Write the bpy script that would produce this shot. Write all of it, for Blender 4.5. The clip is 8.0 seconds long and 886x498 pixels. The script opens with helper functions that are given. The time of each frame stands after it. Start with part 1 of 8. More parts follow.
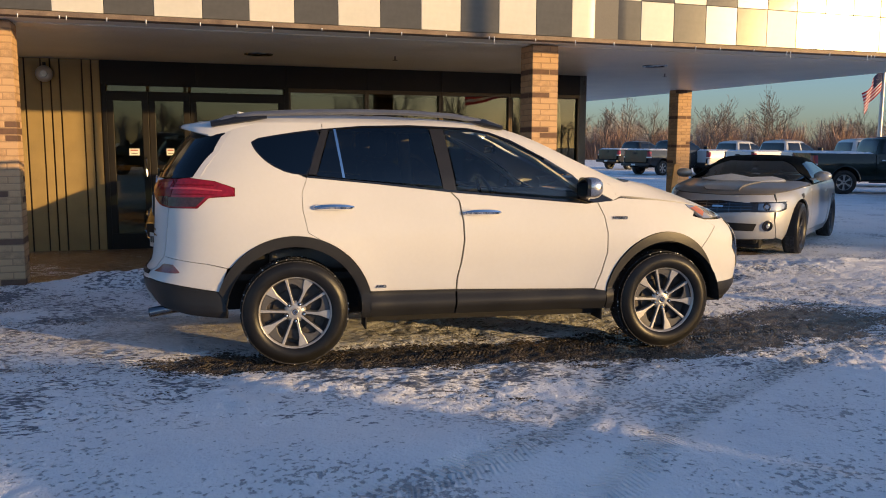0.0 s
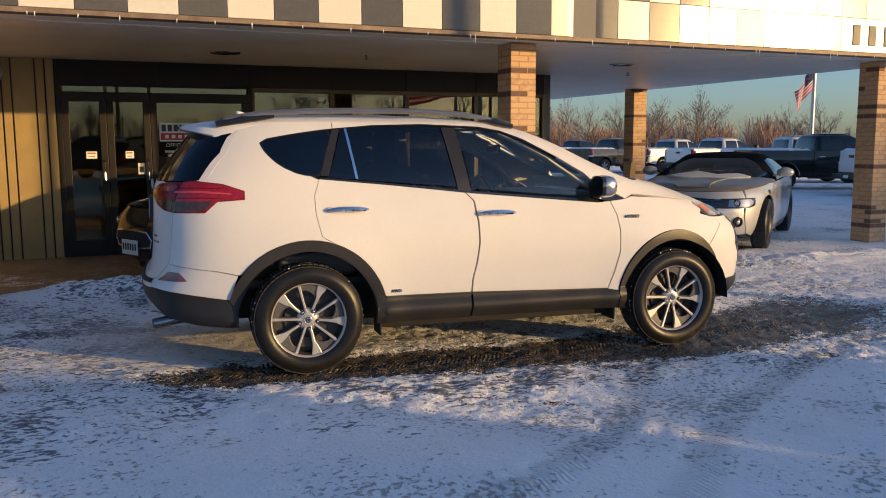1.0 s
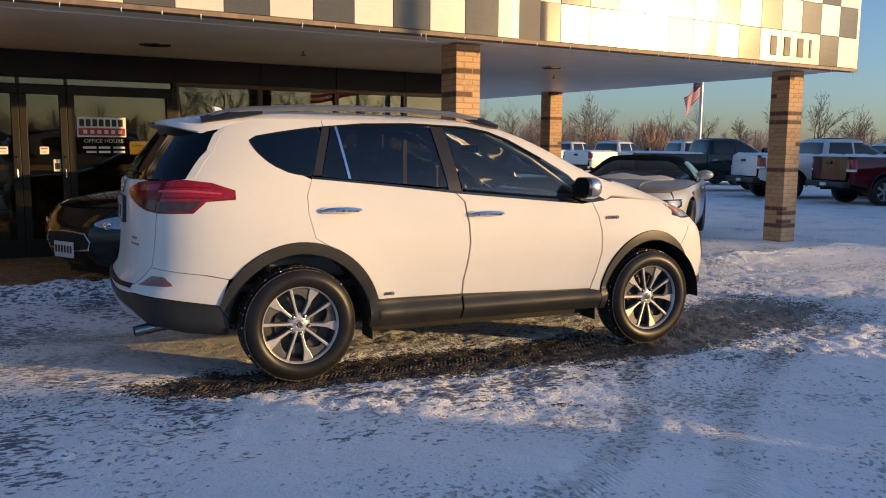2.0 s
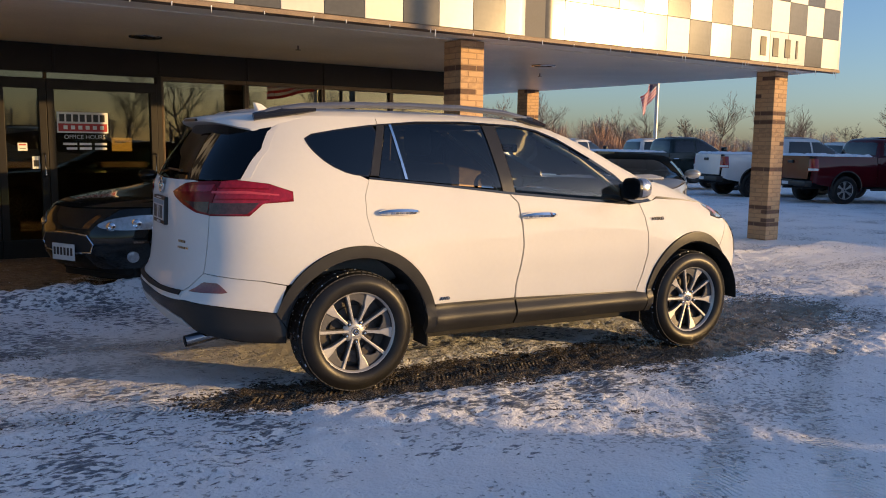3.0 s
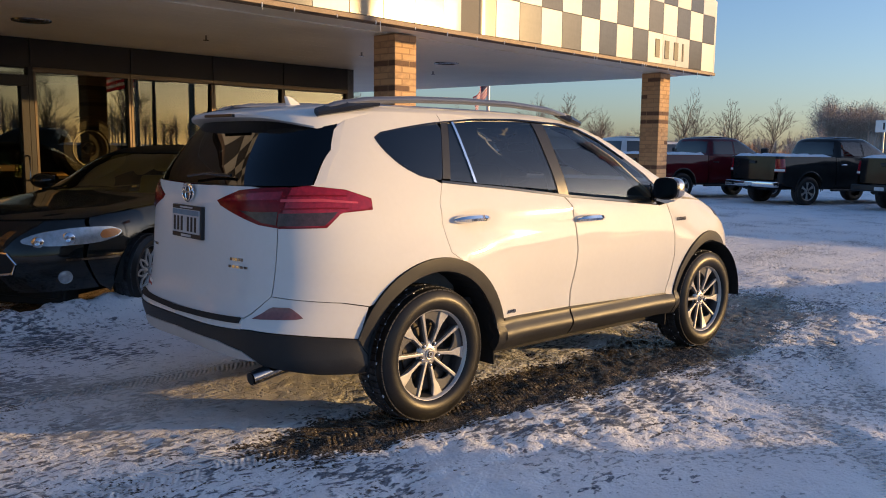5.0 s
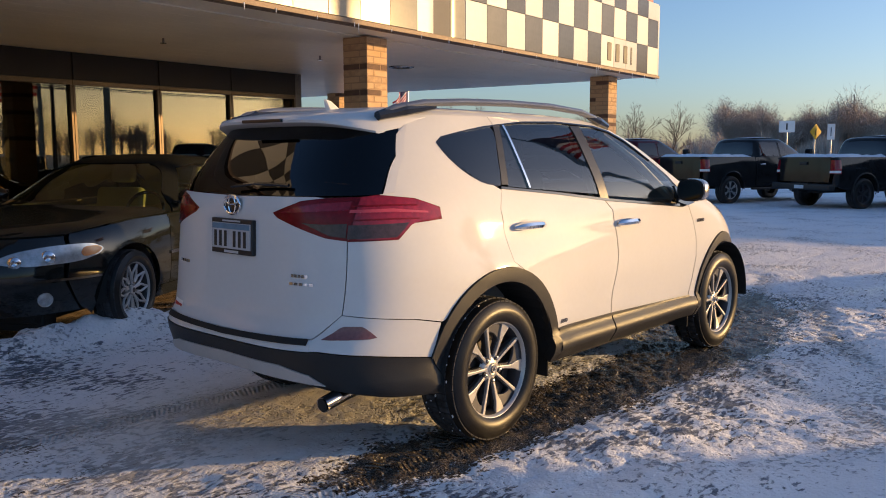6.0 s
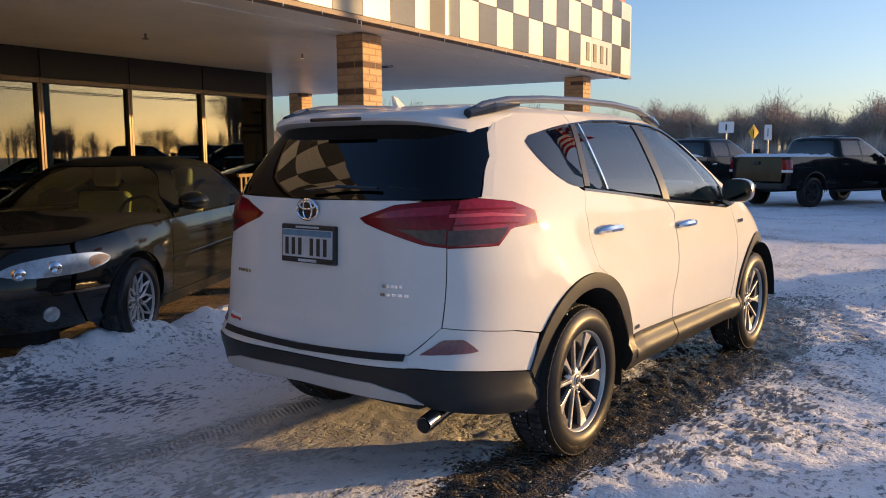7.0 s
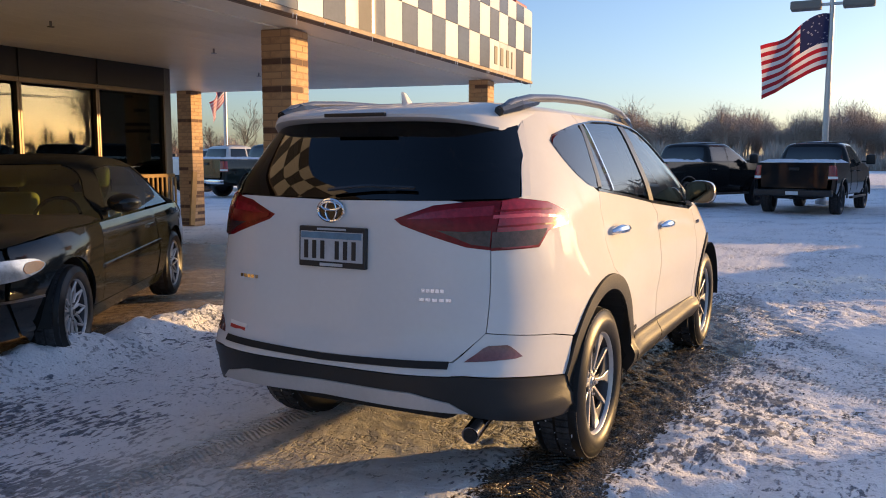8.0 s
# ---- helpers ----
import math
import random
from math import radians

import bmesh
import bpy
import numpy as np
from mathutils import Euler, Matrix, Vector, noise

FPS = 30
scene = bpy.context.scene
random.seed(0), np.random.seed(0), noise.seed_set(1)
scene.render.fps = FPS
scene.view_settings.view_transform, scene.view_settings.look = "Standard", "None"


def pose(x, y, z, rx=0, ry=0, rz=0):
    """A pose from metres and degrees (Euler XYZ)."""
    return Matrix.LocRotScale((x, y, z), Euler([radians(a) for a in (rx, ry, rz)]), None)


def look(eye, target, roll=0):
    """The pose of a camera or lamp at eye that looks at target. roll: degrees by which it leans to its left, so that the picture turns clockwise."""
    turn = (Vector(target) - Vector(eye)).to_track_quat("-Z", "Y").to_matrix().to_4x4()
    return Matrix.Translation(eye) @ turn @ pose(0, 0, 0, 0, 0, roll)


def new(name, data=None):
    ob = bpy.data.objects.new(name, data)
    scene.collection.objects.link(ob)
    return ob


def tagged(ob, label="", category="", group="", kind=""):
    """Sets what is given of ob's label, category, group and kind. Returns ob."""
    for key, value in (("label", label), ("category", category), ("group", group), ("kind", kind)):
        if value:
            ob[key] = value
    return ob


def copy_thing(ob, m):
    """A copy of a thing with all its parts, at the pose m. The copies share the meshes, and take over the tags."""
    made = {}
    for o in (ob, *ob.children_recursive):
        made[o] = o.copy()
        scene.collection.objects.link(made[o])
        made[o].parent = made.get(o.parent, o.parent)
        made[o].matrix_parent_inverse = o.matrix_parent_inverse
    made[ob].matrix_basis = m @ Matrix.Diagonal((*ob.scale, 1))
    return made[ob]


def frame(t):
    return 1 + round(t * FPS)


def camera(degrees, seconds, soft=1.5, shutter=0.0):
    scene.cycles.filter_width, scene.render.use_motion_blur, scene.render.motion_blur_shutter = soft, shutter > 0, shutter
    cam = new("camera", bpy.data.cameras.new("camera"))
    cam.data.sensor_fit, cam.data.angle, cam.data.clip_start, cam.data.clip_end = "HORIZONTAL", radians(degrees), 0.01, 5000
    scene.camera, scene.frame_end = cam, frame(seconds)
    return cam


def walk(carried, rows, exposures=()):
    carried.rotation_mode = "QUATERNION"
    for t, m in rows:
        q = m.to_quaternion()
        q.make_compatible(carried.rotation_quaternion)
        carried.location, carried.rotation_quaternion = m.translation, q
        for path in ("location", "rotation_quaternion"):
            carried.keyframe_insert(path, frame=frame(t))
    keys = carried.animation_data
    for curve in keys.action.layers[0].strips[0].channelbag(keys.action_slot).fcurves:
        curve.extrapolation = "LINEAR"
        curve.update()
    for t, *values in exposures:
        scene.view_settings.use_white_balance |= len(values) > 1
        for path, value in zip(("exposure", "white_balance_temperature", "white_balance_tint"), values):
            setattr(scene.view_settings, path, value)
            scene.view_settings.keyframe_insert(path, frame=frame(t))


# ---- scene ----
cam = camera(56.3, 8.0, soft=1.0)
PATH = [
    (0, (-0.302, -6.328, 1.453), (0.158, -4.397, 1.206), 0.6),
    (0.5, (-0.533, -6.242, 1.455), (-0.006, -4.328, 1.209), 0.3),
    (1, (-0.769, -6.039, 1.442), (-0.161, -4.149, 1.197), 0.1),
    (1.5, (-1.029, -5.866, 1.423), (-0.304, -4.018, 1.174), 0.6),
    (1.7, (-1.167, -5.817, 1.435), (-0.381, -3.994, 1.189), 0.7),
    (3, (-1.882, -5.24, 1.44), (-0.911, -3.509, 1.192), 1.1),
    (3.5, (-2.172, -5.002, 1.451), (-1.119, -3.32, 1.203), 1.0),
    (4, (-2.381, -4.669, 1.437), (-1.207, -3.068, 1.192), 1.0),
    (4.5, (-2.609, -4.352, 1.426), (-1.326, -2.837, 1.186), 1.1),
    (5, (-2.8, -4.015, 1.415), (-1.46, -2.55, 1.174), 0.9),
    (5.2, (-2.862, -3.852, 1.406), (-1.511, -2.396, 1.167), 0.6),
    (6.3, (-3.27, -3.118, 1.407), (-1.733, -1.857, 1.183), -0.1),
    (6.5, (-3.31, -2.968, 1.385), (-1.762, -1.721, 1.162), -0.2),
    (7, (-3.429, -2.629, 1.403), (-1.834, -1.443, 1.179), -0.2),
    (7.5, (-3.62, -2.31, 1.411), (-1.911, -1.295, 1.19), 0.2),
    (8, (-3.679, -1.97, 1.383), (-1.911, -1.059, 1.167), 0.3),
]
walk(cam, [(t, look(eye, target, roll)) for t, eye, target, roll in PATH],
     exposures=[(0.0, 1.00, 6130, 16), (4.0, 1.12, 6330, 19), (6.5, 1.20, 6450, 20), (8.0, 1.42, 6620, 22)])

# ---- world, sun, exposure ----
SUN_AZ, SUN_EL = radians(-40.0), radians(7.2)
SUN_DIR = Vector((math.cos(SUN_AZ) * math.cos(SUN_EL), math.sin(SUN_AZ) * math.cos(SUN_EL), math.sin(SUN_EL)))
world = bpy.data.worlds.new("world")
scene.world = world
world.use_nodes = True
wn = world.node_tree.nodes
sky = wn.new("ShaderNodeTexSky")
sky.sky_type = "NISHITA"
sky.sun_disc = False
sky.sun_elevation, sky.sun_rotation = SUN_EL, math.atan2(SUN_DIR.x, SUN_DIR.y)
sky.air_density, sky.dust_density, sky.ozone_density = 0.90, 1.1, 3.0
wn["Background"].inputs["Strength"].default_value = 0.106
world.node_tree.links.new(sky.outputs["Color"], wn["Background"].inputs["Color"])
sun = new("sun", bpy.data.lights.new("sun", "SUN"))
sun.data.energy, sun.data.angle, sun.data.color = 2.75, radians(0.6), (1.0, 0.63, 0.22)
sun.matrix_world = Matrix.Translation((20, -20, 20)) @ SUN_DIR.to_track_quat("Z", "Y").to_matrix().to_4x4()


# ---- small helpers ----
def link_mesh(name, me, material, parent=None, label="", smooth=True):
    ob = new(name, me)
    if material:
        me.materials.append(material)
    if smooth:
        me.polygons.foreach_set("use_smooth", [True] * len(me.polygons))
    if parent:
        ob.parent = parent
    if label:
        ob["label"] = label
    return ob


def part(name, bm, material, parent=None, label="", smooth=False, sharp=35):
    me = bpy.data.meshes.new(name)
    bmesh.ops.recalc_face_normals(bm, faces=bm.faces[:])
    if smooth:
        for e in bm.edges:
            if len(e.link_faces) == 2 and e.calc_face_angle(0) > radians(sharp):
                e.smooth = False
    bm.to_mesh(me)
    bm.free()
    return link_mesh(name, me, material, parent, label, smooth)


def thing(name, label, category, m=None, group="", kind=""):
    ob = new(name)
    if m is not None:
        ob.matrix_basis = m
    return tagged(ob, label, category, group, kind)


def box(x0, x1, y0, y1, z0, z1, bevel=0.0, bm=None, segs=2):
    own = bmesh.new()
    bmesh.ops.create_cube(own, size=1.0)
    for v in own.verts:
        v.co = Vector(((x0 + x1) / 2 + v.co.x * (x1 - x0), (y0 + y1) / 2 + v.co.y * (y1 - y0), (z0 + z1) / 2 + v.co.z * (z1 - z0)))
    if bevel > 0:
        bmesh.ops.bevel(own, geom=own.edges[:], offset=bevel, segments=segs, profile=0.5, affect="EDGES")
    return join(bm, own)


def join(bm, own, m=None):
    if m is not None:
        own.transform(m)
    if bm is None:
        return own
    me = bpy.data.meshes.new("tmp")
    own.to_mesh(me)
    own.free()
    bm.from_mesh(me)
    bpy.data.meshes.remove(me)
    return bm


def tube(points, radius, sides=8, bm=None, closed=False, radii=None, flat=1.0):
    """A tube along points; flat squeezes it along its second axis."""
    bm = bm or bmesh.new()
    pts = [Vector(p) for p in points]
    rings = []
    n = len(pts)
    for i, p in enumerate(pts):
        a = pts[(i - 1) % n] if (closed or i > 0) else p
        b = pts[(i + 1) % n] if (closed or i < n - 1) else p
        d = (b - a).normalized()
        side = d.cross(Vector((0, 0, 1)))
        if side.length < 1e-3:
            side = d.cross(Vector((1, 0, 0)))
        side.normalize()
        up = side.cross(d)
        r = radii[i] if radii else radius
        rings.append([bm.verts.new(p + (side * math.cos(k * math.tau / sides) + up * flat * math.sin(k * math.tau / sides)) * r) for k in range(sides)])
    for i in range(n if closed else n - 1):
        r0, r1 = rings[i], rings[(i + 1) % n]
        for k in range(sides):
            bm.faces.new((r0[k], r0[(k + 1) % sides], r1[(k + 1) % sides], r1[k]))
    if not closed:
        bm.faces.new(rings[0][::-1])
        bm.faces.new(rings[-1])
    return bm


def lathe(profile, segs=32, bm=None, axis="y", closed=False):
    """Turn (radius, along) pairs round an axis."""
    bm = bm or bmesh.new()
    rings = []
    for r, h in profile:
        ring = []
        for k in range(segs):
            a = k * math.tau / segs
            c, s = r * math.cos(a), r * math.sin(a)
            ring.append(bm.verts.new((c, h, s) if axis == "y" else (c, s, h) if axis == "z" else (h, c, s)))
        rings.append(ring)
    m = len(rings)
    for i in range(m if closed else m - 1):
        a, b = rings[i], rings[(i + 1) % m]
        for k in range(segs):
            bm.faces.new((a[k], a[(k + 1) % segs], b[(k + 1) % segs], b[k]))
    return bm


def prism(outline, y0, y1, bm=None, bevel=0.0):
    """A flat outline of (x, z) pushed from y0 to y1."""
    own = bmesh.new()
    f = own.faces.new([own.verts.new((x, y0, z)) for x, z in outline])
    r = bmesh.ops.extrude_face_region(own, geom=[f])
    bmesh.ops.translate(own, vec=(0, y1 - y0, 0), verts=[v for v in r["geom"] if isinstance(v, bmesh.types.BMVert)])
    if bevel > 0:
        bmesh.ops.bevel(own, geom=own.edges[:], offset=bevel, segments=2, profile=0.5, affect="EDGES")
    return join(bm, own)


def curve_through(knots):
    """A smooth monotone curve through (a, value) pairs."""
    xs = np.array([k[0] for k in knots], float)
    ys = np.array([k[1] for k in knots], float)
    h = np.diff(xs)
    d = np.diff(ys) / h
    m = np.zeros(len(xs))
    m[0], m[-1] = d[0], d[-1]
    for i in range(1, len(xs) - 1):
        if d[i - 1] * d[i] > 0:
            w1, w2 = 2 * h[i] + h[i - 1], h[i] + 2 * h[i - 1]
            m[i] = (w1 + w2) / (w1 / d[i - 1] + w2 / d[i])

    def f(a):
        a = min(max(a, xs[0]), xs[-1])
        i = min(int(np.searchsorted(xs, a, side="right")) - 1, len(xs) - 2)
        t = (a - xs[i]) / h[i]
        return float((1 + 2 * t) * (1 - t) ** 2 * ys[i] + t * (1 - t) ** 2 * h[i] * m[i] + t * t * (3 - 2 * t) * ys[i + 1] + t * t * (t - 1) * h[i] * m[i + 1])
    return f


def text_part(name, body, size, material, parent, m, label="", depth=0.002):
    cu = bpy.data.curves.new(name, "FONT")
    cu.body, cu.size, cu.extrude, cu.align_x, cu.align_y = body, size, depth, "CENTER", "CENTER"
    tmp = new("tmp_text", cu)
    dg = bpy.context.evaluated_depsgraph_get()
    dg.update()
    me = bpy.data.meshes.new_from_object(tmp.evaluated_get(dg))
    bpy.data.objects.remove(tmp)
    me.transform(m)
    me.materials.clear()
    me.name = name
    return link_mesh(name, me, material, parent, label, False)


# ---- materials ----
def nodes_of(name):
    m = bpy.data.materials.new(name)
    m.use_nodes = True
    return m, m.node_tree.nodes, m.node_tree.links, m.node_tree.nodes["Principled BSDF"]


def surf(name, base, rough=0.5, metal=0.0, var=0.15, scale=6.0, fine=70.0, bump=0.1, coat=0.0, island=0.0, each=0.0, spec=0.5, dark=None, each_rough=0.0, coat_rough=0.08):
    """A surface with colour that varies at two scales, fine relief, and wear in its gloss."""
    m, n, l, bsdf = nodes_of(name)
    co = n.new("ShaderNodeTexCoord")
    big, small = n.new("ShaderNodeTexNoise"), n.new("ShaderNodeTexNoise")
    big.inputs["Scale"].default_value, small.inputs["Scale"].default_value = scale, fine
    big.inputs["Detail"].default_value = 5.0
    small.inputs["Detail"].default_value = 3.0
    for t in (big, small):
        l.new(co.outputs["Object"], t.inputs["Vector"])
    add = n.new("ShaderNodeMath")
    add.operation = "MULTIPLY_ADD"
    l.new(small.outputs["Fac"], add.inputs[0])
    add.inputs[1].default_value = 0.45
    l.new(big.outputs["Fac"], add.inputs[2])
    last = add.outputs[0]
    if each or island:
        src = n.new("ShaderNodeObjectInfo") if each else n.new("ShaderNodeNewGeometry")
        more = n.new("ShaderNodeMath")
        more.operation = "MULTIPLY_ADD"
        l.new(src.outputs["Random" if each else "Random Per Island"], more.inputs[0])
        more.inputs[1].default_value = each or island
        l.new(last, more.inputs[2])
        last = more.outputs[0]
    ramp = n.new("ShaderNodeValToRGB")
    lo = dark or [c * (1 - var) for c in base]
    hi = [min(1.0, c * (1 + var)) for c in base]
    ramp.color_ramp.elements[0].position, ramp.color_ramp.elements[0].color = 0.4, (*lo, 1)
    ramp.color_ramp.elements[1].position, ramp.color_ramp.elements[1].color = 1.05 + (each or island), (*hi, 1)
    l.new(last, ramp.inputs["Fac"])
    l.new(ramp.outputs["Color"], bsdf.inputs["Base Color"])
    rr = n.new("ShaderNodeMapRange")
    rr.inputs["To Min"].default_value, rr.inputs["To Max"].default_value = max(0.02, rough * 0.82), min(1.0, rough * 1.2)
    l.new(big.outputs["Fac"], rr.inputs["Value"])
    if each_rough:
        info, spread_r = n.new("ShaderNodeObjectInfo"), n.new("ShaderNodeMath")
        spread_r.operation = "MULTIPLY_ADD"
        l.new(info.outputs["Random"], spread_r.inputs[0])
        spread_r.inputs[1].default_value = each_rough
        l.new(rr.outputs["Result"], spread_r.inputs[2])
        l.new(spread_r.outputs[0], bsdf.inputs["Roughness"])
    else:
        l.new(rr.outputs["Result"], bsdf.inputs["Roughness"])
    bsdf.inputs["Metallic"].default_value = metal
    bsdf.inputs["Specular IOR Level"].default_value = spec
    if coat:
        bsdf.inputs["Coat Weight"].default_value, bsdf.inputs["Coat Roughness"].default_value = coat, coat_rough
    if bump:
        b = n.new("ShaderNodeBump")
        b.inputs["Strength"].default_value, b.inputs["Distance"].default_value = bump, 0.01
        l.new(small.outputs["Fac"], b.inputs["Height"])
        l.new(b.outputs["Normal"], bsdf.inputs["Normal"])
    return m


def pane(name, tint, ior=1.5, rough=0.0, shine=1.0, warm=1.0):
    """Thin glass: a tinted see-through sheet with a reflection on it."""
    m, n, l, bsdf = nodes_of(name)
    n.remove(bsdf)
    clear, gloss, mix, fr = n.new("ShaderNodeBsdfTransparent"), n.new("ShaderNodeBsdfGlossy"), n.new("ShaderNodeMixShader"), n.new("ShaderNodeFresnel")
    clear.inputs["Color"].default_value = (*tint, 1)
    gloss.inputs["Roughness"].default_value = rough
    gloss.inputs["Color"].default_value = (shine, shine, shine * warm, 1)
    fr.inputs["IOR"].default_value = ior
    l.new(fr.outputs["Fac"], mix.inputs["Fac"])
    l.new(clear.outputs["BSDF"], mix.inputs[1])
    l.new(gloss.outputs["BSDF"], mix.inputs[2])
    l.new(mix.outputs["Shader"], n["Material Output"].inputs["Surface"])
    return m


WHITE_PAINT = surf("white_car_paint", (0.655, 0.65, 0.64), 0.6, var=0.03, scale=2.5, fine=40, bump=0.0, coat=0.55, spec=0.0, coat_rough=0.04)
CLADDING = surf("grey_black_plastic", (0.023, 0.0225, 0.022), 0.42, var=0.25, scale=5, fine=220, bump=0.08, spec=0.38)
SATIN_SILVER = surf("satin_silver_plastic", (0.50, 0.50, 0.50), 0.4, 0.25, var=0.1)
GLOSS_BLACK = surf("gloss_black_trim", (0.012, 0.012, 0.013), 0.12, var=0.2, bump=0.0, coat=0.4)
PILLAR_BLACK = surf("satin_black_trim", (0.02, 0.019, 0.018), 0.3, var=0.2, bump=0.0)
CHROME = surf("chrome", (0.86, 0.86, 0.87), 0.07, 1.0, var=0.05, bump=0.0)
DARK_CHROME = surf("smoked_chrome", (0.25, 0.25, 0.26), 0.15, 1.0, var=0.08, bump=0.0)
# mirror glass coloured dark to stand for the dark reflection in it
DIM_MIRROR = surf("dim_reflection_mirror", (0.07, 0.075, 0.08), 0.05, 1.0, var=0.05, bump=0.0)
ALLOY = surf("machined_alloy", (0.50, 0.49, 0.475), 0.34, 0.5, var=0.08, scale=30, bump=0.03)
BRAKE_STEEL = surf("worn_brake_steel", (0.075, 0.065, 0.06), 0.5, 0.4, var=0.35, scale=30, fine=160, bump=0.1)
GREY_ALLOY = surf("grey_painted_alloy", (0.10, 0.098, 0.098), 0.38, 0.2, var=0.12, scale=25, bump=0.03)
ALLOY_DARK = surf("dark_painted_alloy", (0.05, 0.05, 0.055), 0.4, 0.3, var=0.2)
RUBBER = surf("tyre_rubber", (0.011, 0.0105, 0.010), 0.38, var=0.35, scale=10, fine=160, bump=0.07, spec=0.38)
SNOWY_RUBBER = surf("snow_dusted_rubber", (0.045, 0.046, 0.05), 0.75, var=0.9, scale=25, fine=160, bump=0.3, dark=(0.008, 0.008, 0.008), spec=0.2)
UNDER = surf("underbody_black", (0.012, 0.012, 0.012), 0.8, var=0.3)
RED_LENS = surf("red_lamp_lens", (0.25, 0.008, 0.017), 0.1, var=0.35, scale=40, fine=200, bump=0.02, coat=0.3)
DARK_RED_LENS = surf("dark_red_lens", (0.17, 0.006, 0.010), 0.2, var=0.3, scale=30, bump=0.0, spec=0.25)
REFLECTOR = surf("smoky_red_reflector", (0.20, 0.075, 0.07), 0.18, var=0.25, scale=60, fine=240, bump=0.05, coat=0.4)
SMOKED_CLEAR = surf("smoked_clear_lens", (0.055, 0.026, 0.029), 0.12, var=0.4, scale=45, fine=180, bump=0.03, spec=0.5)
PINK_LENS = surf("bright_lamp_stripe", (0.55, 0.05, 0.06), 0.15, var=0.2, coat=0.8)
CLEAR_LENS = surf("clear_lamp_lens", (0.42, 0.44, 0.46), 0.12, 0.4, var=0.3, scale=25, fine=90, bump=0.05, coat=0.8)
AMBER_LENS = surf("amber_lens", (0.55, 0.16, 0.03), 0.15, var=0.2, coat=0.6)
PRIVACY = pane("privacy_glass", (0.20, 0.215, 0.21), 1.68)
CAR_GLASS = pane("car_side_glass", (0.88, 0.94, 0.88), 1.68)
OLIVE_GLASS = pane("green_tinted_glass", (0.46, 0.55, 0.36), 1.6)
REAR_GLASS = pane("tinted_rear_glass", (0.015, 0.015, 0.015), 1.58, shine=0.8)
STORE_GLASS = pane("storefront_glass", (0.60, 0.58, 0.48), 2.2, shine=0.42, warm=0.80)
SEAT_CLOTH = surf("grey_seat_cloth", (0.17, 0.16, 0.15), 0.85, var=0.2, fine=150, bump=0.2)
TRIM_TAN = surf("light_grey_cabin_trim", (0.62, 0.57, 0.47), 0.8, var=0.1)
BLACK_METAL = surf("dark_bronze_frame", (0.016, 0.013, 0.010), 0.5, 0.0, var=0.2, scale=4, spec=0.3)
SOFFIT = surf("white_soffit_paint", (0.78, 0.745, 0.645), 0.40, var=0.10, scale=1.2, fine=25, bump=0.08)
FASCIA_EDGE = surf("rusty_drip_edge", (0.20, 0.15, 0.11), 0.6, 0.2, var=0.35, scale=7, dark=(0.09, 0.06, 0.045))
TILE_WHITE = surf("white_enamel_panel", (0.62, 0.60, 0.53), 0.18, var=0.10, scale=1.6, fine=18, bump=0.02, each=0.12, spec=0.5, each_rough=0.22)
TILE_GREY = surf("charcoal_enamel_panel", (0.085, 0.083, 0.08), 0.14, var=0.25, scale=1.6, fine=18, bump=0.015, each=0.2, spec=0.25, each_rough=0.08)
BRICK = surf("tan_brick", (0.46, 0.30, 0.165), 0.8, var=0.25, scale=14, fine=110, bump=0.3, each=0.5, dark=(0.25, 0.16, 0.09))
BRICK_DARK = surf("burnt_brown_brick", (0.13, 0.075, 0.05), 0.8, var=0.3, scale=14, fine=110, bump=0.3, each=0.2)
MORTAR = surf("grey_mortar", (0.40, 0.262, 0.15), 0.95, var=0.2, fine=150, bump=0.3)
WOOD_SIDING = surf("stained_board_siding", (0.31, 0.225, 0.095), 0.6, var=0.2, scale=3, fine=60, bump=0.2, each=0.2)
WOOD_DARK = surf("dark_batten_gap", (0.05, 0.035, 0.02), 0.8, var=0.2)
GREY_WALL = surf("plain_grey_wall", (0.20, 0.19, 0.17), 0.85, var=0.12, scale=1.5)
SIGN_WHITE = surf("white_vinyl", (0.80, 0.80, 0.78), 0.5, var=0.04)
SIGN_BLACK = surf("black_vinyl", (0.02, 0.02, 0.02), 0.5, var=0.1)
SIGN_RED = surf("red_vinyl", (0.45, 0.03, 0.03), 0.5, var=0.1)
SNOW_CAP = surf("thin_snow_cover", (0.82, 0.84, 0.88), 0.75, var=0.08, scale=9, fine=90, bump=0.5)

# ---- ground: one sheet of trodden snow, wet asphalt and a concrete apron ----
B = pose(0, 2.415, 0, 0, -0.42, 5.68)          # the building's own axes: along the front, into the building, up


def spread(fine0, fine1, step, far0, far1):
    """Even steps in the middle that grow to the far ends."""
    mid = list(np.arange(fine0, fine1 + step / 2, step))
    out, d, x = [], step, fine1
    while x < far1:
        d *= 1.12
        x += d
        out.append(x)
    left, d, x = [], step, fine0
    while x > far0:
        d *= 1.12
        x -= d
        left.append(x)
    return np.array(left[::-1] + mid + out)


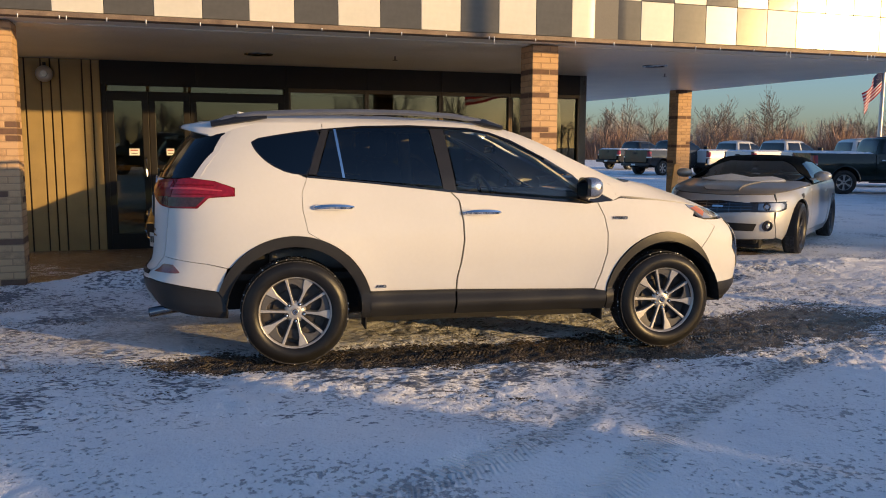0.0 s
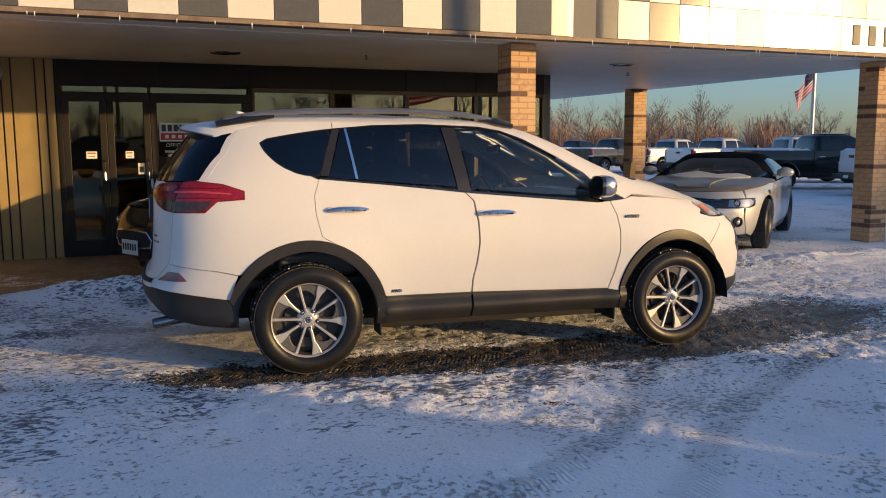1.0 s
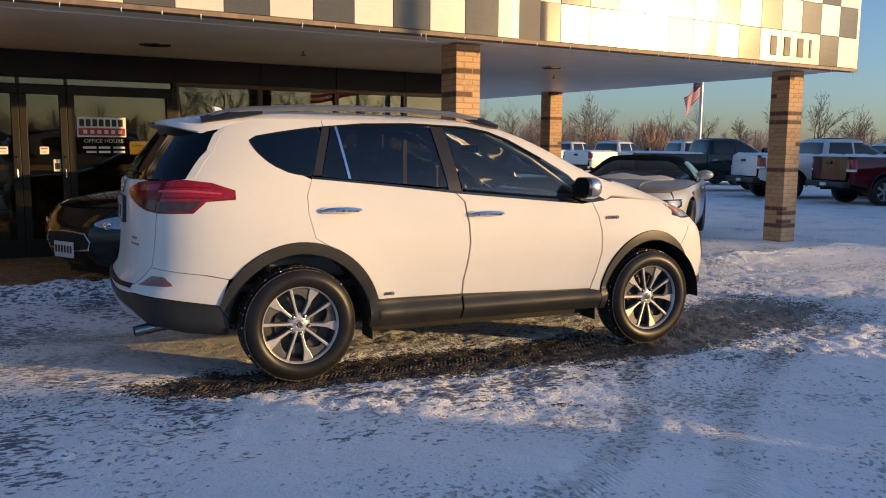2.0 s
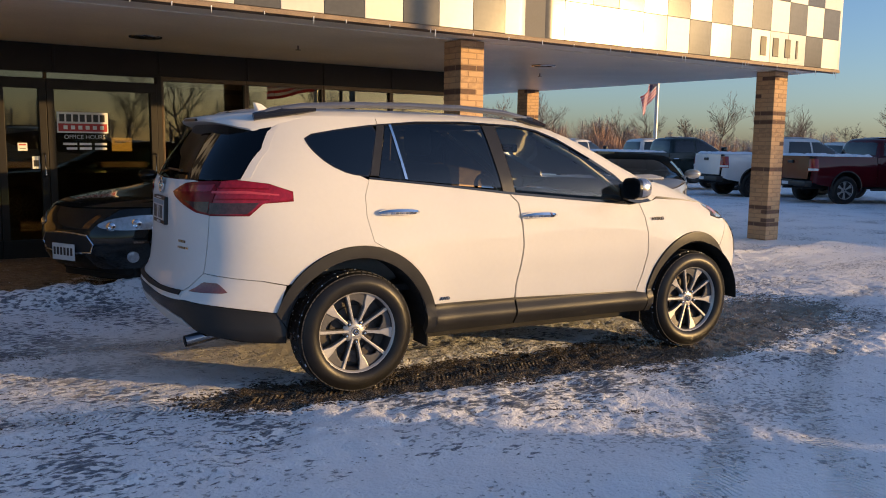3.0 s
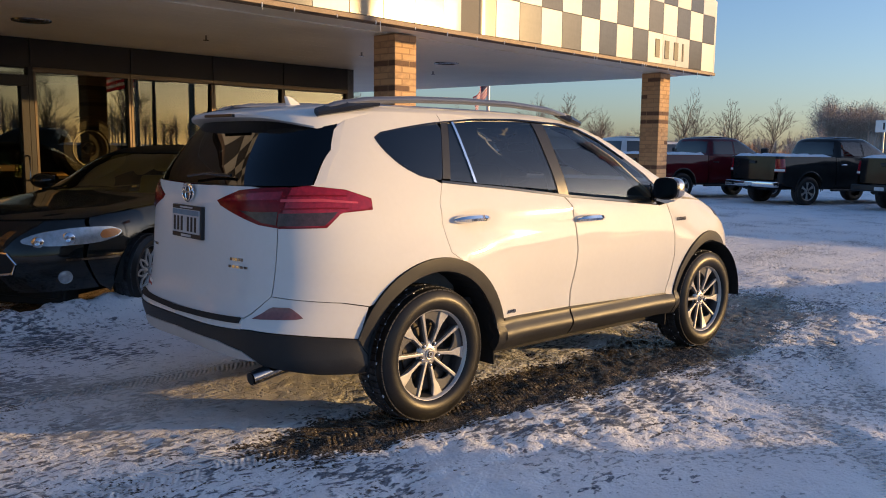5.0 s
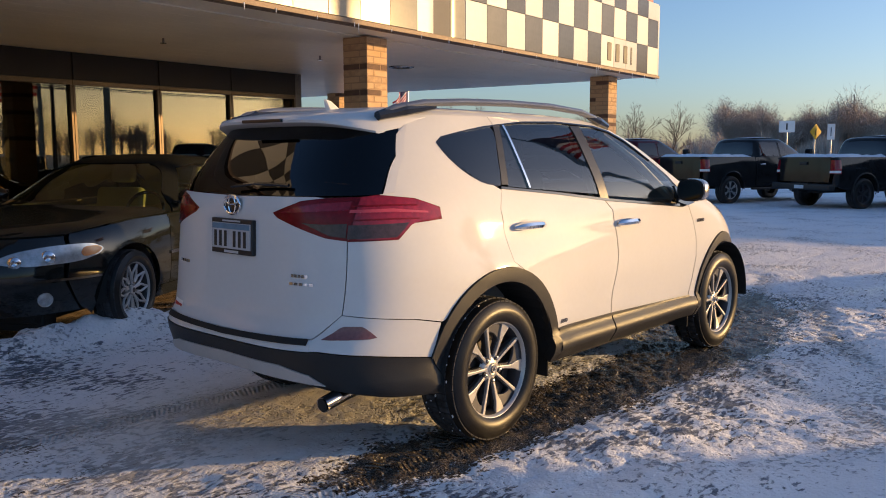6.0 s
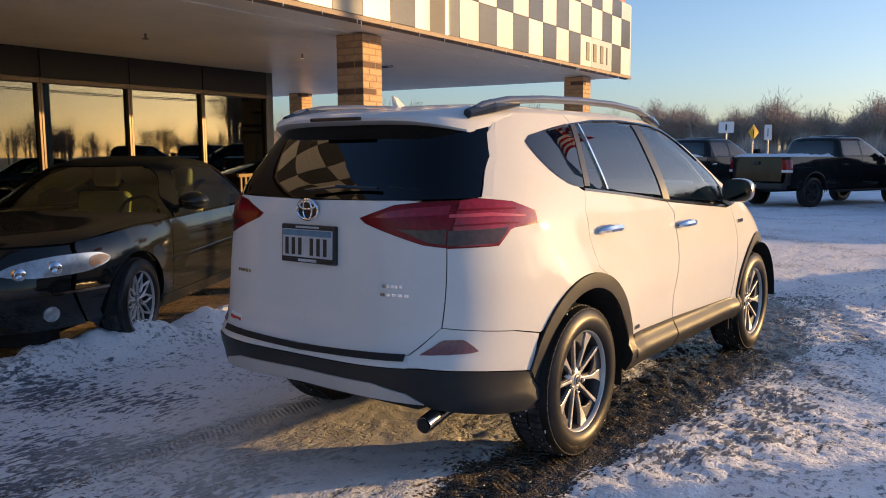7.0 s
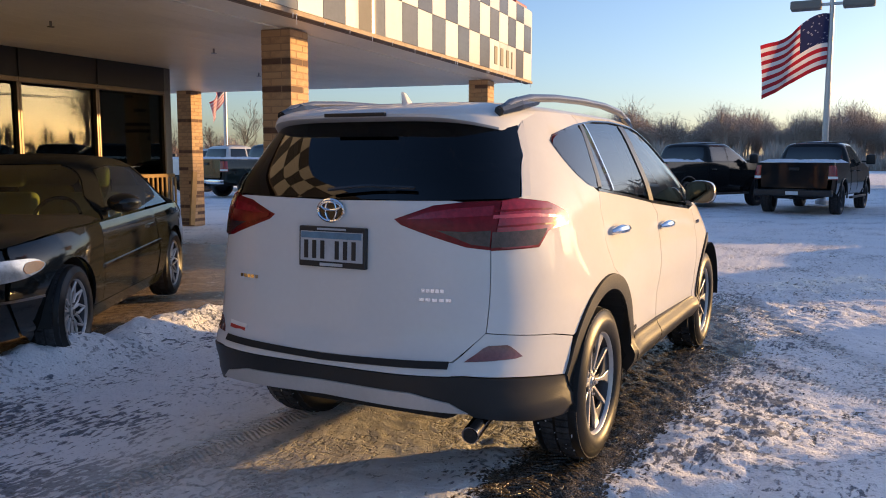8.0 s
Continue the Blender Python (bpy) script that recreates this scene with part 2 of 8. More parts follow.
def fbm(x, y, seed, octaves=4):
    """Cheap smooth noise on arrays, about -1 to 1."""
    rng = np.random.RandomState(seed)
    total, amp = np.zeros_like(x), 1.0
    for o in range(octaves):
        table = rng.rand(256, 256) * 2 - 1
        fx, fy = x * 2 ** o + 31.7 * o, y * 2 ** o + 17.3 * o
        ix, iy = np.floor(fx).astype(int), np.floor(fy).astype(int)
        tx, ty = fx - ix, fy - iy
        tx, ty = tx * tx * (3 - 2 * tx), ty * ty * (3 - 2 * ty)
        a, b = table[ix % 256, iy % 256], table[(ix + 1) % 256, iy % 256]
        c, d = table[ix % 256, (iy + 1) % 256], table[(ix + 1) % 256, (iy + 1) % 256]
        total += amp * ((a * (1 - tx) + b * tx) * (1 - ty) + (c * (1 - tx) + d * tx) * ty)
        amp *= 0.5
    return total / 1.5


def smooth_step(a, lo, hi):
    t = np.clip((a - lo) / (hi - lo), 0, 1)
    return t * t * (3 - 2 * t)


def along_path(x, y, pts):
    """Distance across and along a line of points, for every place."""
    best, run, side = np.full_like(x, 1e9), np.zeros_like(x), np.zeros_like(x)
    total = 0.0
    for _ in range(3):
        soft = [pts[0]]
        for (x0, y0), (x1, y1) in zip(pts, pts[1:]):
            soft += [(x0 * 0.75 + x1 * 0.25, y0 * 0.75 + y1 * 0.25), (x0 * 0.25 + x1 * 0.75, y0 * 0.25 + y1 * 0.75)]
        pts = soft + [pts[-1]]
    for (x0, y0), (x1, y1) in zip(pts, pts[1:]):
        dx, dy = x1 - x0, y1 - y0
        ln = math.hypot(dx, dy)
        t = np.clip(((x - x0) * dx + (y - y0) * dy) / ln ** 2, 0, 1)
        px, py = x - x0 - t * dx, y - y0 - t * dy
        d = np.hypot(px, py)
        near = d < best
        best = np.where(near, d, best)
        run = np.where(near, total + t * ln, run)
        side = np.where(near, (px * dy - py * dx) / ln, side)
        total += ln
    return best, run, side


TRACKS = [
    [(-5.0, -0.62), (-1.5, -0.72), (1.0, -0.82), (4.0, -0.55), (6.4, 0.1)],
    [(-5.0, 0.95), (-1.5, 0.80), (1.0, 0.74), (4.0, 0.95), (6.4, 1.6)],
    [(-1.5, -3.6), (0.4, -3.15), (1.05, -2.72), (1.5, -2.25), (1.95, -1.6), (2.6, -0.9)],
    [(-0.4, -4.4), (1.2, -3.3), (1.96, -2.42), (2.75, -1.9), (3.5, -1.4), (5.0, -0.9)],
]


def build_ground():
    xs, ys = spread(-4.2, 6.6, 0.026, -1500, 1500), spread(-4.6, 4.4, 0.026, -1500, 1500)
    x, y = np.meshgrid(xs, ys, indexing="ij")
    cb, sb = math.cos(radians(5.68)), math.sin(radians(5.68))
    u, v = x * cb + (y - 2.415) * sb, -x * sb + (y - 2.415) * cb
    far = smooth_step(np.hypot(x - 1, y), 9, 30)
    n1, n2, n3, n4 = fbm(x * 0.7, y * 0.7, 1), fbm(x * 2.6, y * 2.6, 2), fbm(x * 9, y * 9, 3), fbm(x * 26, y * 26, 4, 3)
    snow = 0.80 + 0.13 * n1 + 0.12 * n2 - 0.07 * smooth_step(-x, 0.3, 1.3) * smooth_step(y, -1.3, 0.2) - 0.17 * smooth_step(x, -0.5, 1.0) * np.exp(-((y + 1.45) / 0.45) ** 2)
    # swept bare by the wheels: a long patch under and ahead of the car
    mid = np.where(x < 2.6, -0.82, -0.82 + 0.30 * (x - 2.6))
    wide = 0.29 + 0.15 * np.clip(x - 1.6, 0, 3)
    bare = np.exp(-(((y - mid) / wide) ** 4)) * smooth_step(x, -1.3, -0.3) * (1 - smooth_step(x, 4.2, 6.0))
    under_car = np.exp(-(((y - 0.05) / 0.95) ** 6)) * smooth_step(x, -0.3, 0.6) * (1 - smooth_step(x, 3.0, 4.2))
    snow -= 1.02 * bare * (0.80 + 0.45 * n2) + 0.14 * under_car * (0.7 + 0.6 * n2)
    # a thin smooth icy crust behind the car, where the sun patch falls
    crust = np.exp(-(((x + 0.5) / 1.05) ** 4) - (((y - 0.45) / 0.75) ** 4)) * (1 - bare)
    snow = snow * (1 - crust) + crust * (0.72 + 0.06 * n2)
    # ice and slush in streaks behind the car
    snow -= 0.16 * smooth_step(fbm(x * 2.2 + 4, y * 6.0, 7), 0.15, 0.7) * (1 - far)
    # a smooth drift in the foreground
    drift = np.exp(-(((x - 0.55) / 1.5) ** 2 + ((y + 2.75 + 0.1 * x) / 0.50) ** 2))
    snow += 0.40 * drift
    track = np.zeros_like(x)
    run = np.zeros_like(x)
    side = np.zeros_like(x)
    for k, pts in enumerate(TRACKS):
        d, r, s = along_path(x, y, pts)
        mask = (1 - smooth_step(d, 0.04, 0.15)) * (0.55 + 0.45 * smooth_step(n1 + 0.5 * n2, -0.6, 0.3))
        snow -= (0.10 if k < 2 else 0.035) * mask
        better = mask > track
        track, run, side = np.where(better, mask, track), np.where(better, r, run), np.where(better, s, side)
    # the concrete apron under the canopy, kept clear
    apron = smooth_step(v + 0.10 * n2, 0.55, 0.75) * (1 - smooth_step(u, 6.6, 7.2)) * (1 - smooth_step(v, 12, 13))
    snow = snow * (1 - 0.93 * apron) + 0.30 * apron * smooth_step(fbm(x * 1.1, y * 1.1, 12), 0.15, 0.6) * (1 - smooth_step(v, 1.5, 3.5))
    # the ploughed bank along its edge
    line = np.exp(-((v - 0.30 - 0.10 * n2) / 0.24) ** 2)
    bank = line * smooth_step(u, -2.6, -1.2) * (1 - smooth_step(u, 1.5, 2.3))
    low_bank = line * (1 - smooth_step(u, -2.6, -1.2))
    clods = np.exp(-((v + 0.55) / 0.4) ** 2) * smooth_step(u, 4.6, 5.4) * (1 - smooth_step(u, 9.5, 11))
    snow = np.clip(np.maximum(snow, np.maximum(bank * 1.3, clods * (0.9 + 0.4 * n2))), 0.0, 1.2)
    snow = snow * (1 - far) + (0.86 + 0.22 * fbm(x * 0.16, y * 0.16, 9)) * far
    depth = smooth_step(snow, 0.25, 0.95)
    z = depth * (0.018 + 0.012 * n2 + 0.005 * n3 + 0.004 * n4) + (1 - depth) * (0.013 * n4 + 0.008 * n3)
    strip = np.exp(-((y + 1.45) / 0.5) ** 4) * smooth_step(x, -2.5, -1.0) * (1 - far)
    z += strip * depth * (0.010 * np.abs(n4) + 0.012 * n3)
    z += bank * (0.16 + 0.05 * n2 + 0.025 * n3) + low_bank * 0.01 + clods * (0.05 + 0.05 * np.abs(n3)) + drift * 0.055
    z -= track * depth * 0.007
    z *= 1 - 0.9 * smooth_step(np.hypot(x, y), 40, 90)
    z *= 1 - 0.5 * crust
    z *= 1 - apron * 0.85
    z -= 0.10 * smooth_step(v, 2.5, 4.3) * apron * (1 - smooth_step(u, 1.0, 4.0))
    for wx, wy in ((0, -0.82), (2.66, -0.82), (0, 0.74), (2.66, 0.74)):
        z = np.minimum(z, 0.006 + 0.4 * np.maximum(np.hypot((x - wx) / 1.6, y - wy) - 0.1, 0))
    # where the cover lies smooth, and where feet and wheels have worn it thin
    calm = drift + 0.30 * smooth_step(x, 0.8, 2.0) * smooth_step(-y, 1.5, 2.1) + 0.5 * far + 0.25 * smooth_step(x, 5.0, 7.5)
    calm -= 0.20 * smooth_step(-x, 0.2, 1.0) * smooth_step(y, -1.4, -0.4) * (1 - apron) + 0.25 * np.exp(-((y + 1.3) / 0.35) ** 2) * smooth_step(x, -2.0, -0.8) * (1 - smooth_step(x, 2.0, 3.0))
    nx, ny = x.shape
    co = np.stack([x, y, z], -1).reshape(-1, 3)
    i = np.arange(nx * ny).reshape(nx, ny)
    quads = np.stack([i[:-1, :-1], i[1:, :-1], i[1:, 1:], i[:-1, 1:]], -1).reshape(-1, 4)
    me = bpy.data.meshes.new("ground")
    me.vertices.add(len(co))
    me.vertices.foreach_set("co", co.ravel())
    me.loops.add(quads.size)
    me.loops.foreach_set("vertex_index", quads.ravel())
    me.polygons.add(len(quads))
    me.polygons.foreach_set("loop_start", np.arange(len(quads)) * 4)
    me.update()
    for name, data in (("snow", snow), ("track", track * (1.6 - 0.6 * depth)), ("run", run), ("side", side), ("apron", apron), ("crust", crust), ("drift", calm)):
        at = me.attributes.new(name, "FLOAT", "POINT")
        at.data.foreach_set("value", data.ravel().astype(np.float32))
    return me


def ground_material():
    m, n, l, bsdf = nodes_of("snowy_lot")

    def attr(name):
        a = n.new("ShaderNodeAttribute")
        a.attribute_name = name
        return a.outputs["Fac"]

    def math_node(op, a, b=None, c=None):
        k = n.new("ShaderNodeMath")
        k.operation = op
        for slot, val in zip(k.inputs, (a, b, c)):
            if val is None:
                continue
            if isinstance(val, (int, float)):
                slot.default_value = val
            else:
                l.new(val, slot)
        return k.outputs[0]

    def noise_tex(scale, detail=4.0, kind="ShaderNodeTexNoise"):
        t = n.new(kind)
        t.inputs["Scale"].default_value = scale
        if kind == "ShaderNodeTexNoise":
            t.inputs["Detail"].default_value = detail
        l.new(co.outputs["Object"], t.inputs["Vector"])
        return t

    def ramp(fac, stops):
        r = n.new("ShaderNodeValToRGB")
        while len(r.color_ramp.elements) < len(stops):
            r.color_ramp.elements.new(0.5)
        for e, (p, c) in zip(r.color_ramp.elements, stops):
            e.position, e.color = p, (*c, 1)
        l.new(fac, r.inputs["Fac"])
        return r.outputs["Color"]

    def mix(fac, a, b):
        k = n.new("ShaderNodeMix")
        k.data_type = "RGBA"
        l.new(fac, k.inputs["Factor"])
        l.new(a, k.inputs["A"])
        l.new(b, k.inputs["B"])
        return k.outputs["Result"]

    co = n.new("ShaderNodeTexCoord")
    coarse, mid, fine, grit = noise_tex(1.7), noise_tex(11.0, 6.0), noise_tex(55.0, 5.0), noise_tex(120.0, 2.0, "ShaderNodeTexVoronoi")
    # wind and wheels drag the cover out along the drive
    turn = n.new("ShaderNodeMapping")
    turn.inputs["Rotation"].default_value, turn.inputs["Scale"].default_value = (0, 0, 0.12), (7.0, 17.0, 9.0)
    l.new(co.outputs["Object"], turn.inputs["Vector"])
    streak = n.new("ShaderNodeTexNoise")
    streak.inputs["Scale"].default_value, streak.inputs["Detail"].default_value, streak.inputs["Distortion"].default_value = 1.0, 7.0, 0.6
    l.new(turn.outputs["Vector"], streak.inputs["Vector"])
    wobble = math_node("ADD", math_node("MULTIPLY_ADD", streak.outputs["Fac"], 1.15, -0.575), math_node("MULTIPLY_ADD", fine.outputs["Fac"], 1.2, -0.6))
    cover = math_node("ADD", attr("snow"), wobble)
    mask = n.new("ShaderNodeMapRange")
    mask.interpolation_type = "SMOOTHSTEP"
    mask.inputs["From Min"].default_value, mask.inputs["From Max"].default_value = 0.34, 0.48
    l.new(cover, mask.inputs["Value"])
    snow_col = ramp(math_node("ADD", math_node("MULTIPLY", coarse.outputs["Fac"], 0.7), math_node("MULTIPLY", fine.outputs["Fac"], 0.3)),
                    [(0.30, (0.83, 0.85, 0.885)), (0.45, (0.91, 0.925, 0.945)), (0.6, (0.945, 0.95, 0.955))])
    asphalt = ramp(math_node("ADD", math_node("MULTIPLY", grit.outputs["Distance"], 0.8), math_node("MULTIPLY", fine.outputs["Fac"], 0.5)),
                   [(0.15, (0.007, 0.0065, 0.006)), (0.5, (0.034, 0.029, 0.024)), (0.88, (0.21, 0.18, 0.145))])
    concrete = ramp(math_node("ADD", math_node("MULTIPLY", mid.outputs["Fac"], 0.6), math_node("MULTIPLY", coarse.outputs["Fac"], 0.4)),
                    [(0.3, (0.18, 0.135, 0.095)), (0.55, (0.33, 0.25, 0.175)), (0.75, (0.44, 0.34, 0.245))])
    under = mix(attr("apron"), asphalt, concrete)
    # crust colour: pale tan that puts some of the sun patch into the ice
    crust_sunlit = ramp(math_node("ADD", math_node("MULTIPLY", mid.outputs["Fac"], 0.6), math_node("MULTIPLY", fine.outputs["Fac"], 0.4)),
                [(0.35, (0.76, 0.72, 0.65)), (0.6, (0.92, 0.89, 0.83))])
    # small icy marks where the cover is thin
    turn2 = n.new("ShaderNodeMapping")
    turn2.inputs["Rotation"].default_value, turn2.inputs["Scale"].default_value = (0, 0, 0.2), (16.0, 34.0, 20.0)
    l.new(co.outputs["Object"], turn2.inputs["Vector"])
    marks = n.new("ShaderNodeTexNoise")
    marks.inputs["Scale"].default_value, marks.inputs["Detail"].default_value = 1.0, 4.0
    l.new(turn2.outputs["Vector"], marks.inputs["Vector"])
    zone = math_node("SUBTRACT", math_node("MULTIPLY_ADD", coarse.outputs["Fac"], 0.9, math_node("MULTIPLY", attr("track"), 0.02)), math_node("MULTIPLY", attr("drift"), 0.45))
    speck = n.new("ShaderNodeMapRange")
    speck.interpolation_type = "SMOOTHSTEP"
    speck.inputs["From Min"].default_value, speck.inputs["From Max"].default_value = 1.05, 1.17
    l.new(math_node("ADD", marks.outputs["Fac"], zone), speck.inputs["Value"])
    icy = ramp(fine.outputs["Fac"], [(0.3, (0.062, 0.070, 0.086)), (0.7, (0.27, 0.305, 0.36))])
    snow_col = mix(speck.outputs["Result"], snow_col, icy)
    # crumbled cover: small pits that show the ice below
    crumb = noise_tex(30.0, 3.0)
    patch = noise_tex(1.15, 3.0)
    pits = n.new("ShaderNodeMapRange")
    pits.interpolation_type = "SMOOTHSTEP"
    pits.inputs["From Min"].default_value, pits.inputs["From Max"].default_value = 0.96, 1.10
    l.new(math_node("ADD", crumb.outputs["Fac"], math_node("MULTIPLY_ADD", patch.outputs["Fac"], 0.75, math_node("MULTIPLY", attr("track"), 0.07))), pits.inputs["Value"])
    snow_col = mix(math_node("MULTIPLY", pits.outputs["Result"], 0.62), snow_col, icy)
    base = mix(mask.outputs["Result"], under, snow_col)
    l.new(mix(math_node("MULTIPLY", attr("crust"), 0.75), base, crust_sunlit), bsdf.inputs["Base Color"])
    rough = n.new("ShaderNodeMapRange")
    rough.inputs["To Min"].default_value, rough.inputs["To Max"].default_value = 0.24, 0.72
    l.new(mask.outputs["Result"], rough.inputs["Value"])
    l.new(rough.outputs["Result"], bsdf.inputs["Roughness"])
    # tyre tread pressed into the snow: bars across each track
    bars = math_node("SINE", math_node("ADD", math_node("MULTIPLY_ADD", attr("run"), 205.0, math_node("MULTIPLY", mid.outputs["Fac"], 6.0)), math_node("MULTIPLY", math_node("ABSOLUTE", attr("side")), 110.0)))
    tread = math_node("MULTIPLY", math_node("MULTIPLY", bars, attr("track")), math_node("MULTIPLY_ADD", streak.outputs["Fac"], 1.9, -0.45))
    calm = math_node("MULTIPLY_ADD", attr("crust"), -0.7, 1.0)
    height = math_node("ADD", math_node("MULTIPLY", calm, math_node("ADD", math_node("MULTIPLY", fine.outputs["Fac"], 0.9), math_node("MULTIPLY", mid.outputs["Fac"], 1.3))), tread)
    height = math_node("SUBTRACT", height, math_node("ADD", math_node("MULTIPLY", speck.outputs["Result"], 0.35), math_node("MULTIPLY", pits.outputs["Result"], 0.9)))
    height = math_node("ADD", height, math_node("MULTIPLY", math_node("MULTIPLY", grit.outputs["Distance"], 0.4), math_node("MULTIPLY_ADD", mask.outputs["Result"], -0.8, 1.0)))
    bump = n.new("ShaderNodeBump")
    bump.inputs["Strength"].default_value, bump.inputs["Distance"].default_value = 1.0, 0.013
    l.new(height, bump.inputs["Height"])
    l.new(bump.outputs["Normal"], bsdf.inputs["Normal"])
    return m


ground = link_mesh("ground", build_ground(), ground_material())
tagged(ground, "trampled snow over wet asphalt with tyre tracks and icy patches", "ground", kind="structure")

# ---- the building: checkered canopy, brick columns, storefront ----
SOFFIT_Z, TILE, BEND, END = 2.635, 0.4503, 3.83, 10.134
LEFT = BEND - 24 * TILE


def build_canopy():
    bm = box(LEFT, END - 0.02, 0.035, 15.0, SOFFIT_Z + 0.012, SOFFIT_Z + 0.10)
    # shallow joints between the soffit boards
    v = 0.6
    while v < 14.5:
        box(LEFT, END - 0.05, v, v + 0.296, SOFFIT_Z, SOFFIT_Z + 0.012, bm=bm)
        v += 0.30
    ob = part("canopy_soffit", bm, SOFFIT)
    ob.matrix_basis = B
    tagged(ob, "white painted board soffit on the underside of the canopy", "ceiling", kind="structure")
    top = part("canopy_roof", box(LEFT, END - 0.02, 0.16, 15.0, SOFFIT_Z + 0.11, SOFFIT_Z + 1.13), GREY_WALL)
    top.matrix_basis = B
    tagged(top, "flat grey roof behind the checkered fascia", "roof", kind="structure")


def bent_tile(flip):
    """A panel whose one edge rolls back into the joint of the fascia."""
    bm = bmesh.new()
    cols = []
    for k in range(13):
        a = k / 12 * (TILE - 0.004) + 0.002
        near = max(0.0, 1 - (TILE - a if not flip else a) / 0.24)
        cols.append((a, 0.075 * near ** 2))
    for (a0, d0), (a1, d1) in zip(cols, cols[1:]):
        f = [bm.verts.new(p) for p in ((a0, d0, 0.002), (a1, d1, 0.002), (a1, d1, TILE - 0.002), (a0, d0, TILE - 0.002))]
        bm.faces.new(f)
        g = [bm.verts.new((p.co.x, p.co.y + 0.008, p.co.z)) for p in f]
        bm.faces.new(g[::-1])
    bmesh.ops.remove_doubles(bm, verts=bm.verts[:], dist=1e-5)
    return bm


def build_fascia():
    back = part("wall_fascia", box(LEFT, END, 0.010, 0.15, SOFFIT_Z + 0.035, SOFFIT_Z + 1.205), GREY_WALL)
    back.matrix_basis = B
    tagged(back, "checkered black and white panel fascia round the canopy", "fascia", kind="structure")
    flat = box(0.002, TILE - 0.002, -0.004, 0.008, 0.002, TILE - 0.002, 0.003, segs=1)
    short = box(0.002, TILE - 0.002, -0.004, 0.008, 0.002, 0.28, 0.003, segs=1)
    kinds = {}
    for name, src in (("flat", flat), ("short", short), ("roll_l", bent_tile(False)), ("roll_r", bent_tile(True))):
        bmesh.ops.recalc_face_normals(src, faces=src.faces[:])
        for shade, material in (("w", TILE_WHITE), ("g", TILE_GREY)):
            me = bpy.data.meshes.new("panel")
            src.to_mesh(me)
            me.materials.append(material)
            if "roll" in name:
                me.polygons.foreach_set("use_smooth", [True] * len(me.polygons))
            kinds[name, shade] = me
        src.free()
    for c in range(-24, 14):
        for r in range(3):
            white = (c + r) % 2 == 1 or (r == 0 and 9 <= c <= 11)
            name = "short" if r == 2 else "roll_l" if c == -1 else "roll_r" if c == 0 else "flat"
            ob = new("panel", kinds[name, "w" if white else "g"])
            ob.location = (BEND + c * TILE, 0, SOFFIT_Z + 0.04 + r * TILE)
            ob.parent = back
    side = part("wall_fascia_side", box(END, END + 0.06, 0.0, 15.0, SOFFIT_Z + 0.02, SOFFIT_Z + 1.205), TILE_WHITE)
    side.matrix_basis = B
    tagged(side, "plain white end of the canopy fascia", "fascia", kind="structure")
    edge = box(LEFT, END + 0.05, -0.028, 0.05, SOFFIT_Z - 0.012, SOFFIT_Z + 0.034, 0.004)
    box(LEFT, END + 0.05, 0.05, 0.10, SOFFIT_Z - 0.016, SOFFIT_Z + 0.03, 0.003, bm=edge)
    trim = part("trim_drip_edge", edge, FASCIA_EDGE)
    trim.matrix_basis = B
    tagged(trim, "rusty brown metal drip edge under the fascia panels", "trim", kind="structure")
    rng = random.Random(5)
    ice = bmesh.new()
    u = LEFT
    while u < END:
        ln = rng.choice((0.02, 0.03, 0.04, 0.05, 0.09))
        tube([(u, -0.03, SOFFIT_Z + 0.0), (u, -0.03, SOFFIT_Z - 0.02), (u, -0.03, SOFFIT_Z - 0.012 - ln)], 0.004, 5, ice, radii=[0.006, 0.005, 0.001])
        u += rng.choice((0.06, 0.35, 0.5, 0.62))
    ob = part("icicles", ice, SNOW_CAP, smooth=True)
    ob.matrix_basis = B
    tagged(ob, "small icicles hanging from the drip edge", "icicles", kind="stuff")
    # a house number board: plain bars
    for k, a in enumerate((8.10, 8.40, 8.70, 8.98)):
        bm = box(a, a + (0.14 if k < 3 else 0.05), -0.012, -0.004, SOFFIT_Z + 0.13, SOFFIT_Z + 0.40, 0.006)
        part("number_bar", bm, SIGN_BLACK, back)
    red = part("roof_trim", box(END - 0.75, END - 0.1, 0.05, 0.4, SOFFIT_Z + 1.19, SOFFIT_Z + 1.30, 0.02), SIGN_RED)
    red.matrix_basis = B
    tagged(red, "dark red metal cap above the fascia corner", "trim", kind="structure")


COLUMNS = [(-2.78, 0.48), (3.12, 0.48), (9.24, 0.48), (9.50, 6.75)]


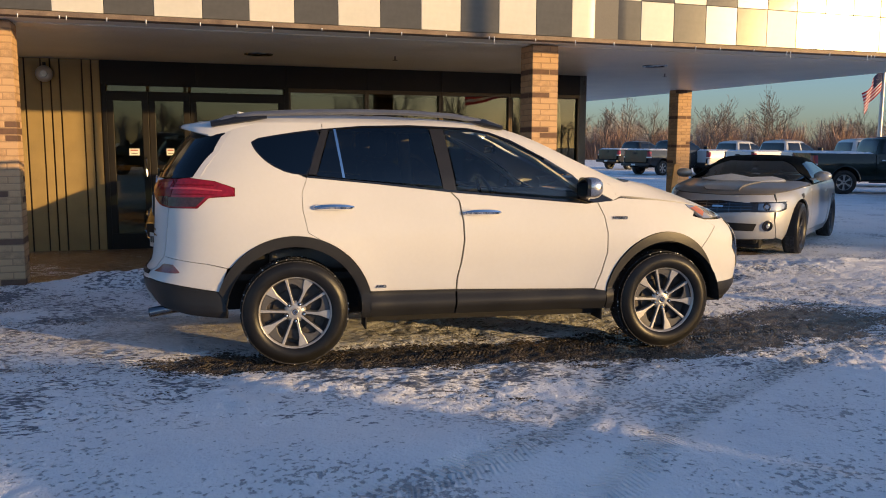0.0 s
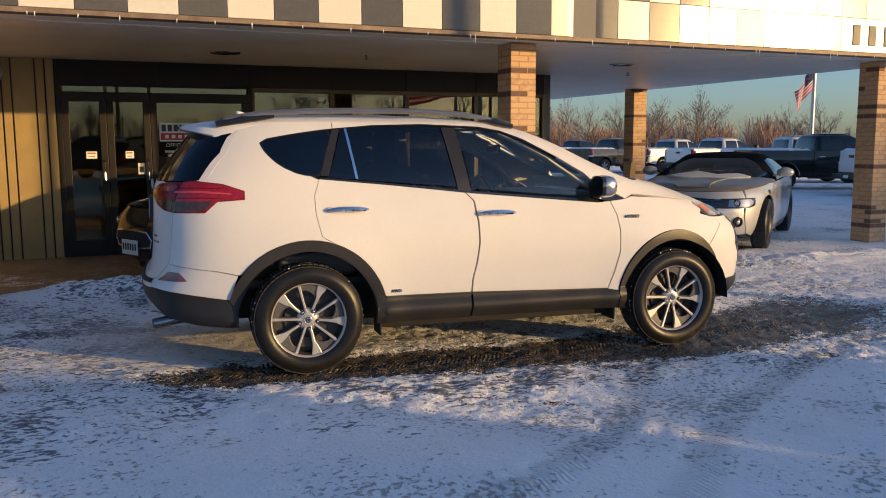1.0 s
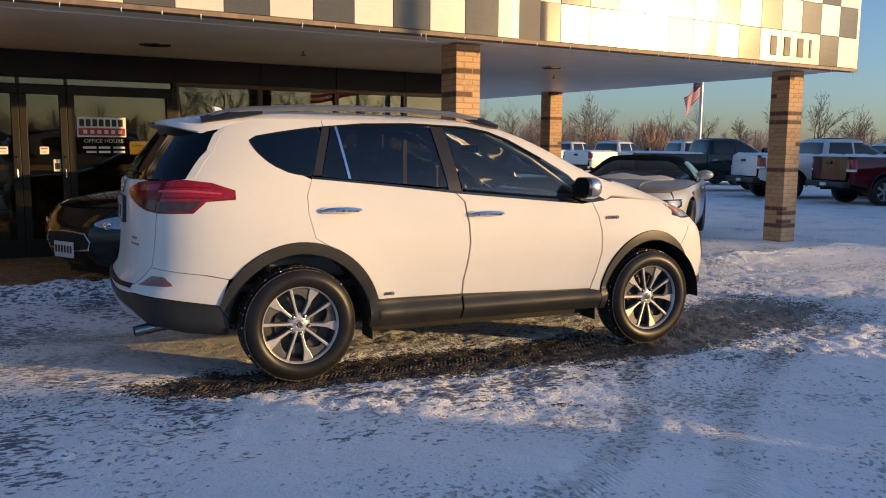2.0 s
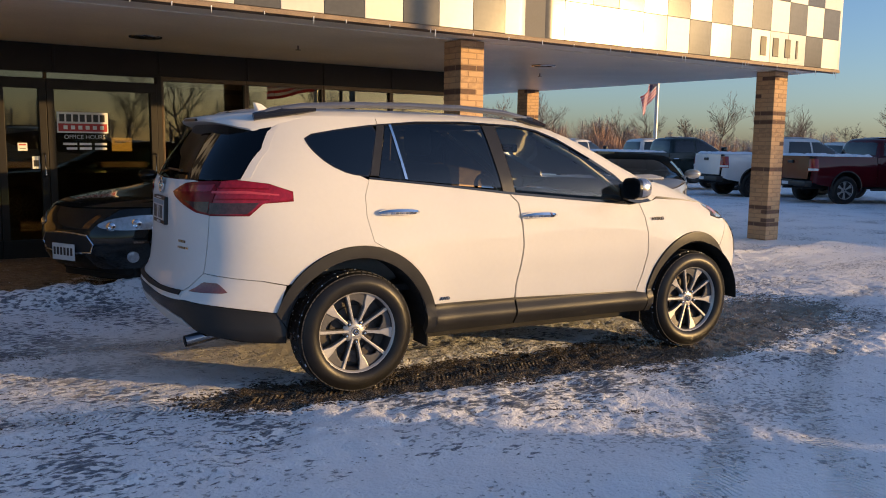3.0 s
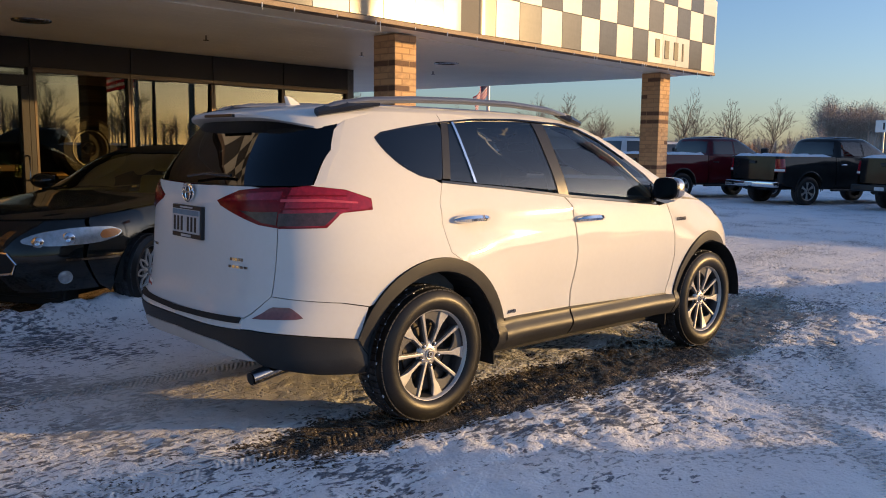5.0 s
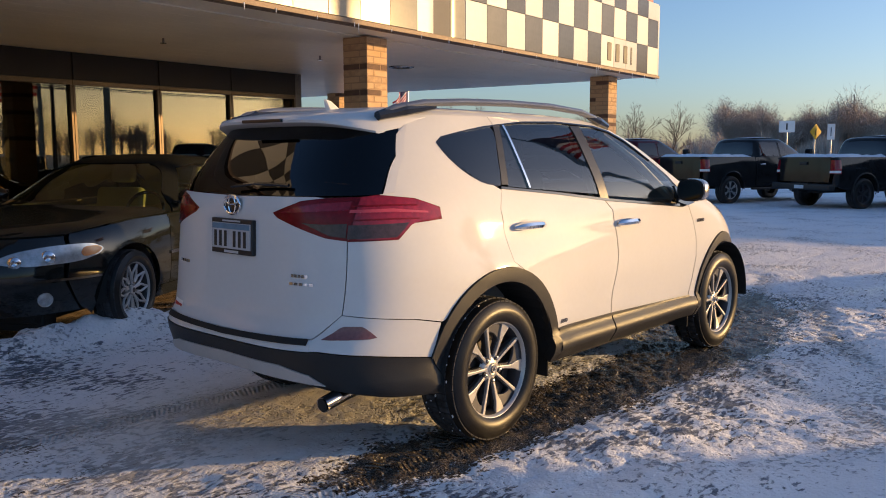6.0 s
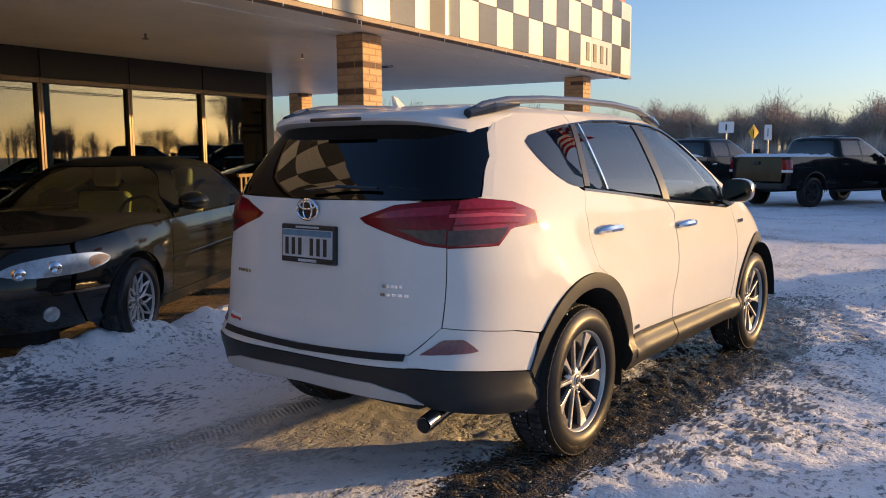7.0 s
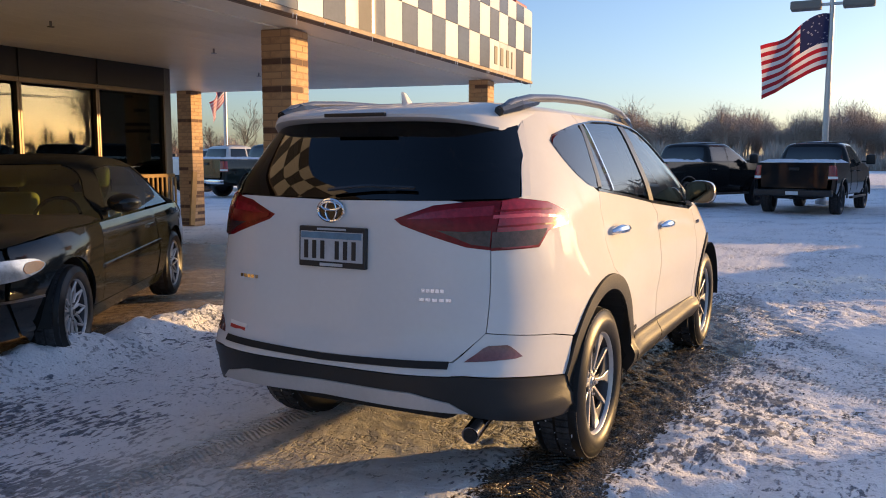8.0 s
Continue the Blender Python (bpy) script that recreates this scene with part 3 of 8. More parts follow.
def build_columns():
    """Brick columns, laid course by course; a stretcher and a header on each face."""
    meshes = []
    for w in (0.226, 0.226):
        bm = box(0, w, 0, 0.106, 0, 0.058, 0.004, segs=1)
        for material in (BRICK, BRICK_DARK):
            me = bpy.data.meshes.new("brick")
            bm.to_mesh(me)
            me.materials.append(material)
            meshes.append(me)
        bm.free()
    rng = random.Random(3)
    for n, (u, v) in enumerate(COLUMNS):
        core = part("brick_column", box(0.0035, 0.3365, 0.0035, 0.3365, -0.12, SOFFIT_Z - 0.001), MORTAR)
        core.matrix_basis = B @ Matrix.Translation((u, v, 0))
        tagged(core, "square tan brick column with darker burnt bricks", "column", "canopy columns", "structure")
        for c in range(39):
            z = -0.03 + c * 0.0683
            turn = 0 if c % 2 else 1
            odd_course = rng.random() < 0.12
            for side in range(4):
                dark = odd_course and rng.random() < 0.8 or rng.random() < 0.05
                ob = new("brick", meshes[1 if dark else 0])
                m = Matrix.Translation((0.17, 0.17, z)) @ Matrix.Rotation(side * math.pi / 2, 4, "Z")
                off = -0.17 if turn else -0.17 + 0.114
                ob.matrix_basis = m @ Matrix.Translation((off, -0.17, 0))
                ob.parent = core


FRONT = 4.28


def frame_bar(bm, u0, u1, z0, z1, d0=0.0, d1=0.11):
    return box(u0, u1, FRONT + d0, FRONT + d1, z0, z1, 0.006, bm=bm)


def build_storefront():
    head = part("wall_front_header", box(-1.86, 5.92, FRONT + 0.005, FRONT + 0.16, 2.30, SOFFIT_Z, 0.004), BLACK_METAL)
    tagged(head, "dark bronze metal header above the shop windows", "wall", kind="structure")
    head.matrix_basis = B
    for k, (u0, u1) in enumerate(((-1.86, -0.55), (-0.55, 0.78), (0.78, 2.05), (2.05, 3.28), (3.28, 4.51), (4.51, 5.92))):
        part("seam", box(u0 - 0.012, u0 + 0.012, FRONT - 0.012, FRONT + 0.004, 2.31, SOFFIT_Z - 0.01, 0.003), BLACK_METAL, head)
    side = part("wall_side", box(5.80, 5.93, FRONT + 0.005, 14.5, -0.2, SOFFIT_Z - 0.001), GREY_WALL)
    side.matrix_basis = B
    tagged(side, "plain dark side wall of the shop", "wall", kind="structure")
    sill = part("wall_knee", box(0.80, 5.79, FRONT + 0.012, FRONT + 0.15, -0.15, 0.42, 0.004), BLACK_METAL)
    sill.matrix_basis = B
    tagged(sill, "low dark wall under the shop windows", "wall", kind="structure")
    for k, (u0, u1) in enumerate(((0.80, 2.03), (2.03, 3.27), (3.27, 4.50), (4.50, 5.80))):
        win = thing("window_%d" % (k + 1), "tall fixed shop window in a dark bronze frame", "window", B, "shop windows", "structure")
        bm = frame_bar(None, u0, u1, 2.24, 2.30)
        frame_bar(bm, u0, u1, 0.42, 0.48)
        frame_bar(bm, u0, u0 + 0.035, 0.48, 2.24)
        frame_bar(bm, u1 - 0.035, u1, 0.48, 2.24)
        part("window_frame", bm, MULLION, win)
        part("pane", box(u0 + 0.035, u1 - 0.035, FRONT + 0.05, FRONT + 0.056, 0.48, 2.24), STORE_GLASS, win).visible_shadow = False
    for k, (u0, u1, hinge) in enumerate(((-1.80, -1.235, 1), (-1.23, -0.655, 0), (-0.65, 0.74, 0))):
        d = thing("door_%d" % (k + 1), "glazed shop door in a dark bronze frame, shut", "door", B, "shop doors", "structure")
        bm = frame_bar(None, u0, u1, 2.07, 2.20)
        frame_bar(bm, u0, u1, -0.12, 0.14)
        frame_bar(bm, u0, u0 + 0.09, 0.14, 2.07)
        frame_bar(bm, u1 - 0.09, u1, 0.14, 2.07)
        part("door_frame", bm, BLACK_METAL, d)
        part("pane", box(u0 + 0.09, u1 - 0.09, FRONT + 0.05, FRONT + 0.056, 0.14, 2.07), STORE_GLASS, d).visible_shadow = False
        part("transom", box(u0 + 0.02, u1 - 0.02, FRONT + 0.05, FRONT + 0.056, 2.205, 2.28), STORE_GLASS, d)
        handle = tube([(u1 - 0.05, FRONT - 0.01, 0.95), (u1 - 0.05, FRONT - 0.06, 0.97), (u1 - 0.05, FRONT - 0.06, 1.23), (u1 - 0.05, FRONT - 0.01, 1.25)], 0.012, 8)
        part("door_handle", handle, DARK_CHROME, d, "brushed metal pull handle")
        part("push_bar", box(u0 + 0.09, u1 - 0.09, FRONT + 0.062, FRONT + 0.10, 1.06, 1.14, 0.008), MULLION, d, "bronze push bar behind the glass")
    bm = box(-1.86, -1.80, FRONT, FRONT + 0.12, -0.15, 2.30, 0.004)
    box(0.74, 0.80, FRONT, FRONT + 0.12, -0.15, 2.30, 0.004, bm=bm)
    box(-1.79, 0.73, FRONT + 0.01, FRONT + 0.1, 2.281, 2.30, bm=bm)
    posts = part("trim_door_posts", bm, BLACK_METAL)
    posts.matrix_basis = B
    tagged(posts, "dark bronze posts between the shop doors", "trim", kind="structure")
    # the board-clad wall beside the doors
    wall = part("wall_siding", box(-7.0, -1.862, FRONT + 0.03, FRONT + 0.2, -0.2, SOFFIT_Z - 0.001), WOOD_DARK)
    wall.matrix_basis = B
    tagged(wall, "vertical golden brown board siding wall", "wall", kind="structure")
    u, k = -1.875, 0
    wide = {}
    for w in (0.10, 0.19, 0.27):
        bm = box(-w, 0, 0, 0.022, -0.18, SOFFIT_Z - 0.004, 0.004, segs=1)
        wide[w] = bpy.data.meshes.new("board")
        bm.to_mesh(wide[w])
        wide[w].materials.append(WOOD_SIDING)
        bm.free()
    while u > -6.6:
        w = (0.10, 0.10, 0.27, 0.10, 0.10, 0.19)[k % 6]
        ob = new("board", wide[w])
        ob.location = (u, FRONT + (0.008 if w > 0.15 else 0.0), 0)
        ob.parent = wall
        u -= w + 0.02
        k += 1
    # behind the glass
    for name, b in (("floor", (-7, 5.8, FRONT + 0.2, 14.4, -0.2, -0.12)), ("wall_back", (-7, 5.8, 12.0, 12.2, -0.12, 2.63)), ("wall_end", (-7.2, -7.0, 0.0, 14.5, -0.2, 2.63))):
        ob = part(name, box(*b), GREY_WALL)
        ob.matrix_basis = B
        tagged(ob, "plain dim %s inside the shop" % name.split("_")[0], name.split("_")[0], kind="structure")


MULLION = surf("bronze_mullion", (0.085, 0.058, 0.032), 0.35, 0.5, var=0.2, scale=5)
build_canopy()
build_fascia()
build_columns()
build_storefront()


# ---- vehicles: a body is a closed skin round the car, cut into panels ----
class Skin:
    """Half-width w, rear end xr and front end xf by height; plan corners are superellipses that begin at xa and xb."""

    def __init__(self, w, xr, xf, xa, xb, n_rear, n_front, bulge=None, wrap=1.25):
        self.w, self.xr, self.xf, self.xa, self.xb = (curve_through(k) for k in (w, xr, xf, xa, xb))
        self.bulge, self.wrap = bulge, wrap
        self.nr = curve_through(n_rear) if isinstance(n_rear, list) else lambda z: n_rear
        self.nf = curve_through(n_front) if isinstance(n_front, list) else lambda z: n_front

    def at(self, s, z, inset=0.0):
        """The place at s along the side (x, or beyond it round the corner) and z; the right side has y below zero."""
        w, xa, xb = self.w(z), self.xa(z), self.xb(z)
        if xa <= s <= xb:
            x, y = s, w
        else:
            rear = s < xa
            phi = ((xa - s) if rear else (s - xb)) / self.wrap * math.pi / 2
            n = self.nr(z) if rear else self.nf(z)
            r = (abs(math.cos(phi)) ** n + abs(math.sin(phi)) ** n) ** (-1 / n)
            y = w * r * math.cos(phi)
            x = xa - (xa - self.xr(z)) * r * math.sin(phi) if rear else xb + (self.xf(z) - xb) * r * math.sin(phi)
        if self.bulge and y > 0:
            y += self.bulge(x, z) * min(1.0, max(0.0, y / w * 2 - 1))
        return Vector((x, -y, z))

    def point(self, s, z, inset=0.0):
        p = self.at(s, z)
        if inset:
            e = 0.004
            n = (self.at(s + e, z) - self.at(s - e, z)).cross(self.at(s, z + e) - self.at(s, z - e))
            if n.length > 1e-12:
                n.normalize()
                out = Vector((p.x - 1.1, p.y, 0.3 * (p.z - 0.8)))
                p = p - n * inset * (1 if n.dot(out) > 0 else -1)
        return p

    def s_side(self, x, z):
        """s of the place at x along the side."""
        xa, xb = self.xa(z), self.xb(z)
        if xa <= x <= xb:
            return x
        end, n, base = (self.xr(z), self.nr(z), xa) if x < xa else (self.xf(z), self.nf(z), xb)
        big = min(0.9999, abs(x - base) / abs(end - base))
        phi = math.atan2(big, (1 - big ** n) ** (1 / n))
        return base + (-1 if x < xa else 1) * self.wrap * phi / (math.pi / 2)

    def s_rear(self, y, z):
        """s of the place on the rear at y right of the middle."""
        w = self.w(z)
        k = max(-0.9999, min(0.9999, y / w))
        n = self.nr(z)
        big = (1 - abs(k) ** n) ** (1 / n)
        return self.xa(z) - self.wrap * math.atan2(big, k) / (math.pi / 2)

    def s_front(self, y, z):
        w = self.w(z)
        k = max(-0.9999, min(0.9999, y / w))
        n = self.nf(z)
        big = (1 - abs(k) ** n) ** (1 / n)
        return self.xb(z) + self.wrap * math.atan2(big, k) / (math.pi / 2)


def on_skin(skin, outline, step=0.035):
    """Points (x, z) seen from the side become (s, z); points with a third mark are (s, z) already."""
    out, n = [], len(outline)
    for i in range(n):
        p, q = outline[i], outline[(i + 1) % n]
        if len(p) == 3:
            out.append(p[:2])
            continue
        k = max(1, int(math.ceil(math.hypot(q[0] - p[0], q[1] - p[1]) / step))) if len(q) == 2 else 1
        for j in range(k):
            x, z = p[0] + (q[0] - p[0]) * j / k, p[1] + (q[1] - p[1]) * j / k
            out.append((skin.s_side(x, z), z))
    return out


def dense(outline, step=0.035, closed=True):
    out = []
    n = len(outline)
    for i in range(n if closed else n - 1):
        (a, b), (c, d) = outline[i], outline[(i + 1) % n]
        k = max(1, int(math.ceil(math.hypot(c - a, d - b) / step)))
        out += [(a + (c - a) * j / k, b + (d - b) * j / k) for j in range(k)]
    if not closed:
        out.append(outline[-1])
    return out


def shrink(outline, by):
    """Draw an outline in by a small gap."""
    area = sum(a * d - c * b for (a, b), (c, d) in zip(outline, outline[1:] + outline[:1]))
    sign = 1 if area > 0 else -1
    out = []
    n = len(outline)
    for i in range(n):
        (a, b), (c, d), (e, f) = outline[i - 1], outline[i], outline[(i + 1) % n]
        t1, t2 = Vector((c - a, d - b)), Vector((e - c, f - d))
        if t1.length < 1e-6 or t2.length < 1e-6:
            out.append((c, d))
            continue
        nrm = Vector((-t1.y, t1.x)).normalized() + Vector((-t2.y, t2.x)).normalized()
        if nrm.length < 0.3:
            out.append((c, d))
            continue
        nrm.normalize()
        out.append((c + nrm.x * by * sign, d + nrm.y * by * sign))
    return out


def arc(cx, cz, rx, rz, a0, a1, n=18):
    return [(cx + rx * math.cos(radians(a0 + (a1 - a0) * k / n)), cz + rz * math.sin(radians(a0 + (a1 - a0) * k / n))) for k in range(n + 1)]


def rounded(outline, times=2):
    """Cut the corners of an outline."""
    for _ in range(times):
        out = []
        for (a, b), (c, d) in zip(outline, outline[1:] + outline[:1]):
            out += [(a * 0.8 + c * 0.2, b * 0.8 + d * 0.2), (a * 0.2 + c * 0.8, b * 0.2 + d * 0.8)]
        outline = out
    return outline


def skin_bm(skin, outline, gap=0.0009, lift=0.0, lip=0.02, step=0.06, mirror=False, soft=0):
    """A panel: an outline in (s, z), cut into a grid, laid on the skin, its rim folded in."""
    outline = on_skin(skin, outline, 0.035 if not soft else 9.0)
    if soft:
        outline = rounded(outline, soft)
    pts = shrink(dense(outline), gap) if gap else dense(outline)
    bm = bmesh.new()
    f = bm.faces.new([bm.verts.new((a, b, 0)) for a, b in pts])
    s0, s1 = min(p[0] for p in pts), max(p[0] for p in pts)
    z0, z1 = min(p[1] for p in pts), max(p[1] for p in pts)
    for lo, hi, axis in ((s0, s1, 0), (z0, z1, 1)):
        k = int((hi - lo) / step)
        for i in range(1, k + 1):
            c = lo + (hi - lo) * i / (k + 1)
            co, no = ((c, 0, 0), (1, 0, 0)) if axis == 0 else ((0, c, 0), (0, 1, 0))
            bmesh.ops.bisect_plane(bm, geom=bm.verts[:] + bm.edges[:] + bm.faces[:], plane_co=co, plane_no=no, dist=1e-6)
    flat = {v: (v.co.x, v.co.y) for v in bm.verts}
    rim = [e for e in bm.edges if len(e.link_faces) == 1]
    for v, (a, b) in flat.items():
        v.co = skin.point(a, b, -lift)
    if lip:
        r = bmesh.ops.extrude_edge_only(bm, edges=rim)
        for v in [g for g in r["geom"] if isinstance(g, bmesh.types.BMVert)]:
            src = min((e.other_vert(v) for e in v.link_edges if e.other_vert(v) in flat), key=lambda q: (q.co - v.co).length)
            a, b = flat[src]
            v.co = skin.point(a, b, lip - lift)
    bmesh.ops.recalc_face_normals(bm, faces=bm.faces[:])
    big = max(bm.faces, key=lambda q: q.calc_area())
    c = big.calc_center_median()
    if big.normal.dot(Vector((c.x - 1.1, c.y, 0.4 * (c.z - 0.8)))) < 0:
        bmesh.ops.reverse_faces(bm, faces=bm.faces[:])
    if mirror:
        for v in bm.verts:
            v.co.y = -v.co.y
        bmesh.ops.reverse_faces(bm, faces=bm.faces[:])
    return bm


def panel(name, skin, outline, material, parent, label="", mirror=False, **kw):
    bm = skin_bm(skin, outline, mirror=mirror, **kw)
    me = bpy.data.meshes.new(name)
    for e in bm.edges:
        if len(e.link_faces) == 2 and e.calc_face_angle(0) > radians(40):
            e.smooth = False
    bm.to_mesh(me)
    bm.free()
    return link_mesh(name, me, material, parent, label, True)


def wheel(parent, at, radius, width, rim, spoke_kind, right=True, label="", rubber=None, face=None, spokes=5):
    """A wheel about the y axis: tyre with tread blocks, rim, spokes, hub and nuts. Its face looks to -y, or +y on the left."""
    w = new("wheel")
    w.parent = parent
    w.matrix_basis = Matrix.Translation(at) @ (Matrix.Identity(4) if right else Matrix.Rotation(math.pi, 4, "Z"))
    if label:
        w["label"] = label
    h = width / 2
    prof = [(rim - 0.004, -h * 0.80), (rim + 0.012, -h * 0.98), (rim + 0.035, -h * 1.03), ((rim + radius) / 2, -h * 1.06), (radius - 0.045, -h * 1.02), (radius - 0.018, -h * 0.92),
            (radius - 0.004, -h * 0.78), (radius, -h * 0.4), (radius, 0), (radius, h * 0.4), (radius - 0.004, h * 0.78), (radius - 0.018, h * 0.92), ((rim + radius) / 2, h * 1.06), (rim - 0.004, h * 0.9)]
    bm = lathe(prof, 56)
    part("tyre", bm, rubber or RUBBER, w, smooth=True, sharp=60)
    bm = bmesh.new()
    count = 62
    for k in range(count):
        for row, (y0, y1, tw) in enumerate(((-h * 0.87, -h * 0.62, 0.029), (-h * 0.54, -h * 0.06, 0.028), (h * 0.06, h * 0.54, 0.028), (h * 0.62, h * 0.87, 0.029))):
            a = (k + 0.5 * (row % 2)) * math.tau / count
            own = box(-tw / 2, tw / 2, y0, y1, radius - 0.02 if row in (0, 3) else radius - 0.006, radius + (-0.007 if row in (0, 3) else 0.004))
            join(bm, own, Matrix.Rotation(a, 4, "Y"))
    part("tread", bm, rubber or SNOWY_RUBBER, w)
    if spoke_kind == "twin":
        rng = random.Random(int(at[0] * 10) + int(right))
        bm = bmesh.new()
        for k in range(130):
            a, y = rng.uniform(0, math.tau), rng.choice((-h * 0.58, -h * 0.30, 0.0, h * 0.30, h * 0.58)) + rng.gauss(0, 0.004)
            r = radius + 0.0005
            sx, sy = rng.uniform(0.0012, 0.006), rng.uniform(0.0008, 0.003)
            join(bm, box(-sx, sx, y - sy, y + sy, r - 0.006, r + 0.003), Matrix.Rotation(a, 4, "Y"))
        tagged(part("packed_snow", bm, SNOW_CAP, w, "crumbs of snow packed in the tread"), kind="stuff")
    face = face or ALLOY
    bm = lathe([(rim * 0.97, h * 0.85), (rim * 0.90, h * 0.3), (rim * 0.90, -h * 0.45), (rim * 0.955, -h * 0.70)], 48)
    part("rim", bm, ALLOY_DARK, w, smooth=True, sharp=50)
    part("rim_lip", lathe([(rim * 0.955, -h * 0.70), (rim * 0.985, -h * 0.84), (rim * 1.002, -h * 0.855), (rim * 1.006, -h * 0.78)], 48), face, w, smooth=True, sharp=50)
    bm = lathe([(rim * 0.90, -h * 0.10), (0.03, -h * 0.02)], 32)
    part("brake_disc", lathe([(rim * 0.62, -h * 0.2), (rim * 0.62, -h * 0.12), (0.03, -h * 0.12)], 32, bm), BRAKE_STEEL if spoke_kind == "twin" else ALLOY_DARK, w, smooth=True)
    dish = -h * 0.62
    if spoke_kind == "twin":
        # five wide blades, each with a slim one behind it and a grey painted panel between the two
        def spoke_plate(name, outline, depth, thick, material, turn, edge=0.003):
            bm = prism([(r * rim * math.sin(radians(t)), r * rim * math.cos(radians(t))) for r, t in outline], depth, depth + thick, None, edge)
            for v in bm.verts:
                v.co.y -= 0.022 * (math.hypot(v.co.x, v.co.z) / rim) - 0.012
            bm.transform(Matrix.Rotation(turn, 4, "Y"))
            part(name, bm, material, w)

        for k in range(spokes):
            turn = k * math.tau / spokes + radians(24)
            spoke_plate("spoke", [(0.16, -13), (0.45, -4.5), (0.62, -4.0), (0.76, -7.5), (0.975, -8.5), (0.975, 8.0), (0.72, 4.2), (0.45, 4.0), (0.16, 13)], dish, 0.018, face, turn)
            spoke_plate("spoke", [(0.16, -12), (0.5, -3.4), (0.975, -2.2), (0.975, 2.6), (0.5, 3.4), (0.16, 12)], dish, 0.018, face, turn - radians(39))
            spoke_plate("spoke_panel", [(0.56, -3), (0.66, -10), (0.74, -20), (0.80, -30), (0.78, -38), (0.97, -38), (0.97, -24), (0.97, -6), (0.70, -4)], dish + 0.009, 0.016, GREY_ALLOY, turn)
            spoke_plate("spoke_back", [(0.2, -20), (0.5, -8), (0.93, -9), (0.93, 6), (0.5, 6), (0.2, 20)], dish + 0.016, 0.022, ALLOY_DARK, turn, 0.0)
            spoke_plate("spoke_back", [(0.2, -20), (0.5, -6), (0.93, -4), (0.93, 4), (0.5, 6), (0.2, 20)], dish + 0.016, 0.022, ALLOY_DARK, turn - radians(39), 0.0)
        arc = [(r * rim * math.sin(radians(t)), r * rim * math.cos(radians(t))) for r, t in ((0.50, 128), (0.80, 126), (0.84, 150), (0.84, 175), (0.80, 198), (0.50, 196), (0.54, 162))]
        part("brake_caliper", prism(arc, -h * 0.30, -h * 0.05, None, 0.006), BRAKE_STEEL, w, "grey cast brake caliper")
    elif spoke_kind == "mesh":
        for k in range(10):
            for sgn in (-1, 1):
                a = k * math.tau / 10
                b = a + sgn * math.pi / 10
                m0 = (0.045 * math.sin(a), dish + 0.01, 0.045 * math.cos(a))
                m1 = (rim * 0.6 * math.sin(a + sgn * 0.10), dish + 0.004, rim * 0.6 * math.cos(a + sgn * 0.10))
                m2 = (rim * 0.93 * math.sin(b), dish - 0.008, rim * 0.93 * math.cos(b))
                part("spoke", tube([m0, m1, m2], 0.010, 5), face, w)
    else:
        for k in range(spokes):
            pts = [(r * math.sin(t), r * math.cos(t)) for r, t in ((0.05, -0.5), (rim * 0.5, -0.16), (rim * 0.93, -0.20), (rim * 0.93, 0.20), (rim * 0.5, 0.16), (0.05, 0.5))]
            bm = prism(pts, dish, dish + 0.02, None, 0.003)
            bm.transform(Matrix.Rotation(k * math.tau / spokes, 4, "Y"))
            part("spoke", bm, face, w)
    if spoke_kind == "twin":
        part("hub_cap", lathe([(0.0005, dish - 0.002), (0.020, dish - 0.001), (0.024, dish + 0.002), (0.027, dish + 0.001), (0.030, dish + 0.006), (0.050, dish + 0.009), (0.064, dish + 0.018), (0.074, dish + 0.030)], 32), face, w, smooth=True, sharp=40)
        part("cap_disc", lathe([(0.0005, dish - 0.004), (0.019, dish - 0.003), (0.021, dish + 0.002)], 20), ALLOY_DARK, w)
        part("cap_ring", lathe([(0.010, dish - 0.0055), (0.014, dish - 0.0055), (0.014, dish - 0.002), (0.010, dish - 0.002)], 16), CHROME, w)
    else:
        part("hub_cap", lathe([(0.0005, dish - 0.012), (0.026, dish - 0.012), (0.034, dish - 0.004), (0.036, dish + 0.02), (0.07, dish + 0.022), (0.072, dish + 0.04)], 24), face, w, smooth=True)
        part("cap_disc", lathe([(0.0005, dish - 0.014), (0.020, dish - 0.014), (0.021, dish - 0.011)], 16), ALLOY_DARK, w)
    for k in range(5):
        a = k * math.tau / 5 + radians(32)
        at_nut = Matrix.Translation((0.060 * math.sin(a), dish + 0.006, 0.060 * math.cos(a)))
        if spoke_kind == "twin":
            # a flat dark disc stands for the shade of each nut's pit
            part("nut_pit_shade", lathe([(0.0005, -0.0005), (0.0145, -0.0005), (0.0155, 0.006)], 14), ALLOY_DARK, w).matrix_basis = at_nut
        bm = lathe([(0.0005, -0.012), (0.007, -0.010), (0.009, 0.02)], 6)
        bm.transform(at_nut)
        part("wheel_nut", bm, CHROME if spoke_kind == "twin" else DARK_CHROME, w)
    return w


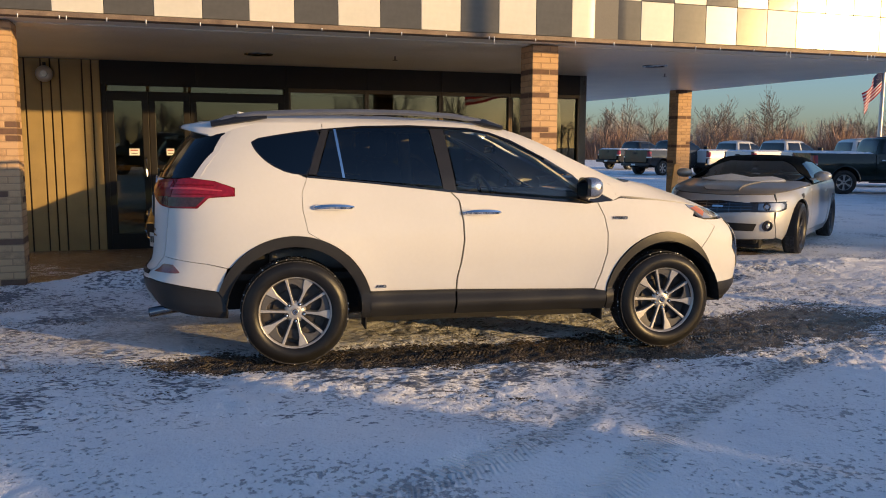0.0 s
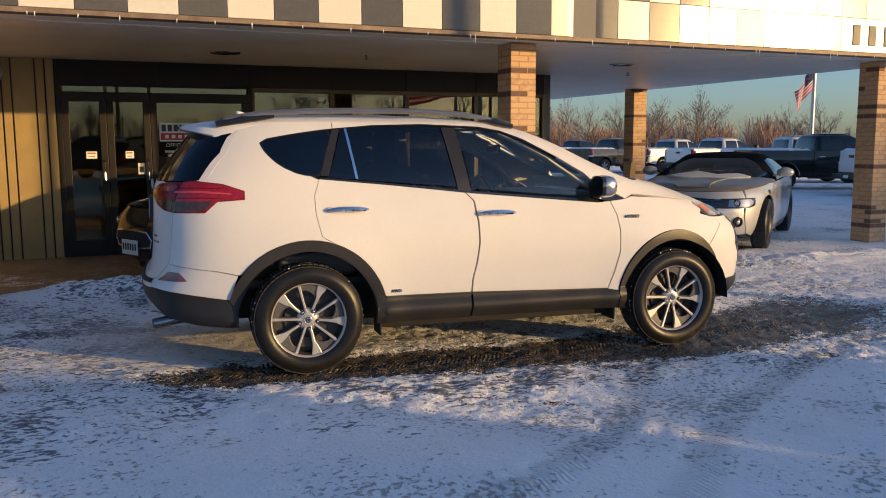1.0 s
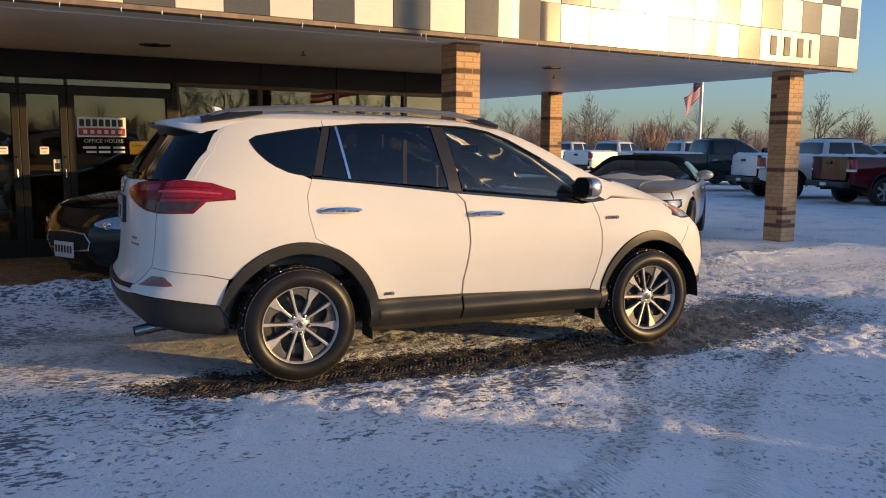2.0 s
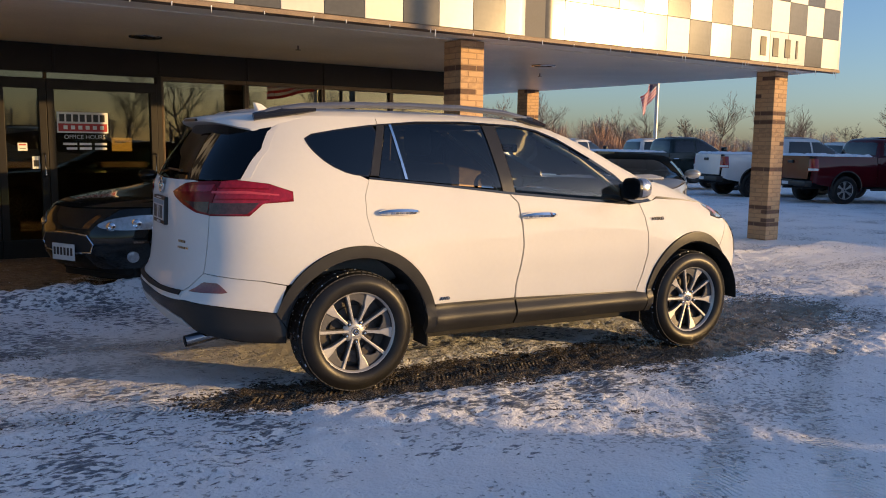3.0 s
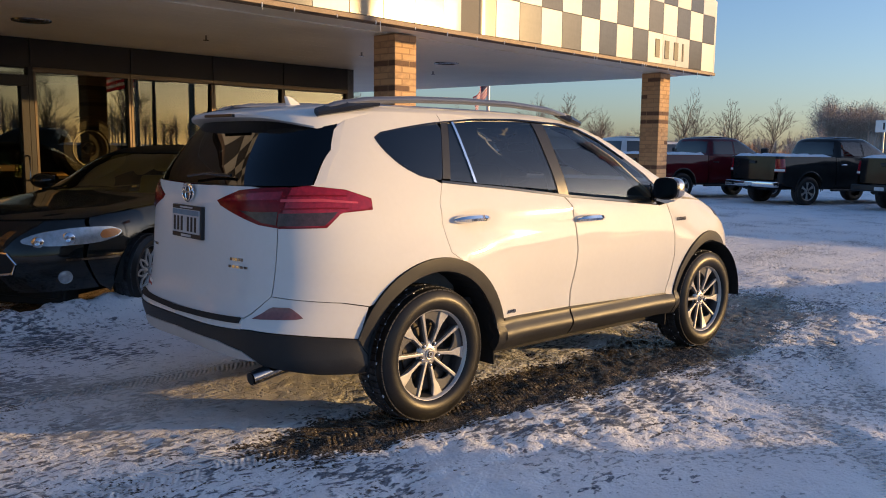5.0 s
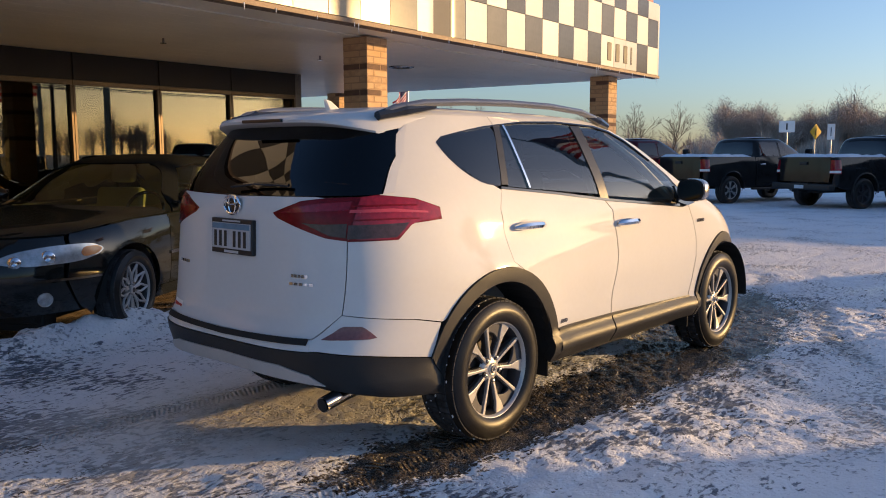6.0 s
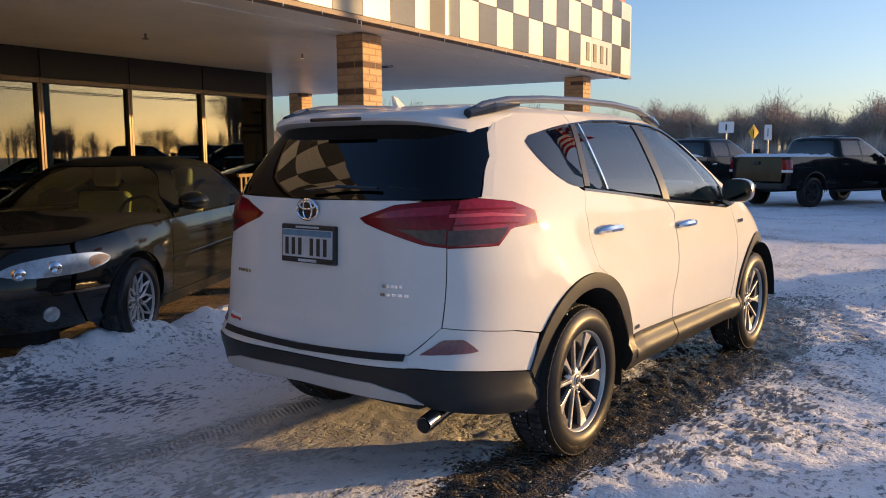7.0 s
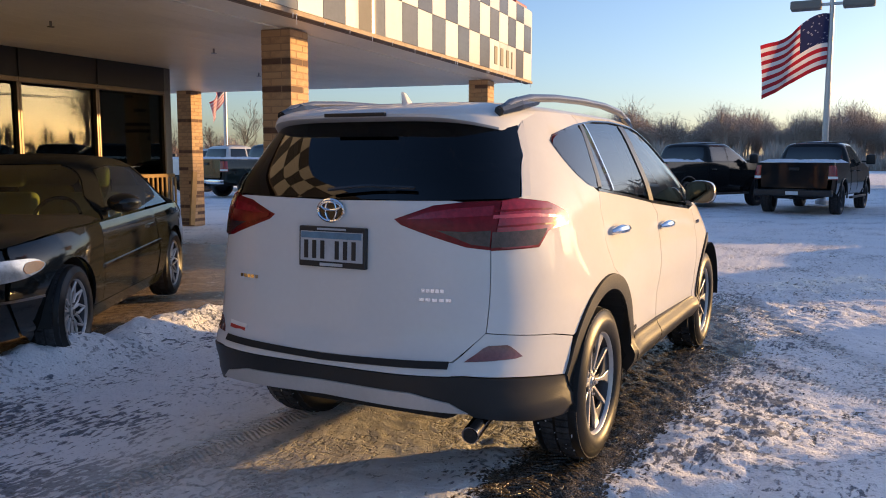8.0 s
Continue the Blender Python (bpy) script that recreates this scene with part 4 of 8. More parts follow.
def seat(parent, x, y, z, material, scale=1.0, headrest=True):
    s = new("seat")
    s.parent = parent
    s.matrix_basis = Matrix.Translation((x, y, z))
    part("cushion", box(-0.26, 0.27, -0.25, 0.25, 0.0, 0.16, 0.05, segs=3), material, s, smooth=True, sharp=60)
    bm = box(-0.07, 0.07, -0.25, 0.25, 0.0, 0.62, 0.05, segs=3)
    bm.transform(Matrix.Translation((-0.24, 0, 0.12)) @ Matrix.Rotation(radians(-14), 4, "Y"))
    part("backrest", bm, material, s, smooth=True, sharp=60)
    if headrest:
        bm = box(-0.05, 0.05, -0.13, 0.13, 0.0, 0.19, 0.045, segs=3)
        bm.transform(Matrix.Translation((-0.42, 0, 0.77)) @ Matrix.Rotation(radians(-6), 4, "Y"))
        part("headrest", bm, material, s, smooth=True, sharp=60)
    return s


# ---- the white crossover ----
def gauss(x, c, w):
    return math.exp(-((x - c) / w) ** 2)


def suv_bulge(x, z):
    d = 0.012 * gauss(z, 0.86, 0.10) * gauss(x, 0.25, 0.55)                      # haunch over the rear wheel
    d += 0.010 * gauss(z, 0.84, 0.12) * gauss(x, 2.6, 0.5)
    d += 0.014 * (gauss(math.hypot(x, (z - 0.35)), 0.50, 0.10) + gauss(math.hypot(x - 2.66, z - 0.35), 0.49, 0.10)) * (1 if z > 0.3 else 0)
    d -= 0.016 * gauss(z, 0.62, 0.10) * gauss(x, 1.3, 0.75)                      # hollow low in the doors
    d += 0.008 * gauss(z, 1.075 - 0.02 * (x - 1), 0.035) * gauss(x, 1.0, 1.3)    # shoulder line
    return d


SUV = Skin(
    w=[(0.2, 0.79), (0.30, 0.842), (0.375, 0.888), (0.385, 0.8925), (0.395, 0.892), (0.465, 0.862), (0.55, 0.869), (0.70, 0.876), (0.80, 0.873), (0.90, 0.865), (1.0, 0.852), (1.1, 0.836), (1.18, 0.820), (1.25, 0.800), (1.4, 0.738), (1.5, 0.692), (1.56, 0.658), (1.60, 0.62), (1.625, 0.55), (1.645, 0.42), (1.657, 0.25), (1.662, 0.02)],
    xr=[(0.2, -0.80), (0.36, -0.92), (0.46, -0.98), (0.56, -1.005), (0.60, -0.99), (0.64, -0.955), (0.80, -0.93), (1.0, -0.92), (1.15, -0.915), (1.20, -0.90), (1.24, -0.885), (1.40, -0.78), (1.5, -0.70), (1.56, -0.645), (1.60, -0.58), (1.625, -0.45), (1.645, -0.22), (1.657, 0.1), (1.662, 0.48)],
    xf=[(0.2, 3.35), (0.30, 3.50), (0.45, 3.58), (0.60, 3.60), (0.75, 3.58), (0.85, 3.52), (0.95, 3.38), (1.02, 3.22), (1.08, 3.06), (1.14, 2.88), (1.19, 2.70), (1.23, 2.46), (1.30, 2.25), (1.40, 2.02), (1.5, 1.79), (1.56, 1.62), (1.60, 1.46), (1.625, 1.28), (1.645, 1.04), (1.657, 0.79), (1.662, 0.52)],
    xa=[(0.2, 0.17), (1.15, 0.19), (1.4, 0.33), (1.56, 0.38), (1.625, 0.42), (1.662, 0.49)],
    xb=[(0.2, 2.05), (1.0, 2.05), (1.14, 1.80), (1.30, 1.45), (1.5, 1.05), (1.6, 0.75), (1.662, 0.50)],
    n_rear=3.8, n_front=[(0.2, 2.7), (1.14, 2.7), (1.30, 4.0), (1.5, 4.6), (1.7, 4.6)], bulge=suv_bulge)


def suv(at):
    k = SUV
    car = thing("suv", "white hybrid crossover with black plastic cladding, parked on snow", "car", Matrix.Translation(at))
    arch_r, arch_f = (0.0, 0.35), (2.655, 0.35)
    R = lambda y, z: (k.s_rear(y, z), z, 1)
    F = lambda y, z: (k.s_front(y, z), z, 1)
    for left in (False, True):
        side = "left" if left else "right"
        mir = dict(mirror=left)
        # rear quarter: pillar, haunch and the corner down to the bumper
        quarter = [(0.198, 1.600), (-0.05, 1.598), (-0.28, 1.594), R(0.600, 1.560), R(0.620, 1.50), R(0.667, 1.40), R(0.720, 1.243), (-0.66, 1.232), (-0.50, 1.214), (-0.375, 1.17), (-0.375, 1.12), (-0.535, 1.108), (-0.61, 1.04), R(0.6500, 1.035),
                   R(0.6500, 0.72), (-0.55, 0.685), (-0.425, 0.66)] + arc(*arch_r, 0.512, 0.515, 142, 72, 14) + [(0.085, 0.885), (0.054, 1.03), (0.050, 1.14), (0.085, 1.235), (-0.02, 1.282), (-0.13, 1.33), (-0.215, 1.412), (-0.25, 1.478), (-0.05, 1.516), (0.197, 1.553)]
        panel("quarter_panel", k, quarter, WHITE_PAINT, car, **mir)
        glass = [(-0.262, 1.478), (-0.05, 1.518), (0.205, 1.555), (0.106, 1.257), (-0.033, 1.272), (-0.14, 1.322), (-0.228, 1.408)]
        panel("quarter_window", k, glass, PRIVACY, car, "dark tinted quarter glass", lift=0.0015, lip=0.004, soft=1, **mir)
        panel("window_rubber", k, [*glass], GLOSS_BLACK, car, lift=0.0005, lip=0, gap=-0.007, soft=1, **mir)
        # doors
        rear_door = [(0.088, 1.243), (0.56, 1.196), (1.045, 1.142), (1.098, 1.09), (1.128, 0.95), (1.135, 0.82), (1.115, 0.66), (1.090, 0.56), (1.083, 0.478), (0.492, 0.482)] + arc(*arch_r, 0.512, 0.515, 15, 71, 14) + [(0.086, 0.885), (0.055, 1.03), (0.051, 1.14)]
        d = panel("rear_door", k, rear_door, WHITE_PAINT, car, **mir)
        front_door = [(1.055, 1.141), (1.60, 1.095), (2.03, 1.06), (2.115, 1.07), (2.165, 0.97), (2.188, 0.86), (2.188, 0.72), (2.15, 0.58), (2.10, 0.452), (1.093, 0.477), (1.10, 0.56), (1.125, 0.66), (1.145, 0.82), (1.138, 0.95), (1.108, 1.09)]
        e = panel("front_door", k, front_door, WHITE_PAINT, car, **mir)
        for door, x0, x1, z in ((d, 0.125, 0.385, 1.046), (e, 1.13, 1.395, 1.003)):
            pts = []
            for j in range(9):
                t = j / 8
                p = k.point(k.s_side(x0 + (x1 - x0) * t, z), z + 0.006 * math.sin(t * math.pi), -(0.012 + 0.024 * math.sin(t * math.pi) ** 0.6))
                pts.append(Vector((p.x, -p.y if left else p.y, p.z)))
            part("door_handle", tube(pts, 0.016, 8, radii=[0.011, 0.022, 0.026, 0.027, 0.027, 0.027, 0.026, 0.021, 0.011], flat=0.8), CHROME, door, "chrome pull handle", smooth=True)
            cup = [(x0 + 0.05 + 0.07 + 0.085 * math.cos(a * math.tau / 20), z - 0.004 + 0.036 * math.sin(a * math.tau / 20)) for a in range(20)]
            panel("handle_cup", k, cup, WHITE_PAINT, door, lift=0.0015, lip=0, gap=0, step=0.03, **mir)
        # glass, pillars, chrome
        rear_win = [(0.250, 1.556), (0.46, 1.578), (0.80, 1.588), (0.925, 1.574), (0.992, 1.182), (0.345, 1.232), (0.150, 1.250)]
        panel("rear_door_window", k, rear_win, PRIVACY, car, "dark tinted rear door glass", lift=-0.004, lip=0, **mir)
        front_win = [(1.035, 1.576), (1.20, 1.572), (1.35, 1.545), (1.50, 1.492), (1.74, 1.368), (1.93, 1.255), (1.985, 1.205), (1.965, 1.104), (1.60, 1.128), (1.098, 1.168)]
        panel("front_door_window", k, front_win, CAR_GLASS, car, "clear front door glass", lift=-0.004, lip=0, **mir)
        panel("b_pillar_trim", k, [(0.930, 1.572), (1.030, 1.572), (1.092, 1.150), (0.998, 1.160)], PILLAR_BLACK, car, lift=0.001, gap=0.002, **mir)
        panel("c_pillar_trim", k, [(0.192, 1.553), (0.245, 1.560), (0.150, 1.256), (0.094, 1.258)], PILLAR_BLACK, car, lift=0.003, gap=0.001, **mir)
        panel("window_divider", k, [(0.272, 1.556), (0.288, 1.558), (0.335, 1.236), (0.318, 1.238)], CHROME, car, "bright window divider", lift=0.004, gap=0, lip=0.008, **mir)
        panel("belt_moulding", k, [(0.088, 1.250), (0.56, 1.207), (1.045, 1.156), (1.60, 1.110), (1.99, 1.082), (1.99, 1.068), (1.60, 1.096), (1.045, 1.142), (0.56, 1.194), (0.088, 1.238)], GLOSS_BLACK, car, lift=0.003, gap=0, lip=0.012, **mir)
        panel("mirror_base", k, [(1.975, 1.205), (2.02, 1.192), (2.235, 1.078), (2.11, 1.066), (1.972, 1.095)], GLOSS_BLACK, car, lift=0.002, gap=0.001, **mir)
        head_rail = [(0.20, 1.556), (0.46, 1.582), (0.80, 1.592), (1.20, 1.580), (1.36, 1.553), (1.51, 1.500), (1.75, 1.376), (1.94, 1.263), (2.02, 1.195), (2.24, 1.082), (2.31, 1.112), (2.45, 1.175), (2.30, 1.245), (1.97, 1.385), (1.735, 1.502), (1.565, 1.566), (1.40, 1.6), (1.10, 1.603), (0.20, 1.60)]
        panel("roof_side_rail", k, head_rail, WHITE_PAINT, car, gap=0.001, step=0.05, **mir)
        trim = [(-0.05, 1.522), (0.20, 1.556), (0.46, 1.580), (0.80, 1.590), (1.20, 1.576), (1.36, 1.549), (1.51, 1.496), (1.745, 1.372), (1.745, 1.366), (1.505, 1.486), (1.35, 1.541), (1.19, 1.568), (0.80, 1.583), (0.46, 1.573), (0.20, 1.549), (-0.05, 1.515)]
        panel("window_trim", k, trim, GLOSS_BLACK, car, lift=0.004, gap=0, lip=0.012, **mir)
        # fender, headlamp
        fender = [(2.120, 1.068), (2.245, 1.082), (2.30, 1.098), (2.62, 1.075), F(0.66, 1.045), F(0.60, 1.02), F(0.68, 1.0), F(0.74, 0.955), (3.03, 0.93), (3.145, 0.875)] + arc(*arch_f, 0.478, 0.505, 48, 170, 18) + [(2.105, 0.452), (2.155, 0.58), (2.193, 0.72), (2.193, 0.86), (2.170, 0.97)]
        panel("fender", k, fender, WHITE_PAINT, car, **mir)
        panel("front_bumper_cladding", k, [(3.115, 0.455), F(0.76, 0.45), F(0.4, 0.44), F(0, 0.44), F(0, 0.30), F(0.4, 0.31), F(0.7, 0.33), (3.10, 0.33)], CLADDING, car, "black plastic front lip", lift=0.008, gap=0, lip=0.04, step=0.06, **mir)
        panel("headlamp", k, [(2.905, 1.018), F(0.66, 1.04), F(0.46, 0.99), F(0.48, 0.93), F(0.66, 0.93), (3.03, 0.936)], CLEAR_LENS, car, "clear headlamp with amber corner", lift=0.004, gap=0.002, **mir)
        panel("headlamp_amber", k, [(2.915, 1.012), (3.03, 1.022), (3.08, 0.972), (3.03, 0.945)], AMBER_LENS, car, lift=0.007, gap=0.004, lip=0, **mir)
        # cladding
        outer_r, inner_r = arc(*arch_r, 0.508, 0.513, 163, 12, 26), arc(*arch_r, 0.44, 0.447, 10, 171, 26)
        panel("rear_arch_cladding", k, outer_r + [(0.495, 0.38), (0.488, 0.315), (0.435, 0.315)] + inner_r + [(-0.435, 0.42), (-0.478, 0.50)], CLADDING, car, lift=0.012, gap=0, lip=0.05, step=0.05, **mir)
        outer_f, inner_f = arc(*arch_f, 0.474, 0.502, 170, 10, 26), arc(*arch_f, 0.425, 0.437, 5, 176, 26)
        panel("front_arch_cladding", k, outer_f + [(3.10, 0.34), (3.07, 0.33)] + inner_f + [(2.232, 0.315), (2.185, 0.315), (2.178, 0.42)], CLADDING, car, lift=0.012, gap=0, lip=0.05, step=0.05, **mir)
        panel("rear_sill_cladding", k, [(0.492, 0.478), (1.082, 0.474), (1.076, 0.400), (1.072, 0.316), (0.490, 0.312)], CLADDING, d, lift=0.010, gap=0.002, lip=0.04, step=0.018, **mir)
        panel("front_sill_cladding", k, [(1.092, 0.473), (2.098, 0.448), (2.178, 0.44), (2.178, 0.316), (1.082, 0.316), (1.086, 0.40)], CLADDING, e, lift=0.010, gap=0.002, lip=0.04, step=0.018, **mir)
        panel("sill_moulding", k, [(0.495, 0.486), (1.08, 0.482), (2.095, 0.456), (2.095, 0.444), (1.08, 0.470), (0.495, 0.474)], CLADDING, car, lift=0.016, gap=0, lip=0.02, **mir)
        # rear bumper sides
        bumper = [(-0.430, 0.6575), (-0.56, 0.684), R(0.6500, 0.7185), R(0.6450, 0.7165), R(0.552, 0.612), R(0.552, 0.566), R(0.60, 0.567), (-0.78, 0.548), (-0.473, 0.505), (-0.462, 0.56)]
        panel("rear_bumper", k, bumper, WHITE_PAINT, car, gap=0.001, step=0.043, **mir)
        panel("bumper_strip", k, [R(0.556, 0.612), R(0.30, 0.600), R(0.0, 0.598), R(0.0, 0.562), R(0.35, 0.562), R(0.556, 0.565)], WHITE_PAINT, car, lift=0.0015, gap=0, step=0.043, **mir)
        lower = [(-0.474, 0.502), (-0.78, 0.544), R(0.60, 0.563), R(0.35, 0.558), R(0.0, 0.558), R(0.0, 0.490), R(0.40, 0.482), R(0.54, 0.450), R(0.62, 0.395), (-0.66, 0.350), (-0.43, 0.335), (-0.44, 0.42)]
        panel("rear_bumper_cladding", k, lower, CLADDING, car, "black plastic lower bumper", lift=0.006, gap=0, lip=0.05, step=0.05, **mir)
        panel("skid_trim", k, [R(0.0, 0.500), R(0.40, 0.492), R(0.54, 0.458), R(0.60, 0.415), R(0.42, 0.425), R(0.0, 0.438)], SATIN_SILVER, car, "satin silver bumper skid", lift=0.012, gap=0, lip=0.05, step=0.05, **mir)
        panel("reflector", k, [R(0.592, 0.616), R(0.645, 0.664), R(0.66, 0.672), R(0.715, 0.671), R(0.725, 0.664), R(0.760, 0.622), R(0.745, 0.617)], REFLECTOR, car, "smoky red bumper reflector", lift=0.003, gap=0, lip=0.006, step=0.03, **mir)
        # tail lamps: the outer half on the body, the inner on the gate
        panel("lamp_seat", k, [R(0.6500, 1.222), (-0.66, 1.233), (-0.50, 1.215), (-0.372, 1.172), (-0.372, 1.118), (-0.535, 1.106), (-0.608, 1.038), R(0.6500, 1.034)], DARK_RED_LENS, car, lift=0.001, gap=0, lip=0, step=0.05, **mir)
        panel("gate_lamp_seat", k, [R(0.6500, 1.224), R(0.55, 1.219), R(0.44, 1.205), R(0.29, 1.150), R(0.32, 1.128), R(0.57, 1.048), R(0.6500, 1.036)], DARK_RED_LENS, car, lift=0.003, gap=0, lip=0, step=0.05, **mir)
        panel("tail_lamp", k, [R(0.6500, 1.218), (-0.66, 1.229), (-0.50, 1.211), (-0.378, 1.168), (-0.378, 1.124), (-0.535, 1.111), (-0.612, 1.043), R(0.6500, 1.040)], RED_LENS, car, "red wraparound tail lamp", lift=0.008, gap=0.0005, lip=0.03, step=0.03, soft=1, **mir)
        panel("tail_lamp_base", k, [R(0.6460, 1.106), (-0.552, 1.112), (-0.575, 1.085), (-0.617, 1.047), R(0.6460, 1.044)], SMOKED_CLEAR, car, "smoked clear lower lens", lift=0.0095, gap=0.002, lip=0.004, step=0.04, **mir)
        panel("gate_lamp_base", k, [R(0.6440, 1.112), R(0.56, 1.108), R(0.46, 1.112), R(0.52, 1.088), R(0.585, 1.058), R(0.6440, 1.049)], SMOKED_CLEAR, car, "smoked clear lower lens", lift=0.0088, gap=0.001, lip=0.004, step=0.04, **mir)
        for zz in (1.128, 1.186):
            panel("lamp_rib", k, [R(0.6460, zz), (-0.62, zz + 0.004), (-0.50, zz + 0.001), (-0.50, zz - 0.005), (-0.62, zz - 0.003), R(0.6460, zz - 0.007)], DARK_RED_LENS, car, lift=0.0098, gap=0, lip=0.003, step=0.05, **mir)
        panel("lamp_stripe", k, [R(0.6460, 1.168), (-0.62, 1.172), (-0.45, 1.156), (-0.45, 1.148), (-0.62, 1.158), R(0.6460, 1.156)], PINK_LENS, car, lift=0.0095, gap=0, lip=0.003, step=0.05, **mir)
        panel("gate_lamp", k, [R(0.6460, 1.220), R(0.55, 1.213), R(0.45, 1.198), R(0.35, 1.165), R(0.315, 1.150), R(0.33, 1.135), R(0.50, 1.090), R(0.58, 1.056), R(0.6460, 1.046)], DARK_RED_LENS, car, "dark red inner tail lamp", lift=0.007, gap=0.0005, lip=0.03, step=0.03, soft=1, **mir)
        panel("gate_lamp_bar", k, [R(0.6430, 1.205), R(0.52, 1.195), R(0.42, 1.178), R(0.335, 1.150), R(0.42, 1.152), R(0.56, 1.160), R(0.6430, 1.165)], RED_LENS, car, lift=0.0085, gap=0.002, lip=0.004, step=0.04, **mir)
        # door mirrors
        m = new("door_mirror")
        m.parent = car
        y = 0.925 if left else -0.925
        m.matrix_basis = Matrix.Translation((2.02, y, 1.175)) @ Matrix.Diagonal((0.86, 0.76, 0.82, 1))
        bm = bmesh.new()
        bmesh.ops.create_uvsphere(bm, u_segments=24, v_segments=14, radius=1.0)
        for v in bm.verts:
            c = v.co
            v.co = Vector((max(-0.055, 0.095 * math.copysign(abs(c.x) ** 0.8, c.x)), 0.125 * math.copysign(abs(c.y) ** 0.7, c.y), 0.092 * math.copysign(abs(c.z) ** 0.75, c.z)))
        part("mirror_housing", bm, WHITE_PAINT if left else CHROME_DIRTY, m, smooth=True, sharp=50)
        rim = [(0.121 * math.copysign(abs(math.cos(a)) ** 0.7, math.cos(a)), 0.089 * math.copysign(abs(math.sin(a)) ** 0.7, math.sin(a))) for a in (j * math.tau / 28 for j in range(28))]
        for part_name, grow, x0, x1, stuff in (("mirror_bezel", 1.0, -0.062, -0.030, GLOSS_BLACK), ("mirror_glass", 0.80, -0.064, -0.061, DIM_MIRROR)):
            bm = bmesh.new()
            lo, hi = ([bm.verts.new((x, yy * grow, zz * grow)) for yy, zz in rim] for x in (x0, x1))
            bm.faces.new(lo)
            for q in range(28):
                bm.faces.new((lo[q], hi[q], hi[(q + 1) % 28], lo[(q + 1) % 28]))
            bmesh.ops.recalc_face_normals(bm, faces=bm.faces[:])
            part(part_name, bm, stuff, m)
        sg = 1 if left else -1
        part("mirror_arm", tube([(0.02, -sg * 0.09, -0.05), (0.03, -sg * 0.16, -0.085), (0.03, -sg * 0.20, -0.09)], 0.03, 8, flat=0.5), GLOSS_BLACK, m)
        # roof rails
        r = new("roof_rail")
        r.parent = car
        y = 0.60 if left else -0.60
        pts = [(-0.52, y * 0.93, 1.585), (-0.42, y * 0.95, 1.622), (-0.24, y * 0.97, 1.650), (0.05, y * 0.99, 1.668), (0.4, y, 1.677), (0.8, y, 1.677), (1.12, y * 0.99, 1.660), (1.34, y * 0.97, 1.625), (1.47, y * 0.96, 1.592)]
        part("bar", tube(pts, 0.024, 12, flat=0.72, radii=[0.012, 0.022, 0.025, 0.025, 0.025, 0.025, 0.025, 0.022, 0.012]), SATIN_BLUE_GREY, r, "grey aluminium bar", smooth=True)
        part("foot", tube([(-0.52, y * 0.93, 1.580), (-0.36, y * 0.95, 1.615), (-0.16, y * 0.97, 1.640)], 0.03, 8, radii=[0.022, 0.034, 0.018]), GLOSS_BLACK, r)
        part("foot", tube([(1.48, y * 0.96, 1.585), (1.36, y * 0.97, 1.612), (1.22, y * 0.98, 1.640)], 0.03, 8, radii=[0.018, 0.03, 0.016]), GLOSS_BLACK, r)
        # cabin lining
        panel("door_lining", k, [(-0.3, 1.22), (0.56, 1.18), (2.0, 1.05), (2.1, 0.95), (1.95, 0.6), (0.6, 0.6), (0.5, 0.92), (-0.3, 0.92)], TRIM_TAN, car, lift=-0.075, gap=0, lip=0, step=0.15, **mir)
        for x, z, rr in ((0.0, 0.35, 0.445), (2.655, 0.35, 0.43)):
            bm = lathe([(rr, -0.892), (rr, -0.60), (0.02, -0.58)], 40)
            bm.transform(Matrix.Translation((x, 0, z)))
            if left:
                bm.transform(Matrix.Diagonal((1, -1, 1, 1)))
            bmesh.ops.bisect_plane(bm, geom=bm.verts[:] + bm.edges[:] + bm.faces[:], plane_co=(0, 0, 0.34), plane_no=(0, 0, -1), clear_outer=True)
            part("wheel_well", bm, UNDER, car)
        wheel(car, (0.0, 0.755 if left else -0.755, 0.352), 0.352, 0.235, 0.238, "twin", not left, "five-spoke machined alloy wheel with a snow-dusted tyre")
        wheel(car, (2.66, 0.755 if left else -0.755, 0.352), 0.352, 0.235, 0.238, "twin", not left, "five-spoke machined alloy wheel with a snow-dusted tyre")
        for x in (0.46, 2.17):
            part("mud_flap", box(x, x + 0.012, (0.66 if left else -0.84), (0.84 if left else -0.66), 0.22, 0.36, 0.004), UNDER, car)
    # tailgate, right across
    gate = [R(y, z) for y, z in ((0.6485, 1.0375), (0.6485, 0.720), (0.549, 0.615), (0.28, 0.606), (0, 0.604), (-0.28, 0.606), (-0.549, 0.615), (-0.6485, 0.720), (-0.6485, 1.0375), (-0.57, 1.050), (-0.49, 1.086), (-0.32, 1.130), (-0.30, 1.150), (-0.34, 1.168), (-0.45, 1.203), (-0.55, 1.218), (-0.50, 1.224), (0, 1.216), (0.50, 1.224), (0.55, 1.218), (0.45, 1.203), (0.34, 1.168), (0.30, 1.150), (0.32, 1.130), (0.49, 1.086), (0.57, 1.050))]
    g = panel("tailgate", k, gate, WHITE_PAINT, car, lift=0.002, step=0.05)
    panel("rear_window", k, [R(y, z) for y, z in ((0.707, 1.232), (0.3, 1.224), (0, 1.222), (-0.3, 1.224), (-0.707, 1.232), (-0.660, 1.40), (-0.600, 1.535), (-0.53, 1.560), (-0.35, 1.570), (0, 1.575), (0.35, 1.570), (0.53, 1.560), (0.600, 1.535), (0.660, 1.40))], REAR_GLASS, g, "dark tinted heated rear glass", lift=-0.001, lip=0.01, step=0.05)
